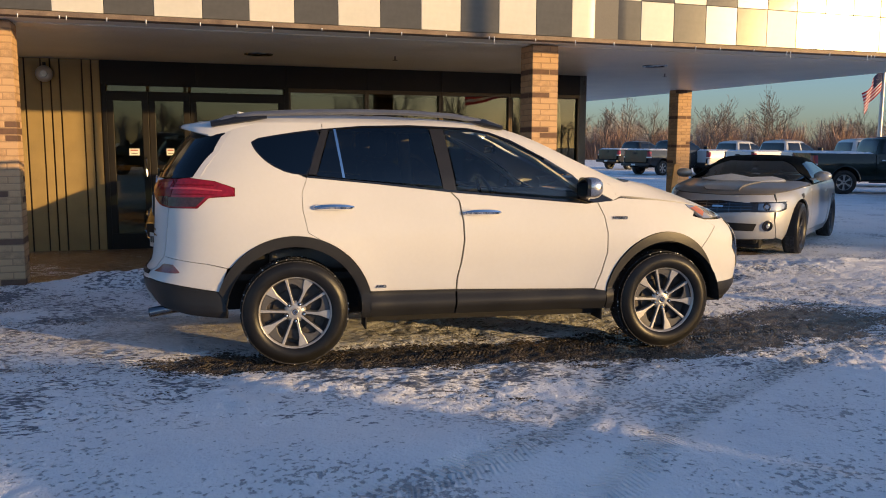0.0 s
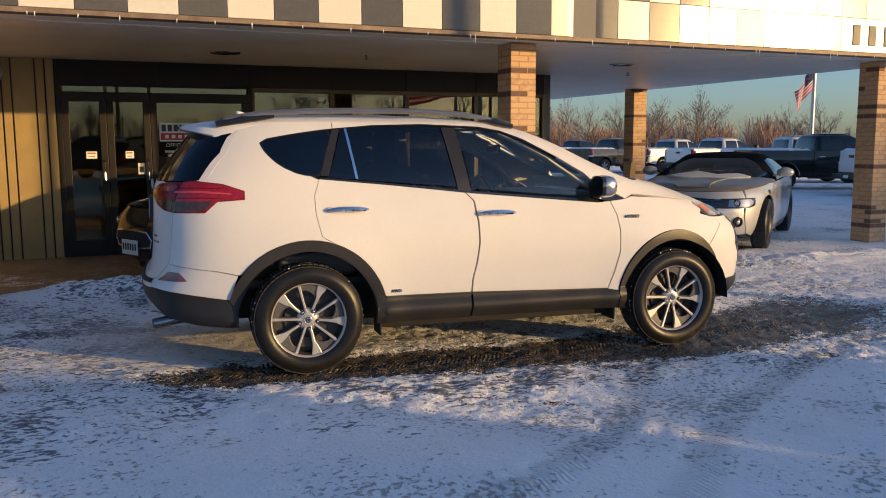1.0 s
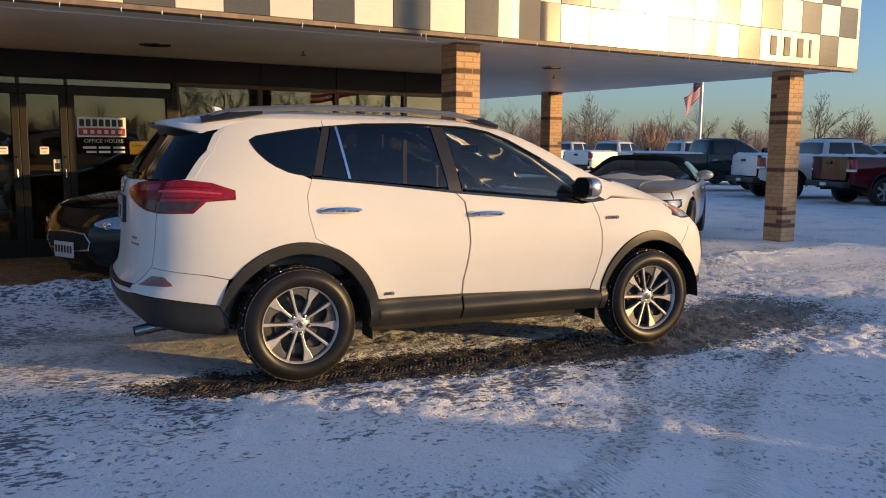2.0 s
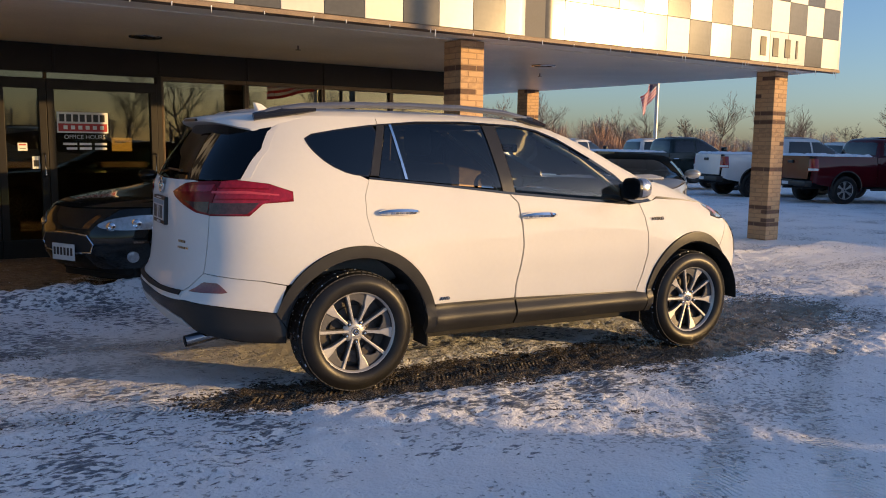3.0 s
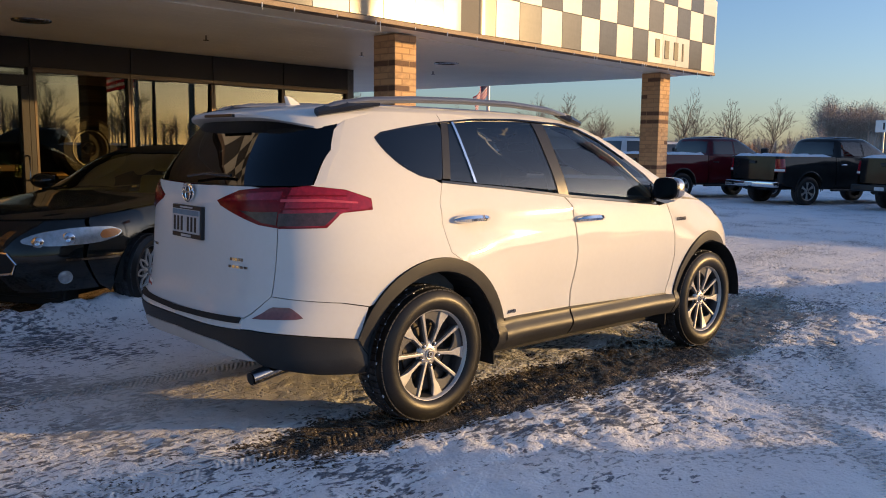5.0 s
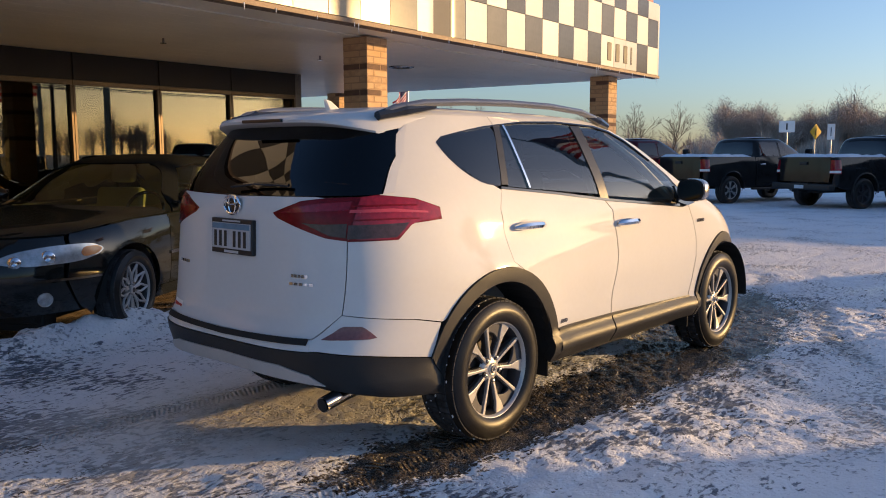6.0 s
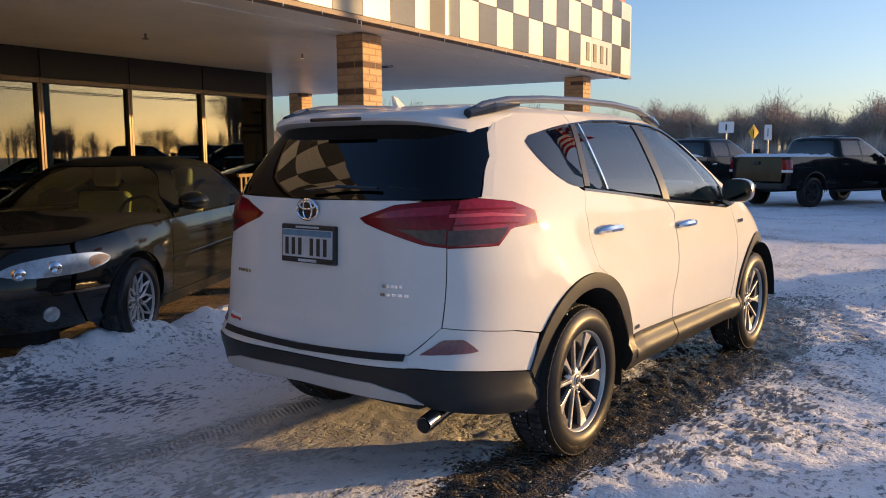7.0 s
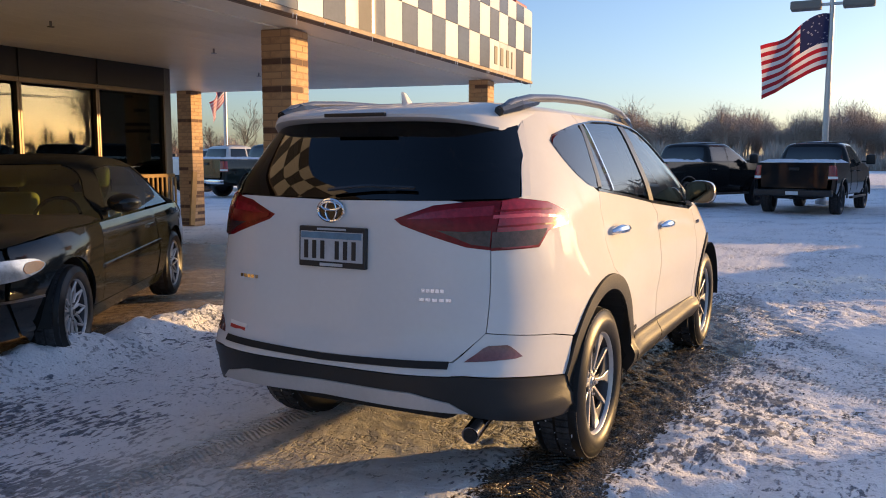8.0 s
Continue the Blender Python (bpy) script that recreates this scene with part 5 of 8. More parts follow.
    for left in (False, True):
        sg = -1 if left else 1
        panel("gate_pillar", k, [R(sg * y, z) for y, z in ((0.710, 1.234), (0.7295, 1.242), (0.6765, 1.40), (0.6295, 1.50), (0.602, 1.55), (0.613, 1.50), (0.661, 1.40))], WHITE_PAINT, g, lift=0.001, gap=0.0005, lip=0.006, step=0.04)
    panel("gate_handle_strip", k, [R(y, z) for y, z in ((0.54, 0.612), (0.0, 0.600), (-0.54, 0.612), (-0.54, 0.590), (0, 0.578), (0.54, 0.590))], UNDER, car, lift=0.012, gap=0, lip=0.02, step=0.05)
    # roof and spoiler
    bm = bmesh.new()
    rings = []
    for z in (1.592, 1.602, 1.612, 1.622, 1.632, 1.641, 1.648, 1.654, 1.658, 1.661):
        s0, s1 = k.xa(z) - k.wrap, k.xb(z) + k.wrap
        ring = [k.point(s0 + (s1 - s0) * j / 40, z, 0.002 if z < 1.607 else 0.0) for j in range(41)]
        ring += [Vector((p.x, -p.y, p.z)) for p in ring[-2:0:-1]]
        rings.append([bm.verts.new(p) for p in ring])
    for a, b in zip(rings, rings[1:]):
        for j in range(len(a)):
            bm.faces.new((a[j], a[(j + 1) % len(a)], b[(j + 1) % len(a)], b[j]))
    bm.faces.new(rings[-1])
    part("roof", bm, WHITE_PAINT, car, smooth=True, sharp=60)
    bm = bmesh.new()
    prof = []
    for j in range(33):
        y = -0.605 + 1.21 * j / 32
        e = abs(y) / 0.605
        drop = 0.050 * e ** 5.5
        back = 0.10 * e ** 4
        thin = 1 - 0.6 * e ** 6
        row = []
        for x, z in ((-0.34, 1.634 - drop * 0.95), (-0.46, 1.620 - drop), (-0.60, 1.602 - drop), (-0.722 + back, 1.580 - drop), (-0.738 + back, 1.580 - drop - 0.014 * thin), (-0.732 + back, 1.580 - drop - 0.026 * thin), (-0.66 + back * 0.7, 1.580 - drop - 0.042 * thin), (-0.55, 1.545 - drop * 0.7)):
            rest = k.point(k.s_rear(y, min(z, 1.60)), min(z, 1.60), -0.001)
            dip = 0.022 * e ** 4 if len(row) > 3 else 0.0
            row.append(bm.verts.new(Vector((x, y, z - dip)).lerp(Vector((rest.x, y, z - dip)), e ** 5)))
        prof.append(row)
    for a, b in zip(prof, prof[1:]):
        for j in range(7):
            bm.faces.new((a[j], a[j + 1], b[j + 1], b[j]))
    bm.faces.new(prof[0])
    bm.faces.new(prof[-1][::-1])
    part("rear_spoiler", bm, WHITE_PAINT, car, smooth=True, sharp=45)
    part("brake_lamp", box(-0.752, -0.735, -0.15, 0.15, 1.556, 1.572, 0.003), PILLAR_BLACK, car, "smoked high brake lamp")
    # wiper, aerial, badges, plate
    wipe = tube([k.point(k.s_rear(-0.02, 1.245), 1.245, -0.03), k.point(k.s_rear(0.15, 1.262), 1.262, -0.03), k.point(k.s_rear(0.36, 1.262), 1.262, -0.02)], 0.008, 6)
    part("rear_wiper", wipe, GLOSS_BLACK, car)
    fin = bmesh.new()
    base = [(-0.40, -0.0), (-0.37, 0.022), (-0.29, 0.014), (-0.25, 0.0), (-0.29, -0.014), (-0.37, -0.022)]
    lo = [fin.verts.new((x * 0.9 + 0.02, y * 0.95, 1.612)) for x, y in base]
    hi = [fin.verts.new((-0.335 + (x + 0.34) * 0.36, y * 0.3, 1.686 - 0.10 * max(0.0, x + 0.34))) for x, y in base]
    for j in range(6):
        fin.faces.new((lo[j], lo[(j + 1) % 6], hi[(j + 1) % 6], hi[j]))
    fin.faces.new(hi)
    part("shark_fin_aerial", fin, WHITE_PAINT, car)
    emb = new("emblem")
    emb.parent = car
    p = k.point(k.s_rear(0, 1.175), 1.175)
    emb.matrix_basis = Matrix.Translation((p.x - 0.014, 0, 1.175))
    ring = lambda rx, rz, r: tube([(0, rx * math.cos(a * math.tau / 28), rz * math.sin(a * math.tau / 28)) for a in range(28)], r, 6, closed=True)
    part("ring", ring(0.062, 0.044, 0.0055), CHROME, emb, smooth=True)
    bm = lathe([(0.001, 0.003), (0.048, 0.003)], 24, axis="x")
    bm.transform(Matrix.Diagonal((1, 1.2, 0.86, 1)))
    part("back", bm, GLOSS_BLACK, emb)
    part("inner_ring", ring(0.026, 0.042, 0.0045), CHROME, emb, smooth=True)
    bm = ring(0.046, 0.016, 0.0045)
    bm.transform(Matrix.Translation((0, 0, 0.018)))
    part("upper_ring", bm, CHROME, emb, smooth=True)
    # plate with plain bars
    pl = new("licence_plate")
    pl.parent = car
    p = k.point(k.s_rear(0, 1.03), 1.03)
    pl.matrix_basis = Matrix.Translation((p.x - 0.012, -0.015, 1.028)) @ Matrix.Rotation(radians(2), 4, "Y")
    pl["label"] = "pale blue plate with dark bars in a black frame"
    part("plate_frame", box(-0.012, 0.012, -0.16, 0.16, -0.082, 0.082, 0.004), SIGN_BLACK, pl)
    part("plate", box(-0.0165, -0.010, -0.150, 0.150, -0.058, 0.062, 0.002), PLATE_SHADED, pl)
    part("plate_band", box(-0.0172, -0.0160, -0.146, 0.146, 0.034, 0.059), PLATE_BAND, pl)
    for j, y in enumerate((0.120, 0.080, 0.040, -0.030, -0.070, -0.110)):
        part("plate_bar", box(-0.0185, -0.015, y - 0.010, y + 0.010, -0.048, 0.026, 0.001), SIGN_BLACK, pl)
    part("frame_bar", box(-0.0145, -0.011, -0.055, 0.055, -0.077, -0.065, 0.001), PLATE_SHADED, pl)
    part("frame_bar", box(-0.0145, -0.011, -0.07, 0.07, 0.068, 0.076, 0.001), PLATE_SHADED, pl)
    for y0, y1, z0, z1 in ((0.50, 0.38, 0.870, 0.884), (-0.41, -0.50, 0.872, 0.886), (-0.40, -0.53, 0.838, 0.850)):
        n = 5
        for j in range(n):
            a = y0 + (y1 - y0) * (j + 0.08) / n
            b = y0 + (y1 - y0) * (j + 0.85) / n
            panel("badge_bar", k, [R(-a, z0), R(-b, z0), R(-b, z1), R(-a, z1)], CHROME, car, lift=0.006, gap=0, lip=0.004, step=0.1)
    panel("sticker", k, [R(-0.56, 0.638), R(-0.44, 0.632), R(-0.44, 0.668), R(-0.56, 0.674)], SIGN_WHITE, car, "small red and white dealer sticker", lift=0.004, gap=0, lip=0.001, step=0.1)
    panel("sticker_bar", k, [R(-0.555, 0.641), R(-0.445, 0.635), R(-0.445, 0.651), R(-0.555, 0.657)], SIGN_RED, car, lift=0.006, gap=0, lip=0.001, step=0.1)
    for body, size, x, z, name in (("HYBRID", 0.034, 2.285, 0.958, "hybrid_badge"), ("AWD", 0.030, 0.565, 0.515, "drive_badge")):
        p = k.point(k.s_side(x, z), z)
        q = k.point(k.s_side(x + 0.05, z), z)
        yaw = math.atan2(q.y - p.y, q.x - p.x)
        text_part(name, body, size, DARK_CHROME, car, Matrix.Translation((p.x, p.y - 0.004, p.z)) @ Matrix.Rotation(yaw, 4, "Z") @ Matrix.Rotation(radians(90), 4, "X"), depth=0.0025)
    # front: bonnet, nose, windscreen
    across = lambda x, z: (2 * k.xb(z) + 2 * k.wrap - k.s_side(x, z), z, 1)
    panel("bonnet", k, [(2.27, 1.116), (2.45, 1.101), (2.62, 1.084)] + [F(y, z) for y, z in ((0.655, 1.052), (0.5, 1.0), (0, 0.985), (-0.5, 1.0), (-0.655, 1.052))] + [across(2.62, 1.084), across(2.45, 1.101), across(2.27, 1.116)] + [F(y, z) for y, z in ((-0.765, 1.20), (-0.4, 1.213), (0, 1.216), (0.4, 1.213), (0.765, 1.20))], WHITE_PAINT, car, gap=0.001, step=0.04)
    panel("front_bumper", k, [(3.146, 0.8735), (3.035, 0.9275)] + [F(y, z) for y, z in ((0.66, 0.922), (0.5, 0.915), (0, 0.975), (-0.5, 0.915), (-0.66, 0.922))] + [(2 * k.xb(0.87) + k.wrap * 2 - k.s_side(3.148, 0.87), 0.870, 1), (2 * k.xb(0.42) + k.wrap * 2 - k.s_side(3.10, 0.42), 0.42, 1), F(-0.4, 0.34), F(0, 0.33), F(0.4, 0.34), (3.10, 0.42)] + [(a, b) for a, b in arc(*arch_f, 0.478, 0.505, 10, 47.5, 8)], WHITE_PAINT, car, gap=0.001, step=0.06)
    panel("grille", k, [F(y, z) for y, z in ((0.45, 0.52), (0.6, 0.70), (0.5, 0.90), (-0.5, 0.90), (-0.6, 0.70), (-0.45, 0.52))], GLOSS_BLACK, car, lift=0.004, gap=0, step=0.08)
    panel("windscreen", k, [F(y, z) for y, z in ((0.66, 1.225), (0.4, 1.215), (0, 1.215), (-0.4, 1.215), (-0.66, 1.225), (-0.58, 1.40), (-0.49, 1.565), (0, 1.592), (0.49, 1.565), (0.58, 1.40))], CAR_GLASS, car, "clear windscreen", lift=-0.003, lip=0, step=0.06)
    # underside, cabin
    part("underbody", box(-0.35, 3.35, -0.57, 0.57, 0.27, 0.60, 0.05), UNDER, car)
    part("floor_pan", box(-0.40, 2.30, -0.74, 0.74, 0.56, 0.60), UNDER, car)
    # flanges added below the sills to trim the sunlight passing under the car
    for y in (-0.73, 0.73):
        part("sill_sun_block", box(0.47, 2.18, y - 0.02, y + 0.02, 0.252, 0.40, 0.006), UNDER, car)
    part("bulkhead", box(2.30, 3.25, -0.56, 0.56, 0.6, 0.98, 0.05), UNDER, car)
    part("exhaust_tip", tube([(-0.50, -0.60, 0.385), (-0.78, -0.62, 0.368), (-0.935, -0.635, 0.345)], 0.034, 16), DARK_CHROME, car, "polished exhaust tip", smooth=True)
    # the tip is closed; a black disc on it paints the shaded bore
    part("exhaust_bore_shade", lathe([(0.030, 0), (0.001, 0)], 16, axis="x"), UNDER, car).matrix_basis = Matrix.Translation((-0.9375, -0.635, 0.3445)) @ Matrix.Rotation(radians(-8), 4, "Y")
    part("silencer", box(-0.72, -0.34, -0.45, 0.35, 0.30, 0.42, 0.05), UNDER, car)
    part("boot_floor", box(-0.72, -0.2, -0.52, 0.52, 0.46, 0.58, 0.04), UNDER, car)
    part("dashboard", box(1.80, 2.30, -0.72, 0.72, 0.75, 1.10, 0.08, segs=3), SEAT_CLOTH, car, smooth=True, sharp=60)
    st = part("steering_wheel", tube([(0, 0.185 * math.cos(a * math.tau / 24), 0.185 * math.sin(a * math.tau / 24)) for a in range(24)], 0.016, 8, closed=True), GLOSS_BLACK, car, smooth=True)
    st.matrix_basis = Matrix.Translation((1.66, 0.36, 1.04)) @ Matrix.Rotation(radians(-25), 4, "Y")
    for x, y in ((1.05, -0.37), (1.05, 0.37), (0.10, -0.40), (0.10, 0.40)):
        seat(car, x, y, 0.60, SEAT_CLOTH)
    for y in (-1, 1):
        part("pillar_lining", tube([(2.06, y * 0.735, 1.12), (1.70, y * 0.665, 1.36), (1.36, y * 0.595, 1.53)], 0.04, 8, flat=0.5), TRIM_TAN, car, smooth=True)
        part("pillar_lining", tube([(1.045, y * 0.755, 1.10), (1.02, y * 0.690, 1.35), (0.98, y * 0.610, 1.55)], 0.05, 8, flat=0.4), TRIM_TAN, car, smooth=True)
    part("rear_view_mirror", box(1.55, 1.58, -0.12, 0.12, 1.40, 1.46, 0.012), GLOSS_BLACK, car)
    part("headliner", box(-0.35, 1.36, -0.56, 0.56, 1.560, 1.567), TRIM_TAN, car)
    return car


CHROME_DIRTY = surf("chrome_mirror_cap", (0.62, 0.60, 0.58), 0.2, 0.9, var=0.15, scale=14, bump=0.02)
SATIN_BLUE_GREY = surf("grey_anodised_bar", (0.24, 0.25, 0.27), 0.3, 0.7, var=0.1)
# plate face darkened in its colour for the shade behind the car
PLATE_SHADED = surf("shaded_blue_plate", (0.42, 0.45, 0.48), 0.4, var=0.15, scale=12)
PLATE_BAND = surf("blue_plate_band", (0.10, 0.21, 0.31), 0.4, var=0.25, scale=20)
PLATE_BLUE = surf("pale_blue_plate", (0.60, 0.65, 0.67), 0.45, var=0.1, scale=12)
suv((0, -0.04, 0))


# ---- other vehicles ----
def car_skin(wb, front, rear, half, h, belt, hood, deck, cowl, back):
    """A low car: bonnet and deck heights, where the windscreen and rear glass start, and the roof."""
    top = h
    w = [(0.18, half - 0.09), (0.35, half - 0.02), (0.55, half), (belt - 0.12, half - 0.015), (belt, half - 0.06), (belt + 0.1, half - 0.12), (top - 0.12, half - 0.27), (top - 0.05, half - 0.36), (top - 0.015, half - 0.55), (top, 0.02)]
    mid = (cowl + back) / 2 - 0.1
    xf = [(0.18, wb + front - 0.2), (0.35, wb + front - 0.03), (0.5, wb + front), (hood - 0.12, wb + front - 0.10), (hood - 0.02, wb + front * 0.62), (belt - 0.02, cowl + 0.28), (belt + 0.06, cowl), (top - 0.12, cowl - 0.62), (top - 0.04, cowl - 0.98), (top - 0.012, cowl - 1.3), (top, mid + 0.02)]
    xr = [(0.18, -rear + 0.2), (0.35, -rear + 0.04), (0.55, -rear), (deck - 0.12, -rear + 0.04), (deck - 0.02, -rear + 0.15), (belt + 0.05, back - 0.05), (top - 0.12, back + 0.42), (top - 0.04, back + 0.62), (top - 0.012, back + 0.85), (top, mid - 0.02)]
    xa = [(0.18, 0.25), (belt, 0.3), (top - 0.12, min(mid, back + 0.85)), (top, mid - 0.005)]
    xb = [(0.18, wb - 0.55), (hood, wb - 0.7), (belt + 0.06, cowl - 0.8), (top - 0.12, max(mid + 0.1, cowl - 1.2)), (top, mid + 0.005)]
    return Skin(w, xr, xf, xa, xb, 3.0, 2.8)


def coupe(name, label, m, k, wb, front, rear, belt, hood, deck, cowl, back, h, paint, top_paint, hood_paint, wheel_r, wheel_kind, face, style):
    car = thing(name, label, "car", m)
    R = lambda y, z: (k.s_rear(y, z), z, 1)
    F = lambda y, z: (k.s_front(y, z), z, 1)
    ar = wheel_r + 0.055
    d0, d1 = 0.62, wb - 0.62 if style == "muscle" else wb - 0.55
    halfw = k.w(0.55)
    for left in (False, True):
        mir = dict(mirror=left)
        rear_f = [(d0 + 0.1, belt - 0.03), (0.1, belt - 0.02), (back - 0.1, belt - 0.03), R(0.60, deck - 0.03), R(0.58, 0.58), R(0.60, 0.24), (-ar - 0.06, 0.22)] + arc(0, wheel_r, ar, ar, 200, -20, 20)[:-1] + [(ar + 0.02, 0.22), (d0, 0.2), (d0 - 0.04, 0.5)]
        panel("rear_wing", k, rear_f, paint, car, step=0.09, **mir)
        door = [(d0 + 0.105, belt - 0.03), (d0 + 0.005, 0.5), (d0 + 0.045, 0.30), (d1 - 0.005, 0.30), (d1 + 0.01, 0.55), (d1 - 0.02, belt - 0.05)]
        d = panel("door", k, door, paint, car, step=0.09, **mir)
        sill = [(d0 + 0.02, 0.295), (d1, 0.295), (wb - ar - 0.02, 0.295), (wb - ar - 0.02, 0.19), (ar + 0.02, 0.19), (ar + 0.02, 0.22), (d0, 0.22)]
        panel("sill", k, sill, paint, car, step=0.15, **mir)
        wing = [(d1 - 0.012, belt - 0.05), (d1 + 0.015, 0.55), (d1, 0.30)] + [(wb - ar - 0.02, 0.30)] + arc(wb, wheel_r, ar, ar, 190, -20, 20) + [(wb + ar + 0.05, 0.24), F(0.70, 0.26), F(0.70, 0.50), F(0.70, hood - 0.17), F(0.66, hood - 0.07), (cowl + 0.3, belt - 0.06)]
        panel("front_wing", k, wing, paint, car, step=0.09, **mir)
        a = [(back + 0.30, belt + 0.0), (cowl - 0.42, belt - 0.03), (cowl - 0.62, belt + 0.10), (cowl - 0.88, h - 0.13), (cowl - 1.2, h - 0.095), (back + 0.75, h - 0.115), (back + 0.5, belt + 0.16)]
        panel("side_window", k, a, OLIVE_GLASS if style == "soft" else PRIVACY, car, "side glass", lift=-0.004, lip=0, gap=0, step=0.09, **mir)
        roof_side = [(back + 0.31, belt - 0.015), (back + 0.51, belt + 0.16), (back + 0.76, h - 0.11), (cowl - 1.2, h - 0.09), (cowl - 0.87, h - 0.125), (cowl - 0.60, belt + 0.11), (cowl - 0.40, belt - 0.03), (cowl - 0.28, belt - 0.04), (cowl - 0.44, belt + 0.13), (cowl - 0.78, h - 0.09), (cowl - 1.12, h - 0.045), (back + 0.62, h - 0.06), (back + 0.28, belt + 0.18), (back + 0.02, belt - 0.015)]
        panel("roof_side", k, roof_side, top_paint, car, lift=0.002, gap=0, step=0.06, **mir)
        if style == "soft":
            panel("door_moulding", k, [(d0 - 0.05, 0.615), (d1 + 0.02, 0.575), (d1 + 0.02, 0.548), (d0 - 0.05, 0.588)], DARK_CHROME, d, "grey rubbing strip", lift=0.012, gap=0, lip=0.012, **mir)
            panel("head_lamp", k, [F(0.80, 0.69), F(0.76, 0.735), F(0.62, 0.735), F(0.45, 0.70), F(0.35, 0.65), F(0.38, 0.62), F(0.55, 0.60), F(0.74, 0.612), F(0.79, 0.65)], CLEAR_LENS, car, "clear headlamp with amber corner", lift=0.006, gap=0, lip=0.02, step=0.05, soft=2, **mir)
            for yy, zz, rr in ((0.62, 0.655, 0.045), (0.47, 0.632, 0.04)):
                p = k.point(k.s_front(yy, zz), zz)
                bm = lathe([(0.001, -0.004), (rr * 0.5, -0.012), (rr, -0.002), (rr * 1.12, 0.004)], 18, axis="x")
                bm.transform(Matrix.Translation((p.x + 0.006, -p.y if left else p.y, zz)) @ Matrix.Rotation(math.pi + (0.55 if left else -0.55), 4, "Z"))
                part("lamp_bowl", bm, CHROME, car, "bright lamp reflector bowl", smooth=True)
            panel("turn_lamp", k, [F(0.795, 0.69), F(0.775, 0.715), F(0.74, 0.712), F(0.735, 0.67), F(0.75, 0.64), F(0.785, 0.655)], AMBER_LENS, car, lift=0.010, gap=0, lip=0.006, step=0.05, soft=1, **mir)
            p, q = k.point(k.s_front(0.60, 0.36), 0.36), k.point(k.s_front(0.60, 0.36), 0.36, -0.05)
            out = (q - p).normalized()
            if left:
                p, out = Vector((p.x, -p.y, p.z)), Vector((out.x, -out.y, out.z))
            bm = lathe([(0.001, 0.012), (0.034, 0.010), (0.046, 0.003), (0.052, 0.006), (0.056, -0.02)], 22, axis="z")
            bm.transform(Matrix.Translation(p) @ out.to_track_quat("Z", "Y").to_matrix().to_4x4())
            part("fog_lamp", bm, CLEAR_LENS, car, "round fog lamp", smooth=True, sharp=50)
            panel("bumper_strip", k, [F(0.80, 0.50), F(0.62, 0.505), F(0.62, 0.488), F(0.80, 0.484)], DARK_CHROME, car, lift=0.008, gap=0, lip=0.01, **mir)
        else:
            panel("head_lamp", k, [F(0.80, 0.72), F(0.77, 0.755), F(0.42, 0.745), F(0.42, 0.615), F(0.74, 0.615), F(0.80, 0.65)], GLOSS_BLACK, car, "dark headlamp with a bright ring", lift=0.004, gap=0, lip=0.03, step=0.05, **mir)
            panel("lamp_lens", k, [F(0.775, 0.71), F(0.75, 0.735), F(0.50, 0.728), F(0.50, 0.640), F(0.73, 0.638), F(0.775, 0.665)], DARK_CHROME, car, "smoked lamp lens", lift=0.008, gap=0, lip=0.004, step=0.05, **mir)
            panel("lamp_brow", k, [F(0.79, 0.752), F(0.40, 0.742), F(0.40, 0.726), F(0.79, 0.738)], GLOSS_BLACK, car, lift=0.016, gap=0, lip=0.012, step=0.05, **mir)
            for nm, yy, zz, prof, stuff, lab in (("lamp_ring", 0.60, 0.685, [(0.030, 0.0), (0.044, 0.012), (0.052, 0.004), (0.054, -0.012)], DARK_CHROME, "bright ring in the headlamp"),
                                                 ("fog_lamp", 0.62, 0.43, [(0.001, 0.006), (0.030, 0.008), (0.036, 0.002), (0.046, 0.0), (0.058, 0.012), (0.070, 0.010), (0.076, -0.02)], GLOSS_BLACK, "round black fog lamp"),
                                                 ("fog_glass", 0.62, 0.43, [(0.001, 0.014), (0.022, 0.013), (0.030, 0.006)], CLEAR_LENS, "")):
                p, q = k.point(k.s_front(yy, zz), zz), k.point(k.s_front(yy, zz), zz, -0.05)
                out = (q - p).normalized()
                if left:
                    p, out = Vector((p.x, -p.y, p.z)), Vector((out.x, -out.y, out.z))
                bm = lathe(prof, 24, axis="z")
                bm.transform(Matrix.Translation(p + out * 0.008) @ out.to_track_quat("Z", "Y").to_matrix().to_4x4())
                part(nm, bm, stuff, car, lab, smooth=True, sharp=50)
            panel("stripe", k, [(wb + 0.02, hood - 0.09), (wb - 0.10, hood - 0.08), (wb - 0.12, 0.79), (wb - 0.04, 0.78)], ALLOY_DARK, car, "dark wing stripe", lift=0.003, gap=0, lip=0.001, step=0.05, **mir)
            panel("tail_lamp", k, [R(0.75, 0.80), R(0.45, 0.81), R(0.45, 0.70), R(0.75, 0.69)], RED_LENS, car, lift=0.006, gap=0, step=0.08, **mir)
        panel("door_handle", k, [(d0 + 0.16, belt - 0.15), (d0 + 0.36, belt - 0.155), (d0 + 0.36, belt - 0.185), (d0 + 0.16, belt - 0.18)], paint if style != "soft" else DARK_CHROME, d, lift=0.022, gap=0, lip=0.024, **mir)
        mi = new("door_mirror")
        mi.parent = car
        sg = 1 if left else -1
        mi.matrix_basis = Matrix.Translation((cowl - 0.42, sg * (halfw + 0.07), belt + 0.08))
        bm = bmesh.new()
        bmesh.ops.create_uvsphere(bm, u_segments=18, v_segments=10, radius=1.0)
        for v in bm.verts:
            v.co = Vector((max(-0.05, v.co.x * 0.10), v.co.y * 0.125, v.co.z * 0.075))
        part("mirror_housing", bm, paint, mi, smooth=True)
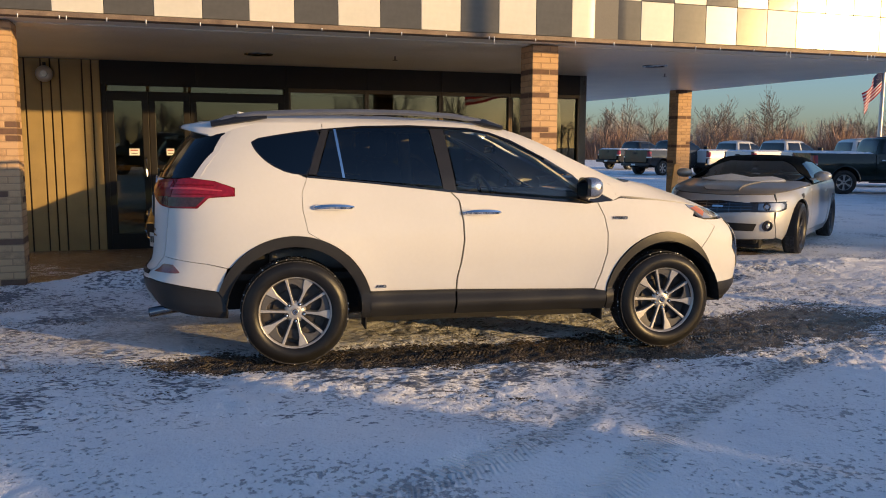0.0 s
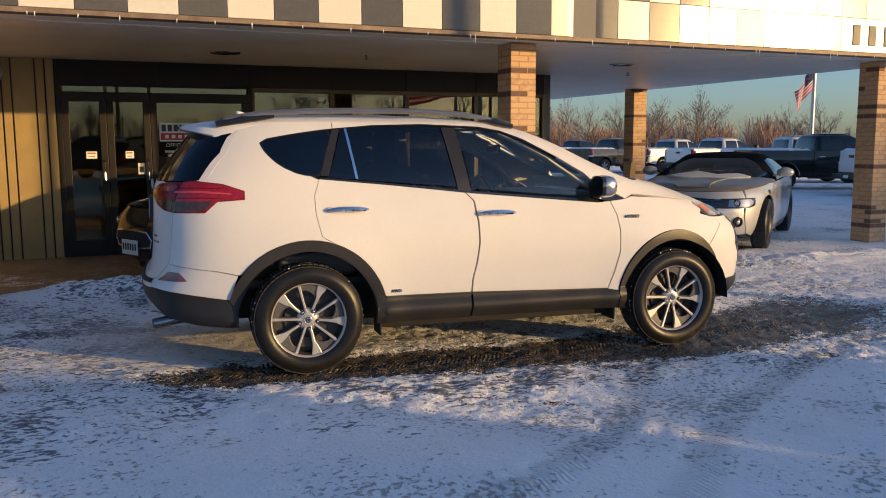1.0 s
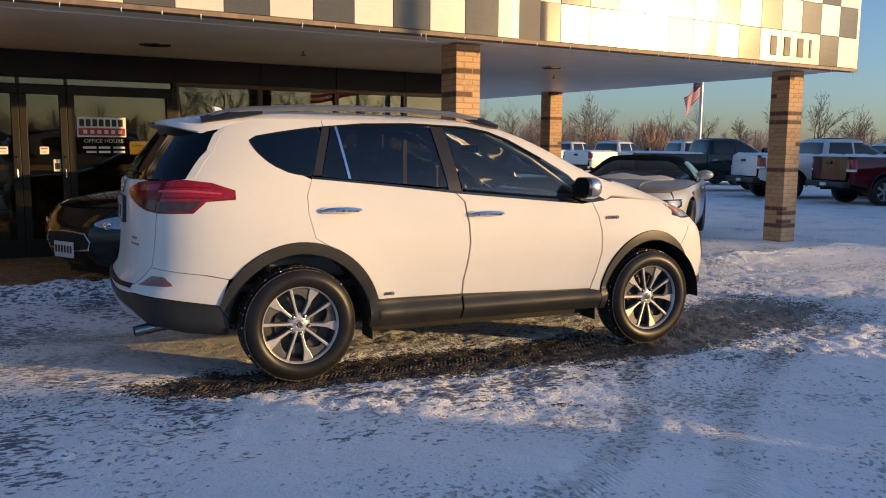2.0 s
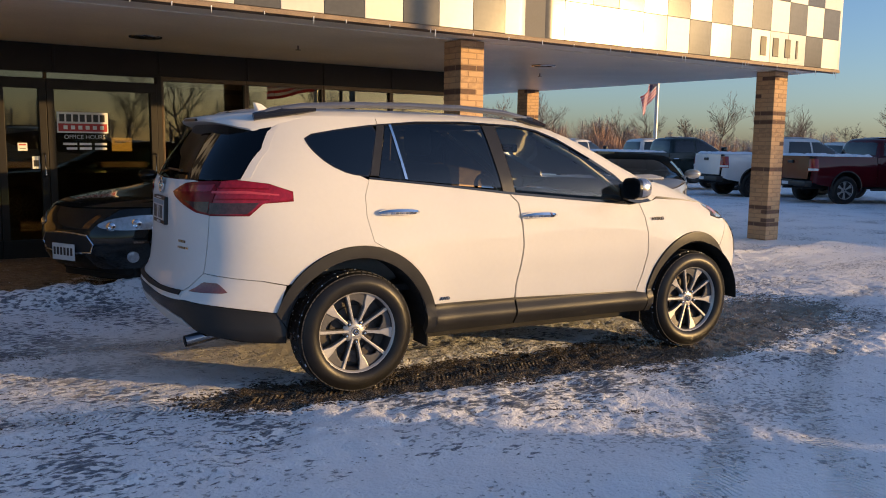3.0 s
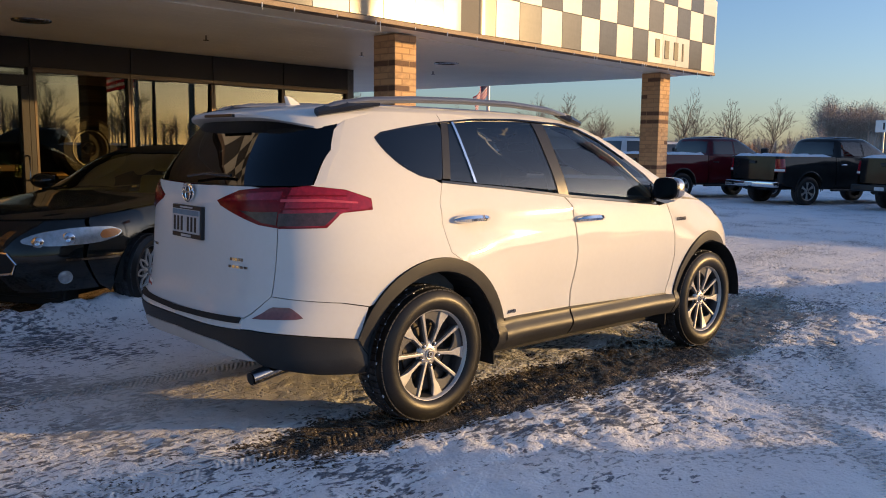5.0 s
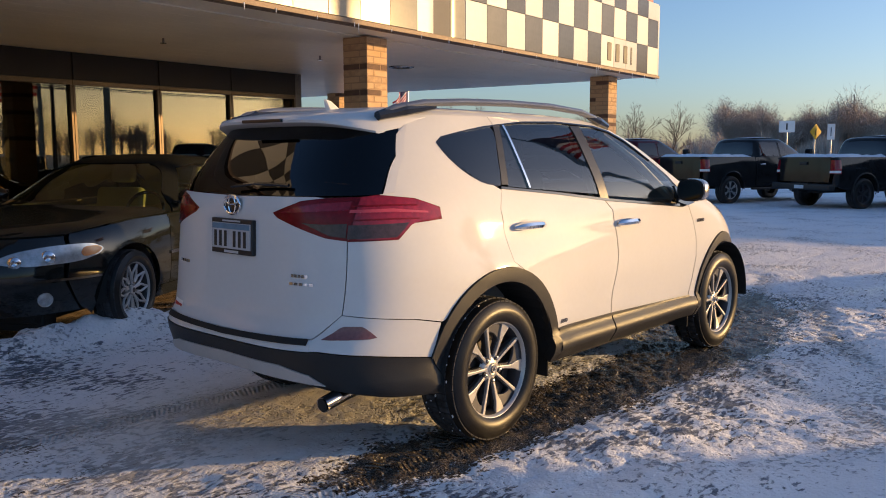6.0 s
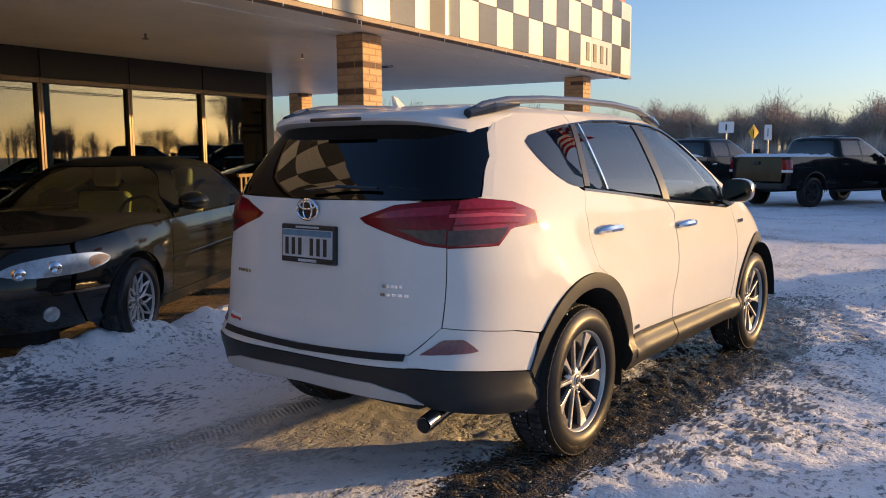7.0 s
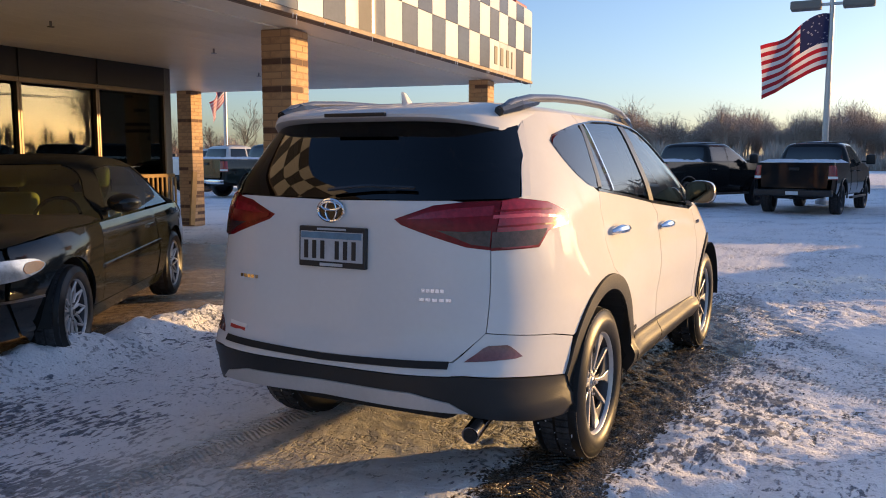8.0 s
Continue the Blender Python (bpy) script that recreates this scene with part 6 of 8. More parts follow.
        part("mirror_glass", box(-0.056, -0.051, -0.095, 0.095, -0.05, 0.05, 0.002), CHROME, mi)
        part("mirror_arm", tube([(0.02, -sg * 0.08, -0.03), (0.03, -sg * 0.17, -0.06)], 0.03, 8, flat=0.6), paint, mi)
        for x in (0.0, wb):
            bm = lathe([(ar + 0.004, -halfw + 0.05), (ar + 0.004, -0.52), (0.02, -0.50)], 32)
            bm.transform(Matrix.Translation((x, 0, wheel_r)))
            if left:
                bm.transform(Matrix.Diagonal((1, -1, 1, 1)))
            bmesh.ops.bisect_plane(bm, geom=bm.verts[:] + bm.edges[:] + bm.faces[:], plane_co=(0, 0, 0.28), plane_no=(0, 0, -1), clear_outer=True)
            part("wheel_well", bm, UNDER, car)
            wheel(car, (x, sg * (halfw - 0.12), wheel_r), wheel_r, 0.215, wheel_r * 0.70, wheel_kind, not left, "alloy wheel with a worn tyre", face=face)
        seat(car, cowl - 1.15, sg * 0.36, 0.32, LEATHER if style == "soft" else UNDER)
        if style == "soft":
            seat(car, cowl - 1.95, sg * 0.34, 0.36, LEATHER, headrest=False)
            panel("door_lining", k, [(d0 - 0.3, belt - 0.04), (d1 - 0.05, belt - 0.06), (d1 - 0.05, 0.4), (d0 - 0.3, 0.4)], LEATHER, car, lift=-0.07, gap=0, lip=0, step=0.15, **mir)
    full = [F(y, z) for y, z in ((0.69, 0.25), (0.69, 0.5), (0.69, hood - 0.17), (0.65, hood - 0.085), (0, hood - 0.10), (-0.65, hood - 0.085), (-0.69, hood - 0.17), (-0.69, 0.5), (-0.69, 0.25), (0, 0.22))]
    panel("front_bumper", k, full, paint, car, gap=0.001, step=0.08)
    across = lambda x, z: (2 * k.xb(z) + 2 * k.wrap - k.s_side(x, z), z, 1)
    panel("bonnet", k, [F(y, z) for y, z in ((0.645, hood - 0.075), (0, hood - 0.09), (-0.645, hood - 0.075))] + [across(cowl + 0.3, belt - 0.052), across(cowl - 0.26, belt - 0.038)] + [F(y, z) for y, z in ((-0.74, belt + 0.012), (0, belt + 0.035), (0.74, belt + 0.012))] + [(cowl - 0.26, belt - 0.038), (cowl + 0.3, belt - 0.052)], hood_paint, car, gap=0.001, step=0.05)
    panel("windscreen", k, [F(y, z) for y, z in ((0.72, belt + 0.02), (0, belt + 0.03), (-0.72, belt + 0.02), (-0.62, h - 0.12), (-0.5, h - 0.075), (0, h - 0.06), (0.5, h - 0.075), (0.62, h - 0.12))], OLIVE_GLASS if style == "soft" else PRIVACY, car, "windscreen", lift=-0.002, lip=0, step=0.06)
    panel("rear_window", k, [R(y, z) for y, z in ((0.60, belt + 0.06), (0, belt + 0.05), (-0.60, belt + 0.06), (-0.5, h - 0.10), (0, h - 0.07), (0.5, h - 0.10))], PRIVACY, car, lift=-0.002, lip=0.01, step=0.08)
    panel("boot_lid", k, [R(y, z) for y, z in ((0.60, deck - 0.02), (0.55, 0.58), (0, 0.56), (-0.55, 0.58), (-0.60, deck - 0.02), (-0.66, belt), (0, belt + 0.03), (0.66, belt))], paint, car, gap=0.001, step=0.07)
    panel("rear_bumper", k, [R(y, z) for y, z in ((0.59, 0.57), (0, 0.55), (-0.59, 0.57), (-0.60, 0.24), (0, 0.22), (0.60, 0.24))], paint, car, gap=0.001, step=0.08)
    bm = bmesh.new()
    rings = []
    for t in (0.09, 0.07, 0.055, 0.04, 0.03, 0.02, 0.012, 0.006, 0.002):
        z = h - t
        s0, s1 = k.xa(z) - k.wrap, k.xb(z) + k.wrap
        ring = [k.point(s0 + (s1 - s0) * j / 30, z) for j in range(31)]
        ring += [Vector((p.x, -p.y, p.z)) for p in ring[-2:0:-1]]
        rings.append([bm.verts.new(p) for p in ring])
    for a, b in zip(rings, rings[1:]):
        for j in range(len(a)):
            bm.faces.new((a[j], a[(j + 1) % len(a)], b[(j + 1) % len(a)], b[j]))
    bm.faces.new(rings[-1])
    part("soft_top" if style == "soft" else "roof", bm, top_paint, car, smooth=True, sharp=60)
    if style == "soft":
        panel("grille", k, [F(y, z) for y, z in ((0.30, 0.40), (0.34, 0.47), (0.28, 0.55), (0, 0.565), (-0.28, 0.55), (-0.34, 0.47), (-0.30, 0.40), (0, 0.38))], UNDER, car, lift=0.004, gap=0, lip=0.01, step=0.05)
        rim = [k.point(*p[:2], -0.008) for p in [F(y, z) for y, z in ((0.30, 0.40), (0.34, 0.47), (0.28, 0.55), (0.14, 0.562), (0, 0.565), (-0.14, 0.562), (-0.28, 0.55), (-0.34, 0.47), (-0.30, 0.40), (-0.15, 0.385), (0, 0.38), (0.15, 0.385))]]
        part("grille_ring", tube(rim, 0.009, 6, closed=True), CHROME, car, smooth=True)
        pz = 0.43
    else:
        panel("grille", k, [F(y, z) for y, z in ((0.43, 0.62), (0.46, 0.73), (0, 0.76), (-0.46, 0.73), (-0.43, 0.62), (0, 0.59))], GLOSS_BLACK, car, lift=0.005, gap=0, lip=0.02, step=0.05)
        for z in (0.645, 0.68, 0.715):
            panel("grille_bar", k, [F(y, zz) for y, zz in ((0.43, z), (0, z - 0.012), (-0.43, z), (-0.43, z + 0.008), (0, z - 0.004), (0.43, z + 0.008))], DARK_CHROME, car, lift=0.012, gap=0, lip=0.006, step=0.1)
        for y in (0.3, 0.15, 0, -0.15, -0.3):
            panel("grille_bar", k, [F(y + 0.004, 0.60), F(y + 0.004, 0.745), F(y - 0.004, 0.745), F(y - 0.004, 0.60)], DARK_CHROME, car, lift=0.012, gap=0, lip=0.006, step=0.1)
        panel("grille_badge", k, [F(y, z) for y, z in ((0.07, 0.665), (0.07, 0.69), (-0.07, 0.69), (-0.07, 0.665))], CHROME, car, lift=0.02, gap=0, lip=0.01, step=0.1)
        panel("lower_grille", k, [F(y, z) for y, z in ((0.46, 0.36), (0.50, 0.46), (0, 0.47), (-0.50, 0.46), (-0.46, 0.36))], UNDER, car, lift=0.004, gap=0, lip=0.01, step=0.07)
        panel("bonnet_hump", k, [F(y, z) for y, z in ((0.22, hood - 0.05), (0, hood - 0.052), (-0.22, hood - 0.05), (-0.30, belt - 0.025), (0, belt - 0.015), (0.30, belt - 0.025))], hood_paint, car, lift=0.022, gap=0, lip=0.024, step=0.06)
        panel("snow_on_cowl", k, [F(y, z) for y, z in ((0.60, belt + 0.005), (0.2, belt - 0.02), (-0.3, belt - 0.01), (-0.60, belt + 0.005), (-0.4, belt + 0.05), (-0.1, belt + 0.035), (0.2, belt + 0.075), (0.45, belt + 0.04))], SNOW_CAP, car, "strip of snow below the windscreen", lift=0.02, gap=0, lip=0.022, step=0.04)
        pz = 0.52
    p = k.point(k.s_front(0, pz), pz)
    if style == "soft":
        plate = new("licence_plate")
        plate.parent = car
        plate.matrix_basis = Matrix.Translation((p.x + 0.02, 0, pz - 0.04))
        part("plate", box(-0.006, 0.006, -0.15, 0.15, -0.075, 0.075, 0.003), PLATE_BLUE, plate)
        for j in range(6):
            y = -0.115 + j * 0.046
            part("plate_bar", box(0.006, 0.009, y - 0.014, y + 0.014, -0.03, 0.04, 0.001), SIGN_BLACK, plate)
        part("wiper", tube([(cowl + 0.0, -0.45, belt + 0.035), (cowl - 0.05, -0.1, belt + 0.06), (cowl - 0.05, 0.1, belt + 0.06)], 0.01, 6), GLOSS_BLACK, car)
    part("underbody", box(-rear + 0.25, wb + front - 0.3, -0.48, 0.48, 0.16, 0.45, 0.05), UNDER, car)
    part("air_dam", box(wb + front - 0.52, wb + front - 0.36, -0.50, 0.50, 0.10, 0.25, 0.02), UNDER, car)
    part("floor_pan", box(-0.3, wb - 0.5, -halfw + 0.12, halfw - 0.12, 0.22, 0.32), UNDER, car)
    part("dashboard", box(cowl - 0.55, cowl - 0.1, -0.62, 0.62, 0.6, belt - 0.04, 0.06), LEATHER if style == "soft" else SEAT_CLOTH, car)
    part("engine_bay", box(cowl - 0.1, wb + front - 0.35, -0.48, 0.48, 0.4, hood - 0.16, 0.05), UNDER, car)
    st = part("steering_wheel", tube([(0, 0.18 * math.cos(a * math.tau / 20), 0.18 * math.sin(a * math.tau / 20)) for a in range(20)], 0.015, 6, closed=True), GLOSS_BLACK, car)
    st.matrix_basis = Matrix.Translation((cowl - 0.68, 0.36, belt - 0.06)) @ Matrix.Rotation(radians(-25), 4, "Y")
    return car


LEATHER = surf("tan_leather", (0.50, 0.43, 0.27), 0.6, var=0.15, scale=5, fine=90, bump=0.1)
BLACK_PAINT = surf("black_car_paint", (0.011, 0.0125, 0.012), 0.07, var=0.2, scale=3, bump=0.0, spec=0.5)
SOFT_TOP = surf("black_canvas_top", (0.008, 0.009, 0.0085), 0.85, var=0.25, scale=8, fine=200, bump=0.3, spec=0.1)
SILVER_PAINT = surf("silver_car_paint", (0.54, 0.54, 0.53), 0.3, 0.35, var=0.06, scale=4, fine=160, bump=0.0, coat=0.8)
GREY_HOOD = surf("dusty_grey_bonnet", (0.25, 0.235, 0.22), 0.4, 0.3, var=0.2, scale=6, bump=0.05, coat=0.3)


def facing(front_left, wb, half, rear_left, z=0.0):
    """Where a car stands, from the places of its two left-hand hubs."""
    d = Vector((front_left[0] - rear_left[0], front_left[1] - rear_left[1], 0)).normalized()
    right = Vector((d.y, -d.x, 0))
    mid = (Vector((*front_left, 0)) + Vector((*rear_left, 0))) / 2
    o = mid - d * wb / 2 + right * half
    return pose(o.x, o.y, z, 0, 0, math.degrees(math.atan2(d.y, d.x)))


conv_skin = car_skin(2.69, 1.0, 1.16, 0.885, 1.385, 0.93, 0.88, 0.92, 2.30, -0.25)
convertible = coupe("convertible", "black convertible with a canvas top, nose out under the canopy", facing((0.00, 2.80), 2.69, 0.765, (2.33, 4.24), 0.03), conv_skin,
                    2.69, 1.0, 1.16, 0.93, 0.88, 0.92, 2.30, -0.25, 1.385, BLACK_PAINT, SOFT_TOP, BLACK_PAINT, 0.318, "mesh", ALLOY, "soft")
muscle_skin = car_skin(2.852, 0.95, 1.03, 0.955, 1.37, 0.99, 0.93, 1.0, 2.32, -0.15)
muscle_car = coupe("muscle_car", "silver muscle car with a dusty grey bonnet on snow", facing((7.20, 3.82), 2.852, 0.835, (9.22, 5.78)), muscle_skin,
                   2.852, 0.95, 1.03, 0.99, 0.93, 1.0, 2.32, -0.15, 1.37, SILVER_PAINT, SOFT_TOP, GREY_HOOD, 0.36, "plain", ALLOY_DARK, "muscle")


def pickup(label, m, paint, bumper, wheel_face, group="parked pickups", snow=True, shell=None):
    """A crew-cab pickup; x runs forward from the rear axle."""
    car = thing("pickup_truck", label, "pickup", m, group)
    wb, front, rear, half, wr, rail, floor = 3.66, 0.92, 1.12, 0.99, 0.40, 1.34, 0.50
    low = Skin([(0.4, half - 0.05), (0.7, half - 0.005), (0.95, half), (1.2, half - 0.03), (1.36, half - 0.06)],
               [(0.4, -rear + 0.1), (0.6, -rear), (1.36, -rear + 0.02)],
               [(0.4, wb + front - 0.12), (0.7, wb + front), (1.05, wb + front - 0.04), (1.18, wb + front - 0.25), (1.36, wb + 0.2)],
               [(0.4, -0.85), (1.36, -0.85)], [(0.4, wb + 0.25), (1.1, wb + 0.2), (1.36, wb - 0.4)], 5.0, 3.2)
    cab = Skin([(1.2, half - 0.03), (1.34, half - 0.07), (1.55, half - 0.14), (1.78, half - 0.24), (1.86, half - 0.33), (1.90, half - 0.6), (1.92, 0.02)],
               [(1.2, 0.98), (1.34, 1.0), (1.78, 1.10), (1.86, 1.18), (1.90, 1.45), (1.92, 2.0)],
               [(1.2, 3.62), (1.32, 3.42), (1.55, 3.02), (1.78, 2.62), (1.86, 2.45), (1.90, 2.25), (1.92, 2.1)],
               [(1.2, 1.3), (1.78, 1.4), (1.92, 2.04)], [(1.2, 2.9), (1.55, 2.5), (1.78, 2.1), (1.92, 2.06)], 4.0, 3.0)
    R = lambda y, z, q=low: (q.s_rear(y, z), z, 1)
    F = lambda y, z, q=low: (q.s_front(y, z), z, 1)
    ar = wr + 0.075
    for left in (False, True):
        mir = dict(mirror=left)
        sg = 1 if left else -1
        bed = [(0.955, rail), (-0.8, rail), R(0.88, rail), R(0.86, 0.62), (-0.9, floor + 0.06), (-ar - 0.02, floor)] + arc(0, wr + 0.06, ar, ar, 190, -10, 16) + [(ar + 0.03, floor), (0.955, floor)]
        panel("bed_side", low, bed, paint, car, step=0.16, **mir)
        cab_side = [(0.975, rail - 0.01), (0.975, floor), (wb - ar - 0.03, floor)] + arc(wb, wr + 0.06, ar, ar, 190, -10, 16) + [(wb + ar + 0.02, floor), F(0.8, 0.52), F(0.8, 1.05), (wb + 0.3, 1.18), (3.5, rail - 0.04), (3.3, rail - 0.01)]
        panel("cab_side", low, cab_side, paint, car, step=0.16, **mir)
        for x0, x1 in ((1.06, 1.98), (2.02, 3.02)):
            d = panel("door", low, [(x0, rail - 0.03), (x0, 0.60), (x1, 0.60), (x1, rail - 0.03)], paint, car, lift=0.005, gap=0.004, lip=0.012, step=0.2, **mir)
            part("door_handle", tube([(x0 + 0.07, sg * (half + 0.005), 1.13), (x0 + 0.10, sg * (half + 0.03), 1.135), (x0 + 0.24, sg * (half + 0.03), 1.135), (x0 + 0.27, sg * (half + 0.005), 1.13)], 0.015, 6), bumper, d, "bright door handle")
        panel("side_window", cab, [(1.18, 1.37), (2.0, 1.37), (2.0, 1.77), (1.28, 1.77)], PRIVACY, car, lift=0.004, gap=0.004, lip=0.008, step=0.12, **mir)
        panel("side_window", cab, [(2.06, 1.37), (3.06, 1.37), (2.92, 1.48), (2.52, 1.77), (2.06, 1.77)], PRIVACY, car, lift=0.004, gap=0.004, lip=0.008, step=0.12, **mir)
        panel("tail_lamp", low, [(-rear + 0.22, 1.27), R(0.80, 1.27), R(0.80, 0.92), (-rear + 0.22, 0.92)], RED_LENS, car, "upright red tail lamp", lift=0.008, gap=0, lip=0.02, step=0.06, **mir)
        panel("tail_lamp_base", low, [(-rear + 0.20, 1.00), R(0.80, 1.00), R(0.80, 0.94), (-rear + 0.20, 0.94)], SIGN_WHITE, car, lift=0.011, gap=0, lip=0.006, step=0.06, **mir)
        panel("head_lamp", low, [(wb + 0.62, 1.08), F(0.62, 1.06), F(0.62, 0.84), (wb + 0.62, 0.86)], CLEAR_LENS, car, lift=0.006, gap=0, step=0.08, **mir)
        part("arch_lip", tube([(a, sg * (half + 0.008), z) for a, z in arc(0, wr + 0.06, ar, ar, 185, -5, 18)], 0.02, 6), CLADDING if bumper is not CHROME else paint, car)
        part("arch_lip", tube([(a, sg * (half + 0.008), z) for a, z in arc(wb, wr + 0.06, ar, ar, 185, -5, 18)], 0.02, 6), CLADDING if bumper is not CHROME else paint, car)
        part("running_board", box(0.75, 2.95, min(sg * half, sg * (half + 0.1)), max(sg * half, sg * (half + 0.1)), 0.40, 0.46, 0.02), CLADDING, car)
        mi = new("door_mirror")
        mi.parent = car
        mi.matrix_basis = Matrix.Translation((3.02, sg * (half + 0.16), 1.42))
        part("mirror_housing", box(-0.07, 0.07, -0.12, 0.12, -0.12, 0.16, 0.04, segs=3), paint if bumper is CHROME else CLADDING, mi, smooth=True, sharp=60)
        part("mirror_arm", box(-0.02, 0.03, min(-sg * 0.24, 0), max(-sg * 0.24, 0), -0.07, -0.02, 0.01), CLADDING, mi)
        for x in (0.0, wb):
            bm = lathe([(ar, -half + 0.03), (ar, -0.5), (0.02, -0.5)], 28)
            bm.transform(Matrix.Translation((x, 0, wr + 0.06)))
            if left:
                bm.transform(Matrix.Diagonal((1, -1, 1, 1)))
            bmesh.ops.bisect_plane(bm, geom=bm.verts[:] + bm.edges[:] + bm.faces[:], plane_co=(0, 0, 0.5), plane_no=(0, 0, -1), clear_outer=True)
            part("wheel_well", bm, UNDER, car)
            wheel(car, (x, sg * (half - 0.15), wr), wr, 0.26, 0.255, "plain", not left, face=wheel_face, spokes=6)
    panel("tailgate", low, [R(y, z) for y, z in ((0.79, rail), (0.79, 0.70), (-0.79, 0.70), (-0.79, rail))], paint, car, lift=0.004, gap=0.003, step=0.2)
    part("gate_handle", box(-rear - 0.03, -rear + 0.02, -0.12, 0.12, 1.14, 1.22, 0.012), CLADDING, car)
    bm = box(-rear - 0.14, -rear + 0.1, -0.93, 0.93, 0.50, 0.66, 0.03, segs=3)
    part("rear_bumper", bm, bumper, car, "step bumper dusted with snow", smooth=True, sharp=50)
    part("bumper_step", box(-rear - 0.15, -rear + 0.05, -0.3, 0.3, 0.64, 0.675, 0.01), CLADDING, car)
    part("plate_bar", box(-rear - 0.15, -rear - 0.13, -0.15, 0.15, 0.53, 0.62, 0.004), PLATE_BLUE, car)
    panel("front_panel", low, [F(y, z) for y, z in ((0.80, 0.50), (0.80, 1.06), (0, 1.08), (-0.80, 1.06), (-0.80, 0.50))], paint, car, gap=0.002, step=0.2)
    panel("grille", low, [F(y, z) for y, z in ((0.55, 0.72), (0.58, 1.03), (-0.58, 1.03), (-0.55, 0.72))], GLOSS_BLACK, car, lift=0.01, gap=0, step=0.2)
    part("front_bumper", box(wb + front - 0.12, wb + front + 0.06, -0.95, 0.95, 0.44, 0.66, 0.04, segs=3), bumper, car, smooth=True, sharp=50)
    panel("bonnet", low, [F(y, z) for y, z in ((0.79, 1.085), (0, 1.09), (-0.79, 1.085), (-0.85, rail - 0.02), (0, rail), (0.85, rail - 0.02))], paint, car, gap=0.002, step=0.12)
    ring_z = (1.30, 1.36, 1.45, 1.55, 1.66, 1.78, 1.82, 1.855, 1.875, 1.89, 1.90, 1.91, 1.916)
    bm = bmesh.new()
    rings = []
    for z in ring_z:
        s0, s1 = cab.xa(z) - cab.wrap, cab.xb(z) + cab.wrap
        ring = [cab.point(s0 + (s1 - s0) * j / 26, z) for j in range(27)]
        ring += [Vector((p.x, -p.y, p.z)) for p in ring[-2:0:-1]]
        rings.append([bm.verts.new(p) for p in ring])
    for a, b in zip(rings, rings[1:]):
        for j in range(len(a)):
            bm.faces.new((a[j], a[(j + 1) % len(a)], b[(j + 1) % len(a)], b[j]))
    bm.faces.new(rings[-1])
    part("cab_top", bm, paint, car, smooth=True, sharp=50)
    panel("rear_window", cab, [R(y, z, cab) for y, z in ((0.74, 1.40), (0, 1.40), (-0.74, 1.40), (-0.66, 1.76), (0, 1.77), (0.66, 1.76))], PRIVACY, car, lift=0.004, lip=0.008, gap=0.003, step=0.12)
    panel("windscreen", cab, [F(y, z, cab) for y, z in ((0.78, 1.36), (0, 1.35), (-0.78, 1.36), (-0.66, 1.76), (0, 1.79), (0.66, 1.76))], PRIVACY, car, lift=0.004, lip=0.008, gap=0.003, step=0.12)
    if snow:
        bm = bmesh.new()
        rng = random.Random(int(m.translation.x * 10 + m.translation.y * 7))
        grid = [[bm.verts.new((-rear + 0.06 + i * (rear + 0.9) / 14, -half + 0.05 + j * (2 * half - 0.10) / 10, rail + 0.004 + (0.05 + rng.uniform(-0.02, 0.04)) * (0 < i < 14 and 0 < j < 10))) for j in range(11)] for i in range(15)]
        for i in range(14):
            for j in range(10):
                bm.faces.new((grid[i][j], grid[i + 1][j], grid[i + 1][j + 1], grid[i][j + 1]))
        part("bed_snow", bm, SNOW_CAP, car, "snow lying over the bed cover", smooth=True)
        bm = bmesh.new()
        grid = [[bm.verts.new((1.35 + i * 1.05 / 8, -0.55 + j * 1.1 / 8, 1.90 + 0.026 * math.sin(math.pi * i / 8) * math.sin(math.pi * j / 8) + rng.uniform(0, 0.008))) for j in range(9)] for i in range(9)]
        for i in range(8):
            for j in range(8):
                bm.faces.new((grid[i][j], grid[i + 1][j], grid[i + 1][j + 1], grid[i][j + 1]))
        part("roof_snow", bm, SNOW_CAP, car, smooth=True)
    part("underbody", box(-rear + 0.1, wb + front - 0.2, -0.48, 0.48, 0.42, 0.75, 0.03), UNDER, car)
    part("bed_floor", box(-rear + 0.05, 0.95, -half + 0.07, half - 0.07, rail - 0.06, rail - 0.03), UNDER, car)
    part("tow_hitch", box(-rear - 0.2, -rear + 0.1, -0.04, 0.04, 0.42, 0.49, 0.01), UNDER, car)
    return car


RED_PAINT = surf("dark_red_truck_paint", (0.075, 0.006, 0.010), 0.08, var=0.1, scale=3, bump=0.0, spec=0.4)
TRUCK_BLACK = surf("black_truck_paint", (0.014, 0.015, 0.016), 0.07, var=0.25, scale=4, bump=0.0, spec=0.3)
TRUCK_GREY = surf("dark_grey_truck_paint", (0.03, 0.032, 0.036), 0.08, 0.0, var=0.15, scale=4, bump=0.0, spec=0.5)
GREEN_BLACK = surf("blackish_green_truck_paint", (0.012, 0.019, 0.017), 0.07, var=0.2, scale=3, bump=0.0, spec=0.5)
TRUCK_WHITE = surf("white_truck_paint", (0.66, 0.66, 0.65), 0.3, var=0.06, scale=3, bump=0.0, coat=0.7)


def rear_right(x, y, heading):
    """A pickup placed by the foot of its right rear wheel."""
    a = radians(heading)
    return pose(x - math.sin(a) * 0.84, y + math.cos(a) * 0.84, 0, 0, 0, heading)


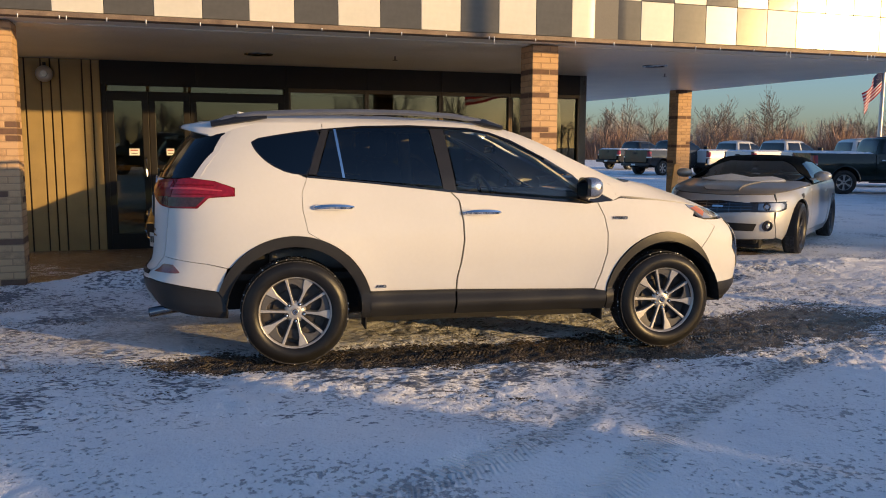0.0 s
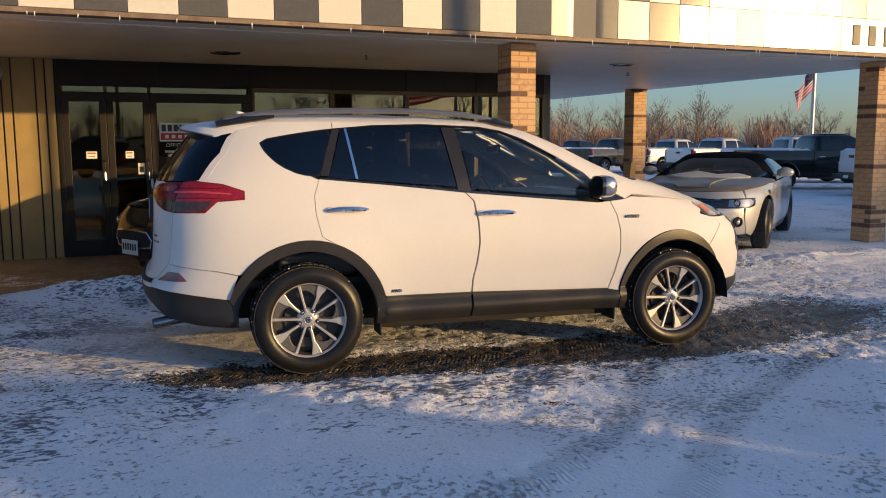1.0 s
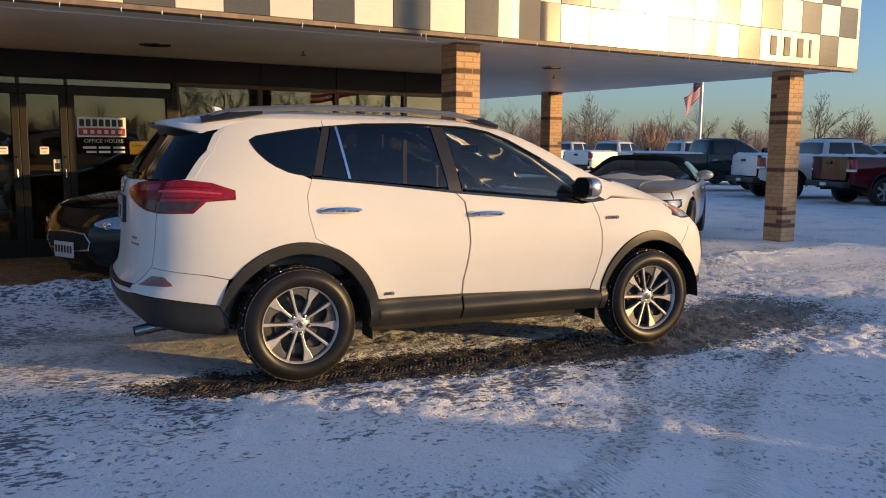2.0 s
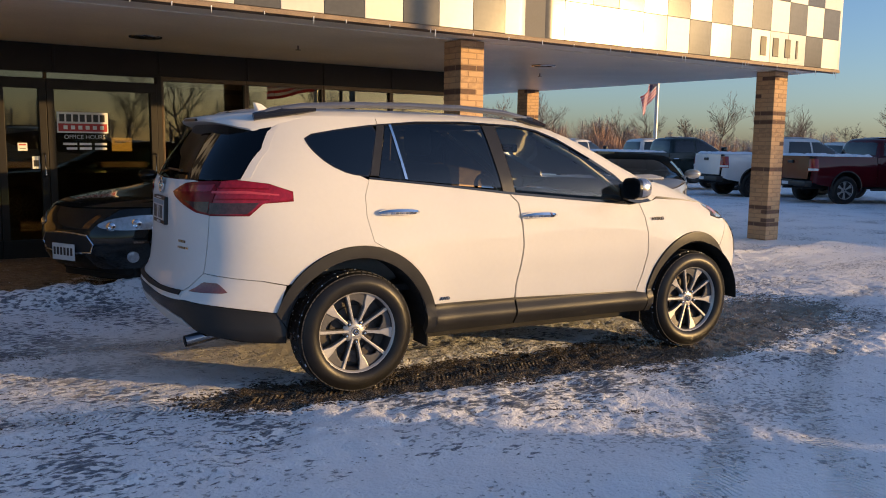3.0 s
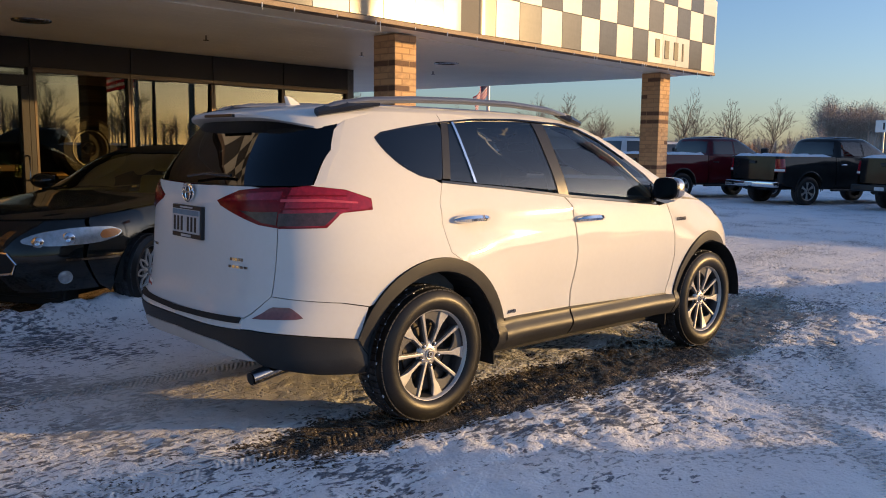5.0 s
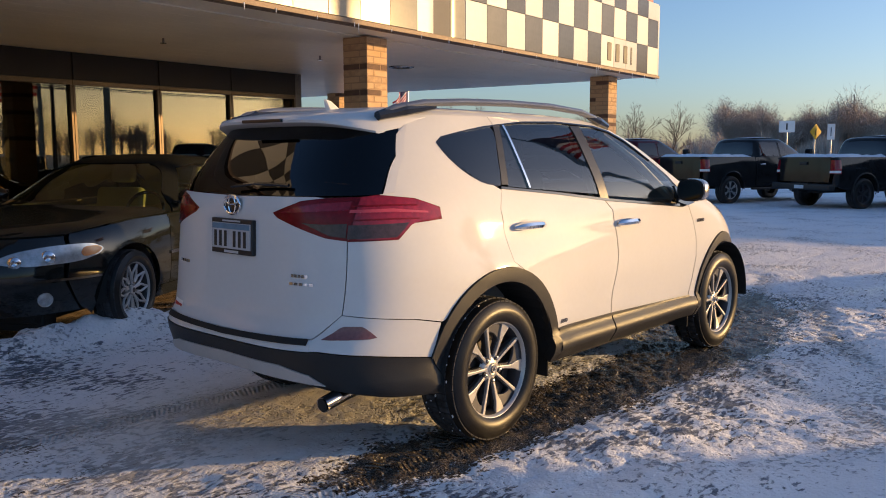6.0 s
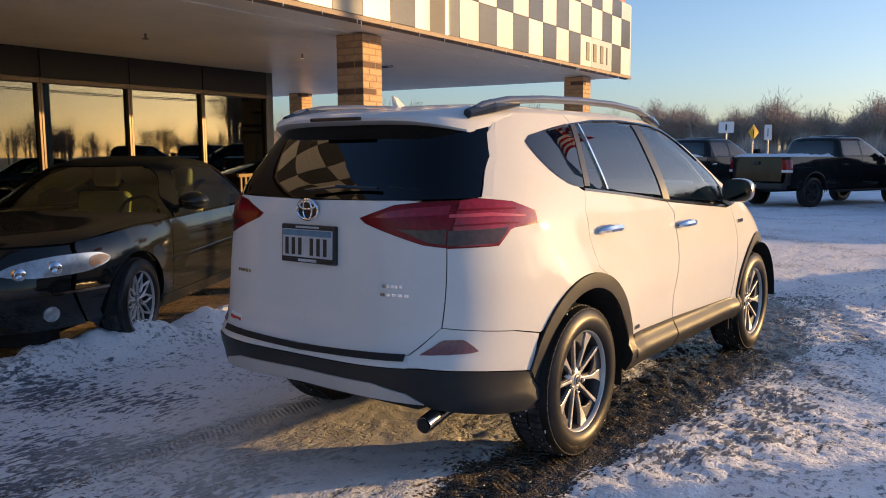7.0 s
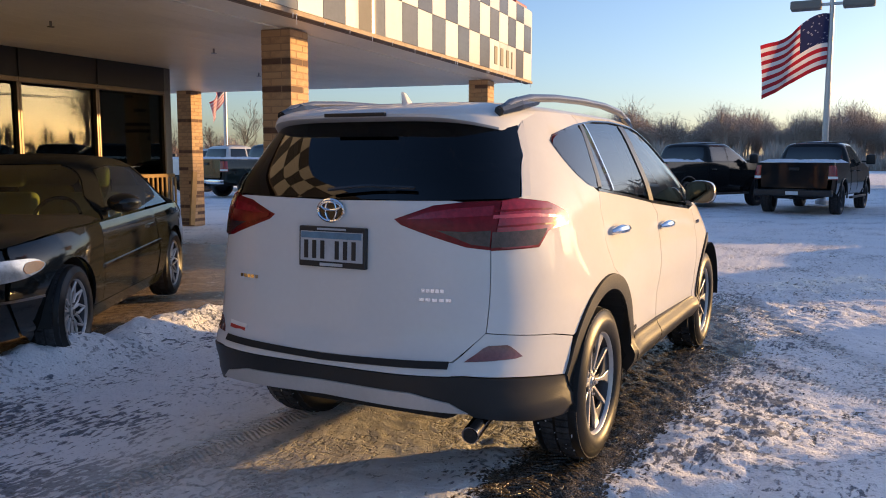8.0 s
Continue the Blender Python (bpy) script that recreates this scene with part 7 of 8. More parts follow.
truck_black = pickup("black pickup with chrome bumper and snow on its bed", rear_right(20.1, 6.2, -20), TRUCK_BLACK, CHROME, ALLOY)
truck_white = pickup("white pickup with a snow-dusted roof", rear_right(19.3, 12.8, -18), TRUCK_WHITE, CLADDING, ALLOY_DARK)
truck_red = pickup("dark red pickup with snow along its bed", rear_right(19.4, 9.7, -18), RED_PAINT, CLADDING, ALLOY)
pickup("greenish black pickup seen under the canopy", rear_right(18.8, 17.2, -16), GREEN_BLACK, CHROME, ALLOY)
truck_dark = pickup("black pickup with black wheels in the row", rear_right(20.1, 2.7, -24), TRUCK_BLACK, CLADDING, ALLOY_DARK)


def copy_pickup(src, m, label):
    ob = copy_thing(src, m)
    ob["label"] = label
    return ob


copy_pickup(truck_dark, rear_right(20.1, -1.2, -8), "black pickup on big tyres with a snowy tailgate")
for x, y, turn, src, lab in ((20.2, -5.3, -12, truck_black, "black pickup at the end of the row"), (20.4, -9.4, -10, truck_dark, "black pickup on black wheels at the end of the row"), (20.6, -13.4, -12, truck_red, "dark red pickup at the end of the row")):
    copy_pickup(src, rear_right(x, y, turn), lab)
truck_grey = pickup("dark grey pickup far behind the canopy", rear_right(21.3, 34.2, 18), TRUCK_GREY, CLADDING, ALLOY)
copy_pickup(truck_grey, rear_right(24.6, 45.0, 22), "grey pickup in the far row")
for x, y in ((25.0, 34.4), (23.6, 28.2), (21.8, 22.0), (29.0, 17.5), (30.0, 29.0)):
    copy_pickup(truck_white, rear_right(x, y, 12 if y > 25 else -14), "white pickup in the far row, roof under snow")
# unseen vehicles added behind the camera, to block the low sun and shade the lot
E_SUN, F_SUN = Vector((math.cos(SUN_AZ), math.sin(SUN_AZ), 0)), Vector((-math.sin(SUN_AZ), math.cos(SUN_AZ), 0))


def toward_sun(p, d, turn):
    q = E_SUN * d + F_SUN * p
    return pose(q.x, q.y, 0, 0, 0, math.degrees(SUN_AZ) + 90 + turn)


copy_pickup(truck_grey, toward_sun(-0.1, 14.2, 180), "unseen grey pickup added to shade the lot")
copy_pickup(truck_grey, toward_sun(-6.2, 13.8, 180), "unseen grey pickup added to shade the lot")
copy_pickup(truck_grey, toward_sun(-12.3, 13.8, 180), "unseen grey pickup added to shade the lot")
copy_thing(convertible, toward_sun(2.0, 14.6, 0))["label"] = "unseen black convertible added to shade the lot"
copy_pickup(truck_grey, toward_sun(11.0, 20.5, 180), "unseen grey pickup added to shade the lot")


# ---- trees, brush and woods ----
BARK = surf("grey_brown_bark", (0.15, 0.115, 0.09), 0.9, var=0.3, scale=10, fine=60, bump=0.3)
TWIG = surf("bare_brown_twigs", (0.145, 0.112, 0.092), 0.9, var=0.3, scale=3, island=0.2)
BRUSH = surf("dry_reddish_brush", (0.31, 0.195, 0.14), 0.9, var=0.3, scale=0.4, island=0.4)


def bare_tree(name, label, height, seed, m):
    """Trunk and limbs as tapered tubes, with sprays of thin twigs at the ends."""
    rng = random.Random(seed)
    tree = thing(name, label, "tree", m, "bare trees")
    limbs, twigs = bmesh.new(), bmesh.new()
    tips = []

    def grow(p, d, ln, r, level):
        pts, radii = [p], [r]
        q = p
        for i in range(3):
            d = (d + Vector((rng.uniform(-0.2, 0.2), rng.uniform(-0.2, 0.2), rng.uniform(-0.10, 0.12)))).normalized()
            q = q + d * ln / 3
            pts.append(q)
            radii.append(r * (1 - 0.22 * (i + 1)))
        tube(pts, max(r, 0.012), 5 if level < 2 else 3, limbs if level < 3 else twigs, radii=[max(q, 0.009) for q in radii])
        if level < 5:
            for i in range((2, 3, 3, 2, 2)[level] if level else 5):
                at = pts[(3, 2, 3, 2, 1)[i]] if level == 0 else pts[rng.choice((1, 2, 2, 3))]
                a = rng.uniform(0, math.tau)
                tilt = rng.uniform(0.32, 0.85)
                side = Vector((math.cos(a), math.sin(a), 0.1))
                grow(at, (d * math.cos(tilt) + side * math.sin(tilt)).normalized(), ln * rng.uniform(0.50, 0.72), r * 0.55, level + 1)
            if level < 4:
                grow(pts[-1], d, ln * 0.68, r * 0.6, level + 1)

    grow(Vector((0, 0, -0.1)), Vector((0, 0, 1)), height * 0.34, height * 0.0125, 0)
    part("trunk", limbs, BARK, tree, smooth=True)
    part("crown", twigs, TWIG, tree, "spray of bare twigs")
    return tree


def polar(az, d):
    return (d * math.cos(radians(az)), d * math.sin(radians(az)))


kinds = [bare_tree("bare_tree", "leafless roadside tree against the sky", h, sd, pose(*polar(az, d), 0, 0, 0, az * 7)) for h, sd, az, d in ((9.5, 1, 52.5, 92), (8.2, 2, 55.5, 88), (8.0, 3, 30.0, 100), (6.5, 4, 36.0, 95))]
rng = random.Random(21)
spots = [(58.5, 90, 1), (61, 95, 0), (64, 92, 3), (67, 98, 2), (70, 95, 1), (49.5, 100, 3), (45.5, 105, 0), (41.5, 112, 1), (36.5, 118, 1), (31, 112, 0), (27.5, 105, 2), (25.2, 108, 1), (33.4, 109, 3), (38.8, 107, 2), (43.6, 110, 3), (47.4, 104, 1), (56.9, 84, 3), (62.6, 86, 2), (53.8, 97, 2)]
spots += [(az, 95 + rng.uniform(0, 30), rng.randrange(4)) for az in range(-95, -12, 11)] + [(az, 80 + rng.uniform(0, 30), rng.randrange(4)) for az in range(80, 250, 14)]
for az, d, kind in spots:
    copy_thing(kinds[kind], pose(*polar(az, d), 0, 0, 0, rng.uniform(0, 360)) @ Matrix.Diagonal((*(3 * [rng.uniform(0.8, 1.15) * (1.12 if 20 < az < 48 else 1.1 if kind > 1 else 1.0)]), 1)))


def brush_belt(name, label, az0, az1, d0, d1, count, h0, h1, material, seed, fan=7):
    """Upright stems with side twigs, thick enough to close the horizon."""
    rng = random.Random(seed)
    verts, faces = [], []
    for _ in range(count):
        az, d = rng.uniform(az0, az1), rng.uniform(d0, d1)
        x, y = polar(az, d)
        h = rng.uniform(h0, h1) * (0.75 + 0.25 * math.sin(az * 1.7) + 0.12 * math.sin(az * 5.3))
        for k in range(fan):
            lean = Vector((rng.uniform(-0.35, 0.35), rng.uniform(-0.35, 0.35), 1)).normalized()
            ln = h * rng.uniform(0.55, 1.05)
            w = d * 0.00045 + 0.012
            spin = rng.uniform(0, math.tau)
            side = Vector((math.cos(spin), math.sin(spin), 0))
            a = Vector((x + rng.uniform(-0.4, 0.4), y + rng.uniform(-0.4, 0.4), 0))
            b = a + lean * ln * 0.6
            c = b + (lean + Vector((rng.uniform(-0.3, 0.3), rng.uniform(-0.3, 0.3), 0.2))).normalized() * ln * 0.45
            i = len(verts)
            verts += [a - side * w, a + side * w, b + side * w * 0.7, b - side * w * 0.7, c]
            faces += [(i, i + 1, i + 2, i + 3), (i + 3, i + 2, i + 4)]
    me = bpy.data.meshes.new(name)
    me.from_pydata(verts, [], faces)
    ob = link_mesh(name, me, material, smooth=False)
    return tagged(ob, label, "woods", kind="stuff")


WOODS = surf("far_bare_woods", (0.42, 0.355, 0.305), 0.95, var=0.25, scale=0.1, island=0.3)


def woods(name, label, az0, az1, d0, d1, count, h0, h1, seed, twig=60, lumps=1.0):
    """Far leafless trees: a trunk each and a rounded cloud of thin twigs."""
    rng = random.Random(seed)
    verts, faces = [], []
    for _ in range(count):
        az, d = rng.uniform(az0, az1), rng.uniform(d0, d1)
        x, y = polar(az, d)
        h = rng.uniform(h0, h1) * (1 + lumps * (0.14 * math.sin(az * 0.9 + 1) + 0.10 * math.sin(az * 2.3)))
        side = Vector((-y, x, 0)).normalized()
        foot = Vector((x, y, -0.2))
        w = 0.10 + h * 0.008
        i = len(verts)
        verts += [foot - side * w, foot + side * w, foot + side * w * 0.3 + Vector((0, 0, h * 0.8)), foot - side * w * 0.3 + Vector((0, 0, h * 0.8))]
        faces.append((i, i + 1, i + 2, i + 3))
        for k in range(twig):
            a = foot + Vector((0, 0, h * rng.uniform(0.22, 0.60)))
            az2, el = rng.uniform(0, math.tau), rng.uniform(-0.25, 1.5)
            out = Vector((math.cos(az2) * math.cos(el) * 0.36 * h, math.sin(az2) * math.cos(el) * 0.36 * h, 0.36 * h * math.sin(el))) * rng.uniform(0.35, 1.0)
            b = foot + Vector((0, 0, h * 0.58)) + out
            ww = d * 0.00017 + 0.006
            for t in range(6):
                spin = rng.uniform(0, math.tau)
                side = Vector((math.cos(spin), math.sin(spin), 0.3))
                if t == 0:
                    p, q = a, b
                else:
                    p = a.lerp(b, rng.uniform(0.55, 1.0))
                    q = p + Vector((rng.gauss(0, 1), rng.gauss(0, 1), rng.gauss(0.15, 0.75))) * 0.055 * h
                i = len(verts)
                verts += [p - side * ww, p + side * ww, q]
                faces.append((i, i + 1, i + 2))
    me = bpy.data.meshes.new(name)
    me.from_pydata(verts, [], faces)
    return tagged(link_mesh(name, me, WOODS, smooth=False), label, "woods", kind="stuff")


brush_belt("brush_belt", "belt of dry reddish brush behind the parked trucks", 46, 80, 95, 125, 9000, 2.0, 4.8, BRUSH, 2)
brush_belt("low_brush", "low dry brush behind the parked trucks", 24, 46, 95, 125, 5000, 1.3, 3.0, BRUSH, 12)
woods("thin_woods", "thin leafless trees behind the brush", 46, 80, 105, 140, 150, 4.5, 7.0, 8, 60)
woods("low_woods", "low leafless trees behind the brush", 22, 46, 110, 150, 70, 3.5, 5.5, 18, 60)
woods("far_woods", "dense leafless woods on the horizon", -16, 22.5, 150, 190, 520, 8.5, 12.0, 3, 150)
brush_belt("far_brush", "low brush along the horizon", -16, 24, 130, 150, 7000, 2.2, 5.0, WOODS, 4, 7)
woods("woods_behind", "bare woods across the road", -100, -16, 110, 170, 260, 5.0, 8.5, 5, 60)
# the belt at -29.5 to -6 degrees is added out of view to shade the trucks
woods("shade_caster_woods", "unseen leafless woods added to shade the far lot", -29.5, -6, 46, 57, 190, 7.6, 9.5, 31, 80, 0.5)
woods("woods_round", "bare woods round the lot", 80, 262, 130, 170, 250, 6.0, 9.0, 6, 50)


# ---- flagpoles and flags ----
POLE = surf("galvanised_pole", (0.45, 0.45, 0.45), 0.4, 0.7, var=0.1)


def flag_material():
    m, n, l, bsdf = nodes_of("striped_flag_cloth")
    uv = n.new("ShaderNodeUVMap")
    sep = n.new("ShaderNodeSeparateXYZ")
    l.new(uv.outputs["UV"], sep.inputs[0])

    def mth(op, a, b):
        k = n.new("ShaderNodeMath")
        k.operation = op
        for slot, val in zip(k.inputs, (a, b)):
            if isinstance(val, (int, float)):
                slot.default_value = val
            else:
                l.new(val, slot)
        return k.outputs[0]
    stripe = mth("MODULO", mth("FLOOR", mth("MULTIPLY", sep.outputs["Y"], 13.0), 0), 2.0)
    canton = mth("MULTIPLY", mth("LESS_THAN", sep.outputs["X"], 0.40), mth("GREATER_THAN", sep.outputs["Y"], 6 / 13))

    def mix(fac, a, b):
        k = n.new("ShaderNodeMix")
        k.data_type = "RGBA"
        l.new(fac, k.inputs["Factor"])
        for name, val in (("A", a), ("B", b)):
            if isinstance(val, tuple):
                k.inputs[name].default_value = (*val, 1)
            else:
                l.new(val, k.inputs[name])
        return k.outputs["Result"]
    weave = n.new("ShaderNodeTexNoise")
    weave.inputs["Scale"].default_value = 40
    stars = n.new("ShaderNodeTexVoronoi")
    stars.inputs["Scale"].default_value = 17
    l.new(uv.outputs["UV"], stars.inputs["Vector"])
    star = mth("LESS_THAN", stars.outputs["Distance"], 0.22)
    col = mix(canton, mix(stripe, (0.45, 0.02, 0.03), (0.75, 0.73, 0.70)), mix(star, (0.02, 0.025, 0.08), (0.30, 0.30, 0.36)))
    l.new(col, bsdf.inputs["Base Color"])
    bsdf.inputs["Roughness"].default_value = 0.8
    tr = n.new("ShaderNodeBsdfTranslucent")
    l.new(col, tr.inputs["Color"])
    ms = n.new("ShaderNodeMixShader")
    ms.inputs["Fac"].default_value = 0.4
    l.new(bsdf.outputs["BSDF"], ms.inputs[1])
    l.new(tr.outputs["BSDF"], ms.inputs[2])
    l.new(ms.outputs["Shader"], n["Material Output"].inputs["Surface"])
    return m


FLAG = flag_material()


def flagpole(x, y, height, hoist, fly, fly_dir, flag_top, droop, lamps, label):
    pole = thing("flagpole", label, "flagpole", pose(x, y, 0))
    part("pole", tube([(0, 0, -0.1), (0, 0, height * 0.5), (0, 0, height)], 0.09, 12, radii=[0.11, 0.085, 0.05]), POLE, pole, smooth=True)
    part("base_collar", lathe([(0.12, 0.0), (0.2, 0.02), (0.2, 0.12), (0.11, 0.2)], 16, axis="z"), POLE, pole)
    if lamps:
        part("lamp_arm", box(-0.06, 0.06, -1.0, 1.0, flag_top + 0.25, flag_top + 0.33, 0.01), POLE, pole)
        for yy in (-0.75, 0.75):
            part("lamp_head", box(-0.25, 0.25, yy - 0.45, yy + 0.45, flag_top + 0.15, flag_top + 0.42, 0.05), GREY_WALL, pole, "grey flood lamp head")
    else:
        bm = bmesh.new()
        bmesh.ops.create_uvsphere(bm, u_segments=12, v_segments=8, radius=0.09)
        bm.transform(Matrix.Translation((0, 0, height + 0.06)))
        part("finial", bm, POLE, pole, smooth=True)
    bm = bmesh.new()
    uvl = bm.loops.layers.uv.new("UVMap")
    nu, nv = 30, 16
    d = Vector((math.cos(radians(fly_dir)), math.sin(radians(fly_dir)), 0))
    side = Vector((-d.y, d.x, 0))
    grid = {}
    for i in range(nu + 1):
        for j in range(nv + 1):
            a, b = i / nu, j / nv
            wave = 0.16 * hoist * a ** 0.7 * math.sin(a * 8.5 + b * 1.6) + 0.05 * hoist * math.sin(a * 19 + b * 3) * a
            p = d * (fly * a * math.cos(radians(droop))) + side * wave + Vector((0, 0, flag_top - hoist * (1 - b) - fly * math.sin(radians(droop)) * a ** 1.15 + 0.05 * hoist * math.sin(a * 7) * (0.4 + b)))
            grid[i, j] = (bm.verts.new(p + d * 0.07), (a, b))
    for i in range(nu):
        for j in range(nv):
            c = [grid[i, j], grid[i + 1, j], grid[i + 1, j + 1], grid[i, j + 1]]
            f = bm.faces.new([q[0] for q in c])
            for lp, q in zip(f.loops, c):
                lp[uvl].uv = q[1]
    part("flag", bm, FLAG, pole, "red, white and blue striped flag flying", smooth=True)
    return pole


flagpole(25.3, -0.6, 9.0, 1.65, 2.25, 112, 5.95, 27, True, "tall grey lamp pole flying a large striped flag")
flagpole(18.0, -17.6, 9.0, 1.8, 2.35, 196, 5.75, 12, True, "tall grey lamp pole with a striped flag beside the parked row")
flagpole(12.0, -5.6, 10.0, 1.6, 2.3, 112, 8.05, 16, False, "tall white pole flying a large striped flag across the lot")
flagpole(28.3, 26.7, 11.0, 0.95, 1.6, 188, 5.15, 46, False, "slim white flagpole with a small striped flag")


# ---- road signs far off ----
YELLOW = surf("yellow_sign_face", (0.75, 0.42, 0.02), 0.5, var=0.08)


def road_sign(x, y, w, h, z, material, label, turn, diamond=False):
    s = thing("road_sign", label, "sign", pose(x, y, 0, 0, 0, turn))
    part("post", box(-0.03, 0.03, -0.03, 0.03, -0.1, z + h / 2, 0.005), POLE, s)
    bm = box(-0.045, -0.031, -w / 2, w / 2, -h / 2, h / 2, 0.006)
    if diamond:
        bm.transform(Matrix.Rotation(radians(45), 4, "X"))
    bm.transform(Matrix.Translation((0, 0, z)))
    part("face", bm, material, s)
    part("face_bar", box(-0.05, -0.044, -w * 0.05, w * 0.05, z - h * 0.28, z + h * 0.28), SIGN_BLACK, s)
    return s


road_sign(38.2, 10.8, 0.75, 0.55, 2.75, SIGN_WHITE, "white rectangular sign on a post", 0)
road_sign(39.0, 9.75, 0.55, 0.55, 2.5, YELLOW, "yellow diamond warning sign on a post", 66, True)
road_sign(39.5, 9.15, 0.35, 0.75, 2.5, SIGN_WHITE, "narrow white sign on a post", 0)


# ---- small things on the building ----
def wall_bell():
    ob = thing("wall_lamp", "round white flood lamp on the siding wall", "lamp", B @ Matrix.Translation((-2.58, FRONT, 2.41)))
    part("bracket", box(-0.02, 0.02, -0.06, 0.0, 0.02, 0.16, 0.004), BLACK_METAL, ob)
    part("body", lathe([(0.001, -0.14), (0.06, -0.14), (0.10, -0.12), (0.115, -0.09), (0.10, -0.05), (0.05, -0.02), (0.03, 0.0)], 24), POLE, ob, smooth=True, sharp=50)
    part("lens", lathe([(0.001, -0.147), (0.045, -0.146), (0.052, -0.138)], 20), CLEAR_LENS, ob, smooth=True)


wall_bell()
for u, v in ((0.18, 2.72), (5.97, 2.27)):
    ob = thing("recessed_light", "round recessed soffit light, off", "ceiling light", B @ Matrix.Translation((u, v, SOFFIT_Z)), "soffit lights")
    part("ring", lathe([(0.19, 0.0), (0.185, -0.012), (0.15, -0.014), (0.14, 0.0)], 28, axis="z"), DARK_CHROME, ob, smooth=True)
    part("lens", lathe([(0.001, -0.006), (0.14, -0.004)], 28, axis="z"), GLOSS_BLACK, ob)
for u, v in ((1.95, 2.35), (6.9, 3.4), (4.2, 2.2)):
    ob = thing("sprinkler", "small brass sprinkler head under the soffit", "sprinkler", B @ Matrix.Translation((u, v, SOFFIT_Z)), "soffit sprinklers")
    part("stem", tube([(0, 0, 0), (0, 0, -0.05)], 0.012, 8), DARK_CHROME, ob)
    part("deflector", lathe([(0.001, -0.055), (0.035, -0.055), (0.035, -0.05)], 12, axis="z"), DARK_CHROME, ob)

# signs on the glass
sg = thing("window_sign", "white shop sign with a red band on the door glass", "sign", B @ Matrix.Translation((-0.22, FRONT + 0.040, 1.65)))
part("board", box(-0.315, 0.315, -0.004, 0.004, -0.135, 0.135), SIGN_WHITE, sg)
part("red_band", box(-0.30, 0.30, -0.008, -0.004, -0.115, -0.015), SIGN_RED, sg)
for j in range(7):
    part("letter_bar", box(-0.285 + j * 0.083, -0.225 + j * 0.083, -0.008, -0.004, 0.01, 0.105), SIGN_BLACK, sg)
for j in range(6):
    part("letter_bar", box(-0.24 + j * 0.09, -0.19 + j * 0.09, -0.011, -0.008, -0.09, -0.04), SIGN_WHITE, sg)
hrs = thing("hours_lettering", "white office hours lettering on the door glass", "lettering", B @ Matrix.Translation((-0.20, FRONT + 0.042, 1.40)))
text_part("heading", "OFFICE HOURS", 0.075, SIGN_WHITE, hrs, Matrix.Translation((0, 0, 0.06)) @ Matrix.Rotation(radians(90), 4, "X"), depth=0.001)
for z, xs in ((-0.025, ((-0.27, -0.10), (-0.07, 0.08), (0.12, 0.27))), (-0.085, ((-0.23, -0.10), (-0.07, 0.08), (0.12, 0.27)))):
    for a, b in xs:
        part("line_bar", box(a, b, -0.003, 0.0, z - 0.018, z + 0.012), SIGN_WHITE, hrs)
st = thing("door_sticker", "small white notice on the door glass", "sticker", B @ Matrix.Translation((-0.80, FRONT + 0.042, 1.13)))
part("paper", box(-0.045, 0.045, -0.003, 0.0, -0.08, 0.08), SIGN_WHITE, st)
part("print_bar", box(-0.03, 0.03, -0.006, -0.003, -0.05, 0.03), SIGN_BLACK, st)


# ---- things in and beside the shop ----
PINE = surf("weathered_yellow_pine", (0.42, 0.26, 0.10), 0.75, var=0.25, scale=6, fine=50, bump=0.2)
rail = thing("picket_rail", "low yellow pine picket rail under the last shop window", "railing", B @ Matrix.Translation((5.02, FRONT - 0.10, 0)))
part("top_rail", box(0, 0.80, -0.02, 0.02, 1.06, 1.11, 0.006), PINE, rail)
part("foot_rail", box(0, 0.80, -0.02, 0.02, 0.12, 0.17, 0.006), PINE, rail)
for j in range(9):
    part("picket", box(0.01 + j * 0.095, 0.045 + j * 0.095, -0.04, -0.021, -0.02, 1.06, 0.004), PINE, rail)
board = thing("leaning_board", "yellow pine board leaning on the rear brick column", "board", B @ Matrix.Translation((9.36, 6.70, 0)) @ Matrix.Rotation(radians(7), 4, "Y"))
part("plank", box(-0.07, 0.07, -0.02, 0.02, -0.02, 1.05, 0.006), PINE, board)
tyre = thing("display_tyre", "large tyre on a chrome-capped rim standing inside the window", "tyre", B @ Matrix.Translation((1.66, FRONT + 0.55, 1.33)))
part("stand", box(-0.3, 0.3, -0.2, 0.2, -1.45, -0.40, 0.02), SIGN_BLACK, tyre)
part("rubber", lathe([(0.22, -0.12), (0.26, -0.15), (0.36, -0.15), (0.41, -0.11), (0.42, 0.0), (0.41, 0.11), (0.36, 0.15), (0.22, 0.12)], 40), RUBBER, tyre, smooth=True)
part("whitewall", lathe([(0.225, -0.128), (0.24, -0.140)], 40), SIGN_WHITE, tyre)
part("dish", lathe([(0.225, -0.11), (0.20, -0.06), (0.12, -0.05)], 32), ALLOY_DARK, tyre, smooth=True)
part("hub", lathe([(0.085, -0.05), (0.08, -0.12), (0.055, -0.14), (0.04, -0.10), (0.001, -0.10)], 24), CHROME, tyre, smooth=True)
YELLOW_PAPER = surf("yellow_paper", (0.62, 0.45, 0.16), 0.8, var=0.08)
KRAFT = surf("brown_kraft_card", (0.40, 0.27, 0.13), 0.8, var=0.12, scale=5)
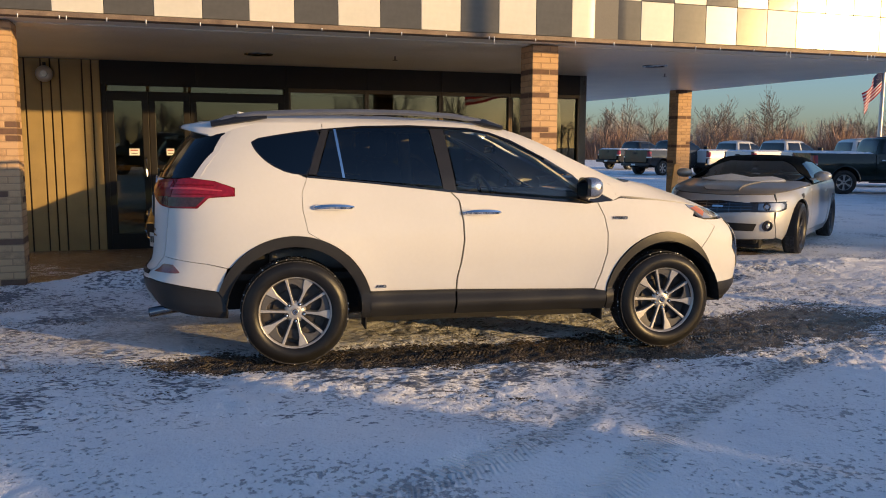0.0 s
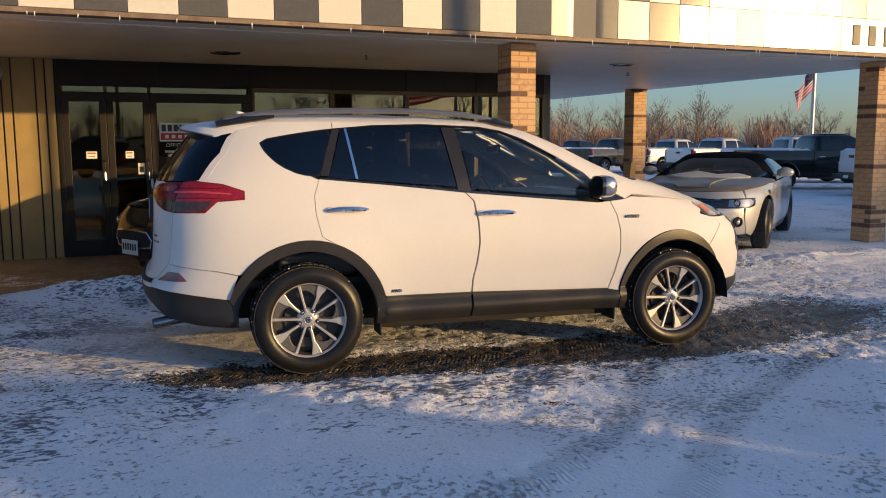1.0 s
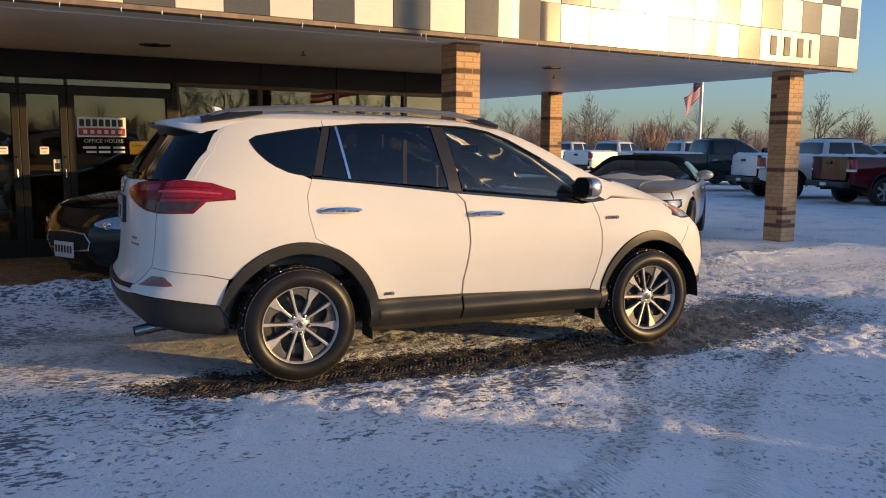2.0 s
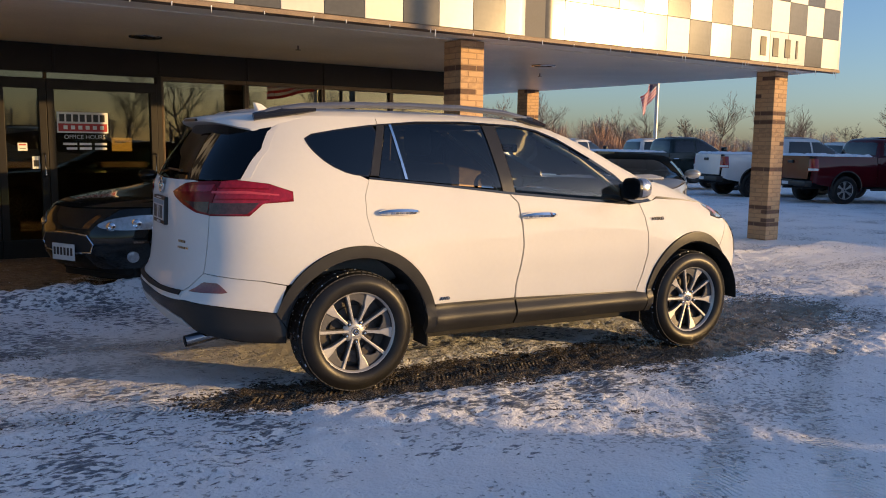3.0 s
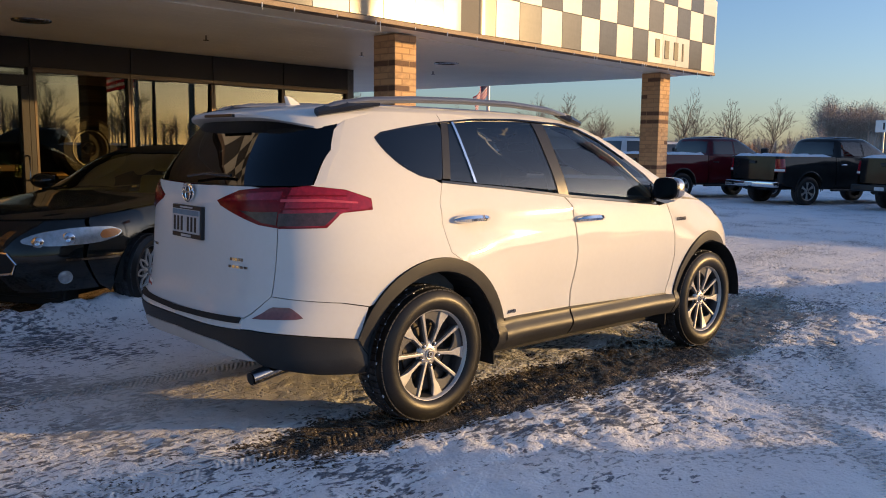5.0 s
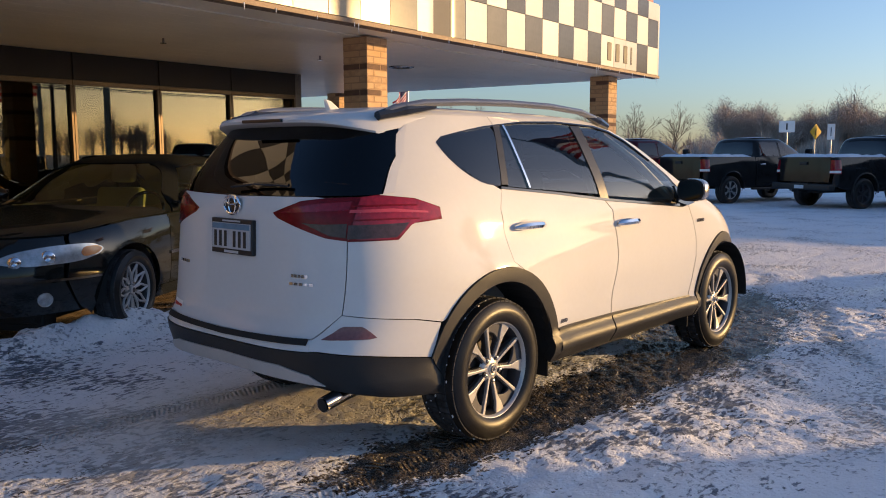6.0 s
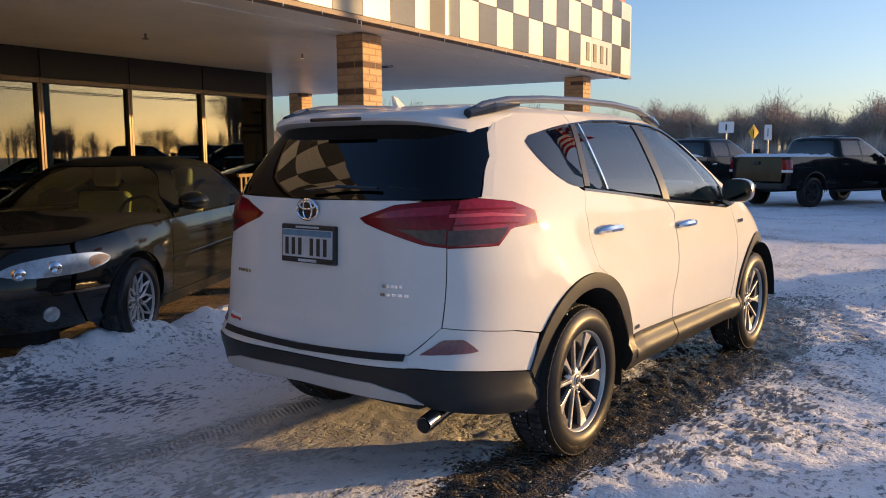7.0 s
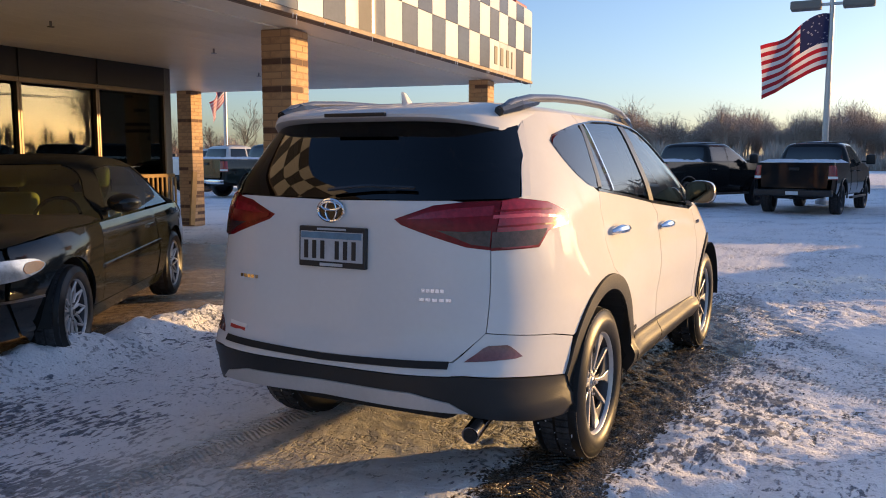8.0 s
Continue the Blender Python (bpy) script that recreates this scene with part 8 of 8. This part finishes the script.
for u, v, z0, h, lab in ((-1.15, 0.9, -0.12, 0.50, "brown cardboard box on the shop floor"), (-1.12, 0.9, 0.385, 0.36, "brown cardboard box stacked on another")):
    bx = thing("cardboard_box", lab, "box", B @ Matrix.Translation((u, FRONT + v, z0)))
    part("carton", box(-0.22, 0.22, -0.2, 0.2, 0, h, 0.006), KRAFT, bx)
    part("tape", box(-0.03, 0.03, -0.203, 0.203, h * 0.55, h + 0.003), SIGN_WHITE, bx)
desk = thing("counter_desk", "dark counter desk deep inside the shop", "desk", B @ Matrix.Translation((3.2, FRONT + 3.0, -0.12)))
part("front", box(-1.0, 1.0, -0.3, -0.26, 0, 1.0, 0.01), WOOD_DARK, desk)
part("top", box(-1.05, 1.05, -0.35, 0.35, 1.0, 1.04, 0.01), PINE, desk)
part("side", box(-1.0, -0.96, -0.26, 0.3, 0, 1.0, 0.005), WOOD_DARK, desk)
part("side", box(0.96, 1.0, -0.26, 0.3, 0, 1.0, 0.005), WOOD_DARK, desk)
for u, w, lab in ((-1.45, 0.14, "small white notice on the door glass"), (-0.95, 0.11, "small white notice on the door glass")):
    st = thing("door_sticker", lab, "sticker", B @ Matrix.Translation((u, FRONT + 0.042, 1.33)))
    part("paper", box(-w / 2, w / 2, -0.003, 0.0, -0.05, 0.05), SIGN_WHITE, st)
    part("print_bar", box(-w * 0.38, w * 0.38, -0.006, -0.003, 0.018, 0.034), SIGN_RED, st)
    part("print_bar", box(-w * 0.30, w * 0.30, -0.006, -0.003, -0.026, -0.016), GREY_WALL, st)
note = thing("paper_notice", "sheet of yellow paper taped inside the door glass", "notice", B @ Matrix.Translation((0.27, FRONT + 0.066, 1.37)))
part("paper", box(-0.13, 0.13, -0.002, 0.002, -0.09, 0.09), YELLOW_PAPER, note)
part("print_bar", box(-0.09, 0.05, -0.004, -0.002, 0.02, 0.04), GREY_WALL, note)


# ---- across the road: what the shop windows mirror ----
TIMBER = surf("weathered_pole_timber", (0.16, 0.12, 0.085), 0.85, var=0.3, scale=5, fine=40, bump=0.3)


def utility_pole(x, y, height, turn):
    pole = thing("utility_pole", "weathered timber utility pole across the road", "utility pole", pose(x, y, 0, 0, 0, turn), "roadside poles")
    part("post", tube([(0, 0, -0.2), (0, 0, height * 0.5), (0, 0, height)], 0.14, 10, radii=[0.16, 0.14, 0.11]), TIMBER, pole, smooth=True)
    for z in (height - 0.5, height - 1.5):
        part("crossarm", box(-1.1, 1.1, -0.06, 0.06, z - 0.06, z + 0.06, 0.01), TIMBER, pole)
        for u in (-1.0, -0.5, 0.5, 1.0):
            part("insulator", lathe([(0.03, z + 0.06), (0.045, z + 0.09), (0.04, z + 0.16), (0.001, z + 0.18)], 8, axis="z"), CLEAR_LENS, pole).location = (u, 0, 0)
    return pole


ends = [(6.0, -47.0), (33.0, -38.0), (60.0, -29.0)]
for x, y in ends:
    utility_pole(x, y, 7.6, 18.4)
side = Vector((math.cos(radians(18.4)), math.sin(radians(18.4)), 0))
for u in (-1.0, -0.5, 0.5, 1.0):
    for z in (7.3, 6.3):
        pts = []
        for (x0, y0), (x1, y1) in zip(ends, ends[1:]):
            for j in range(12):
                t = j / 12
                pts.append(Vector((x0 + (x1 - x0) * t, y0 + (y1 - y0) * t, z - 1.1 * t * (1 - t))) + side * u * 0.35 + Vector((side.y, -side.x, 0)) * u)
        wire = part("overhead_wire", tube(pts, 0.016, 5), SIGN_BLACK)
        tagged(wire, "black overhead wire strung between timber poles", "wire", "overhead wires")
for az, d, h in ((-62, 42, 0), (-56.5, 47, 1), (-51, 50, 0), (-68, 45, 1)):
    copy_thing(kinds[h], pose(*polar(az, d), 0, 0, 0, az * 11))
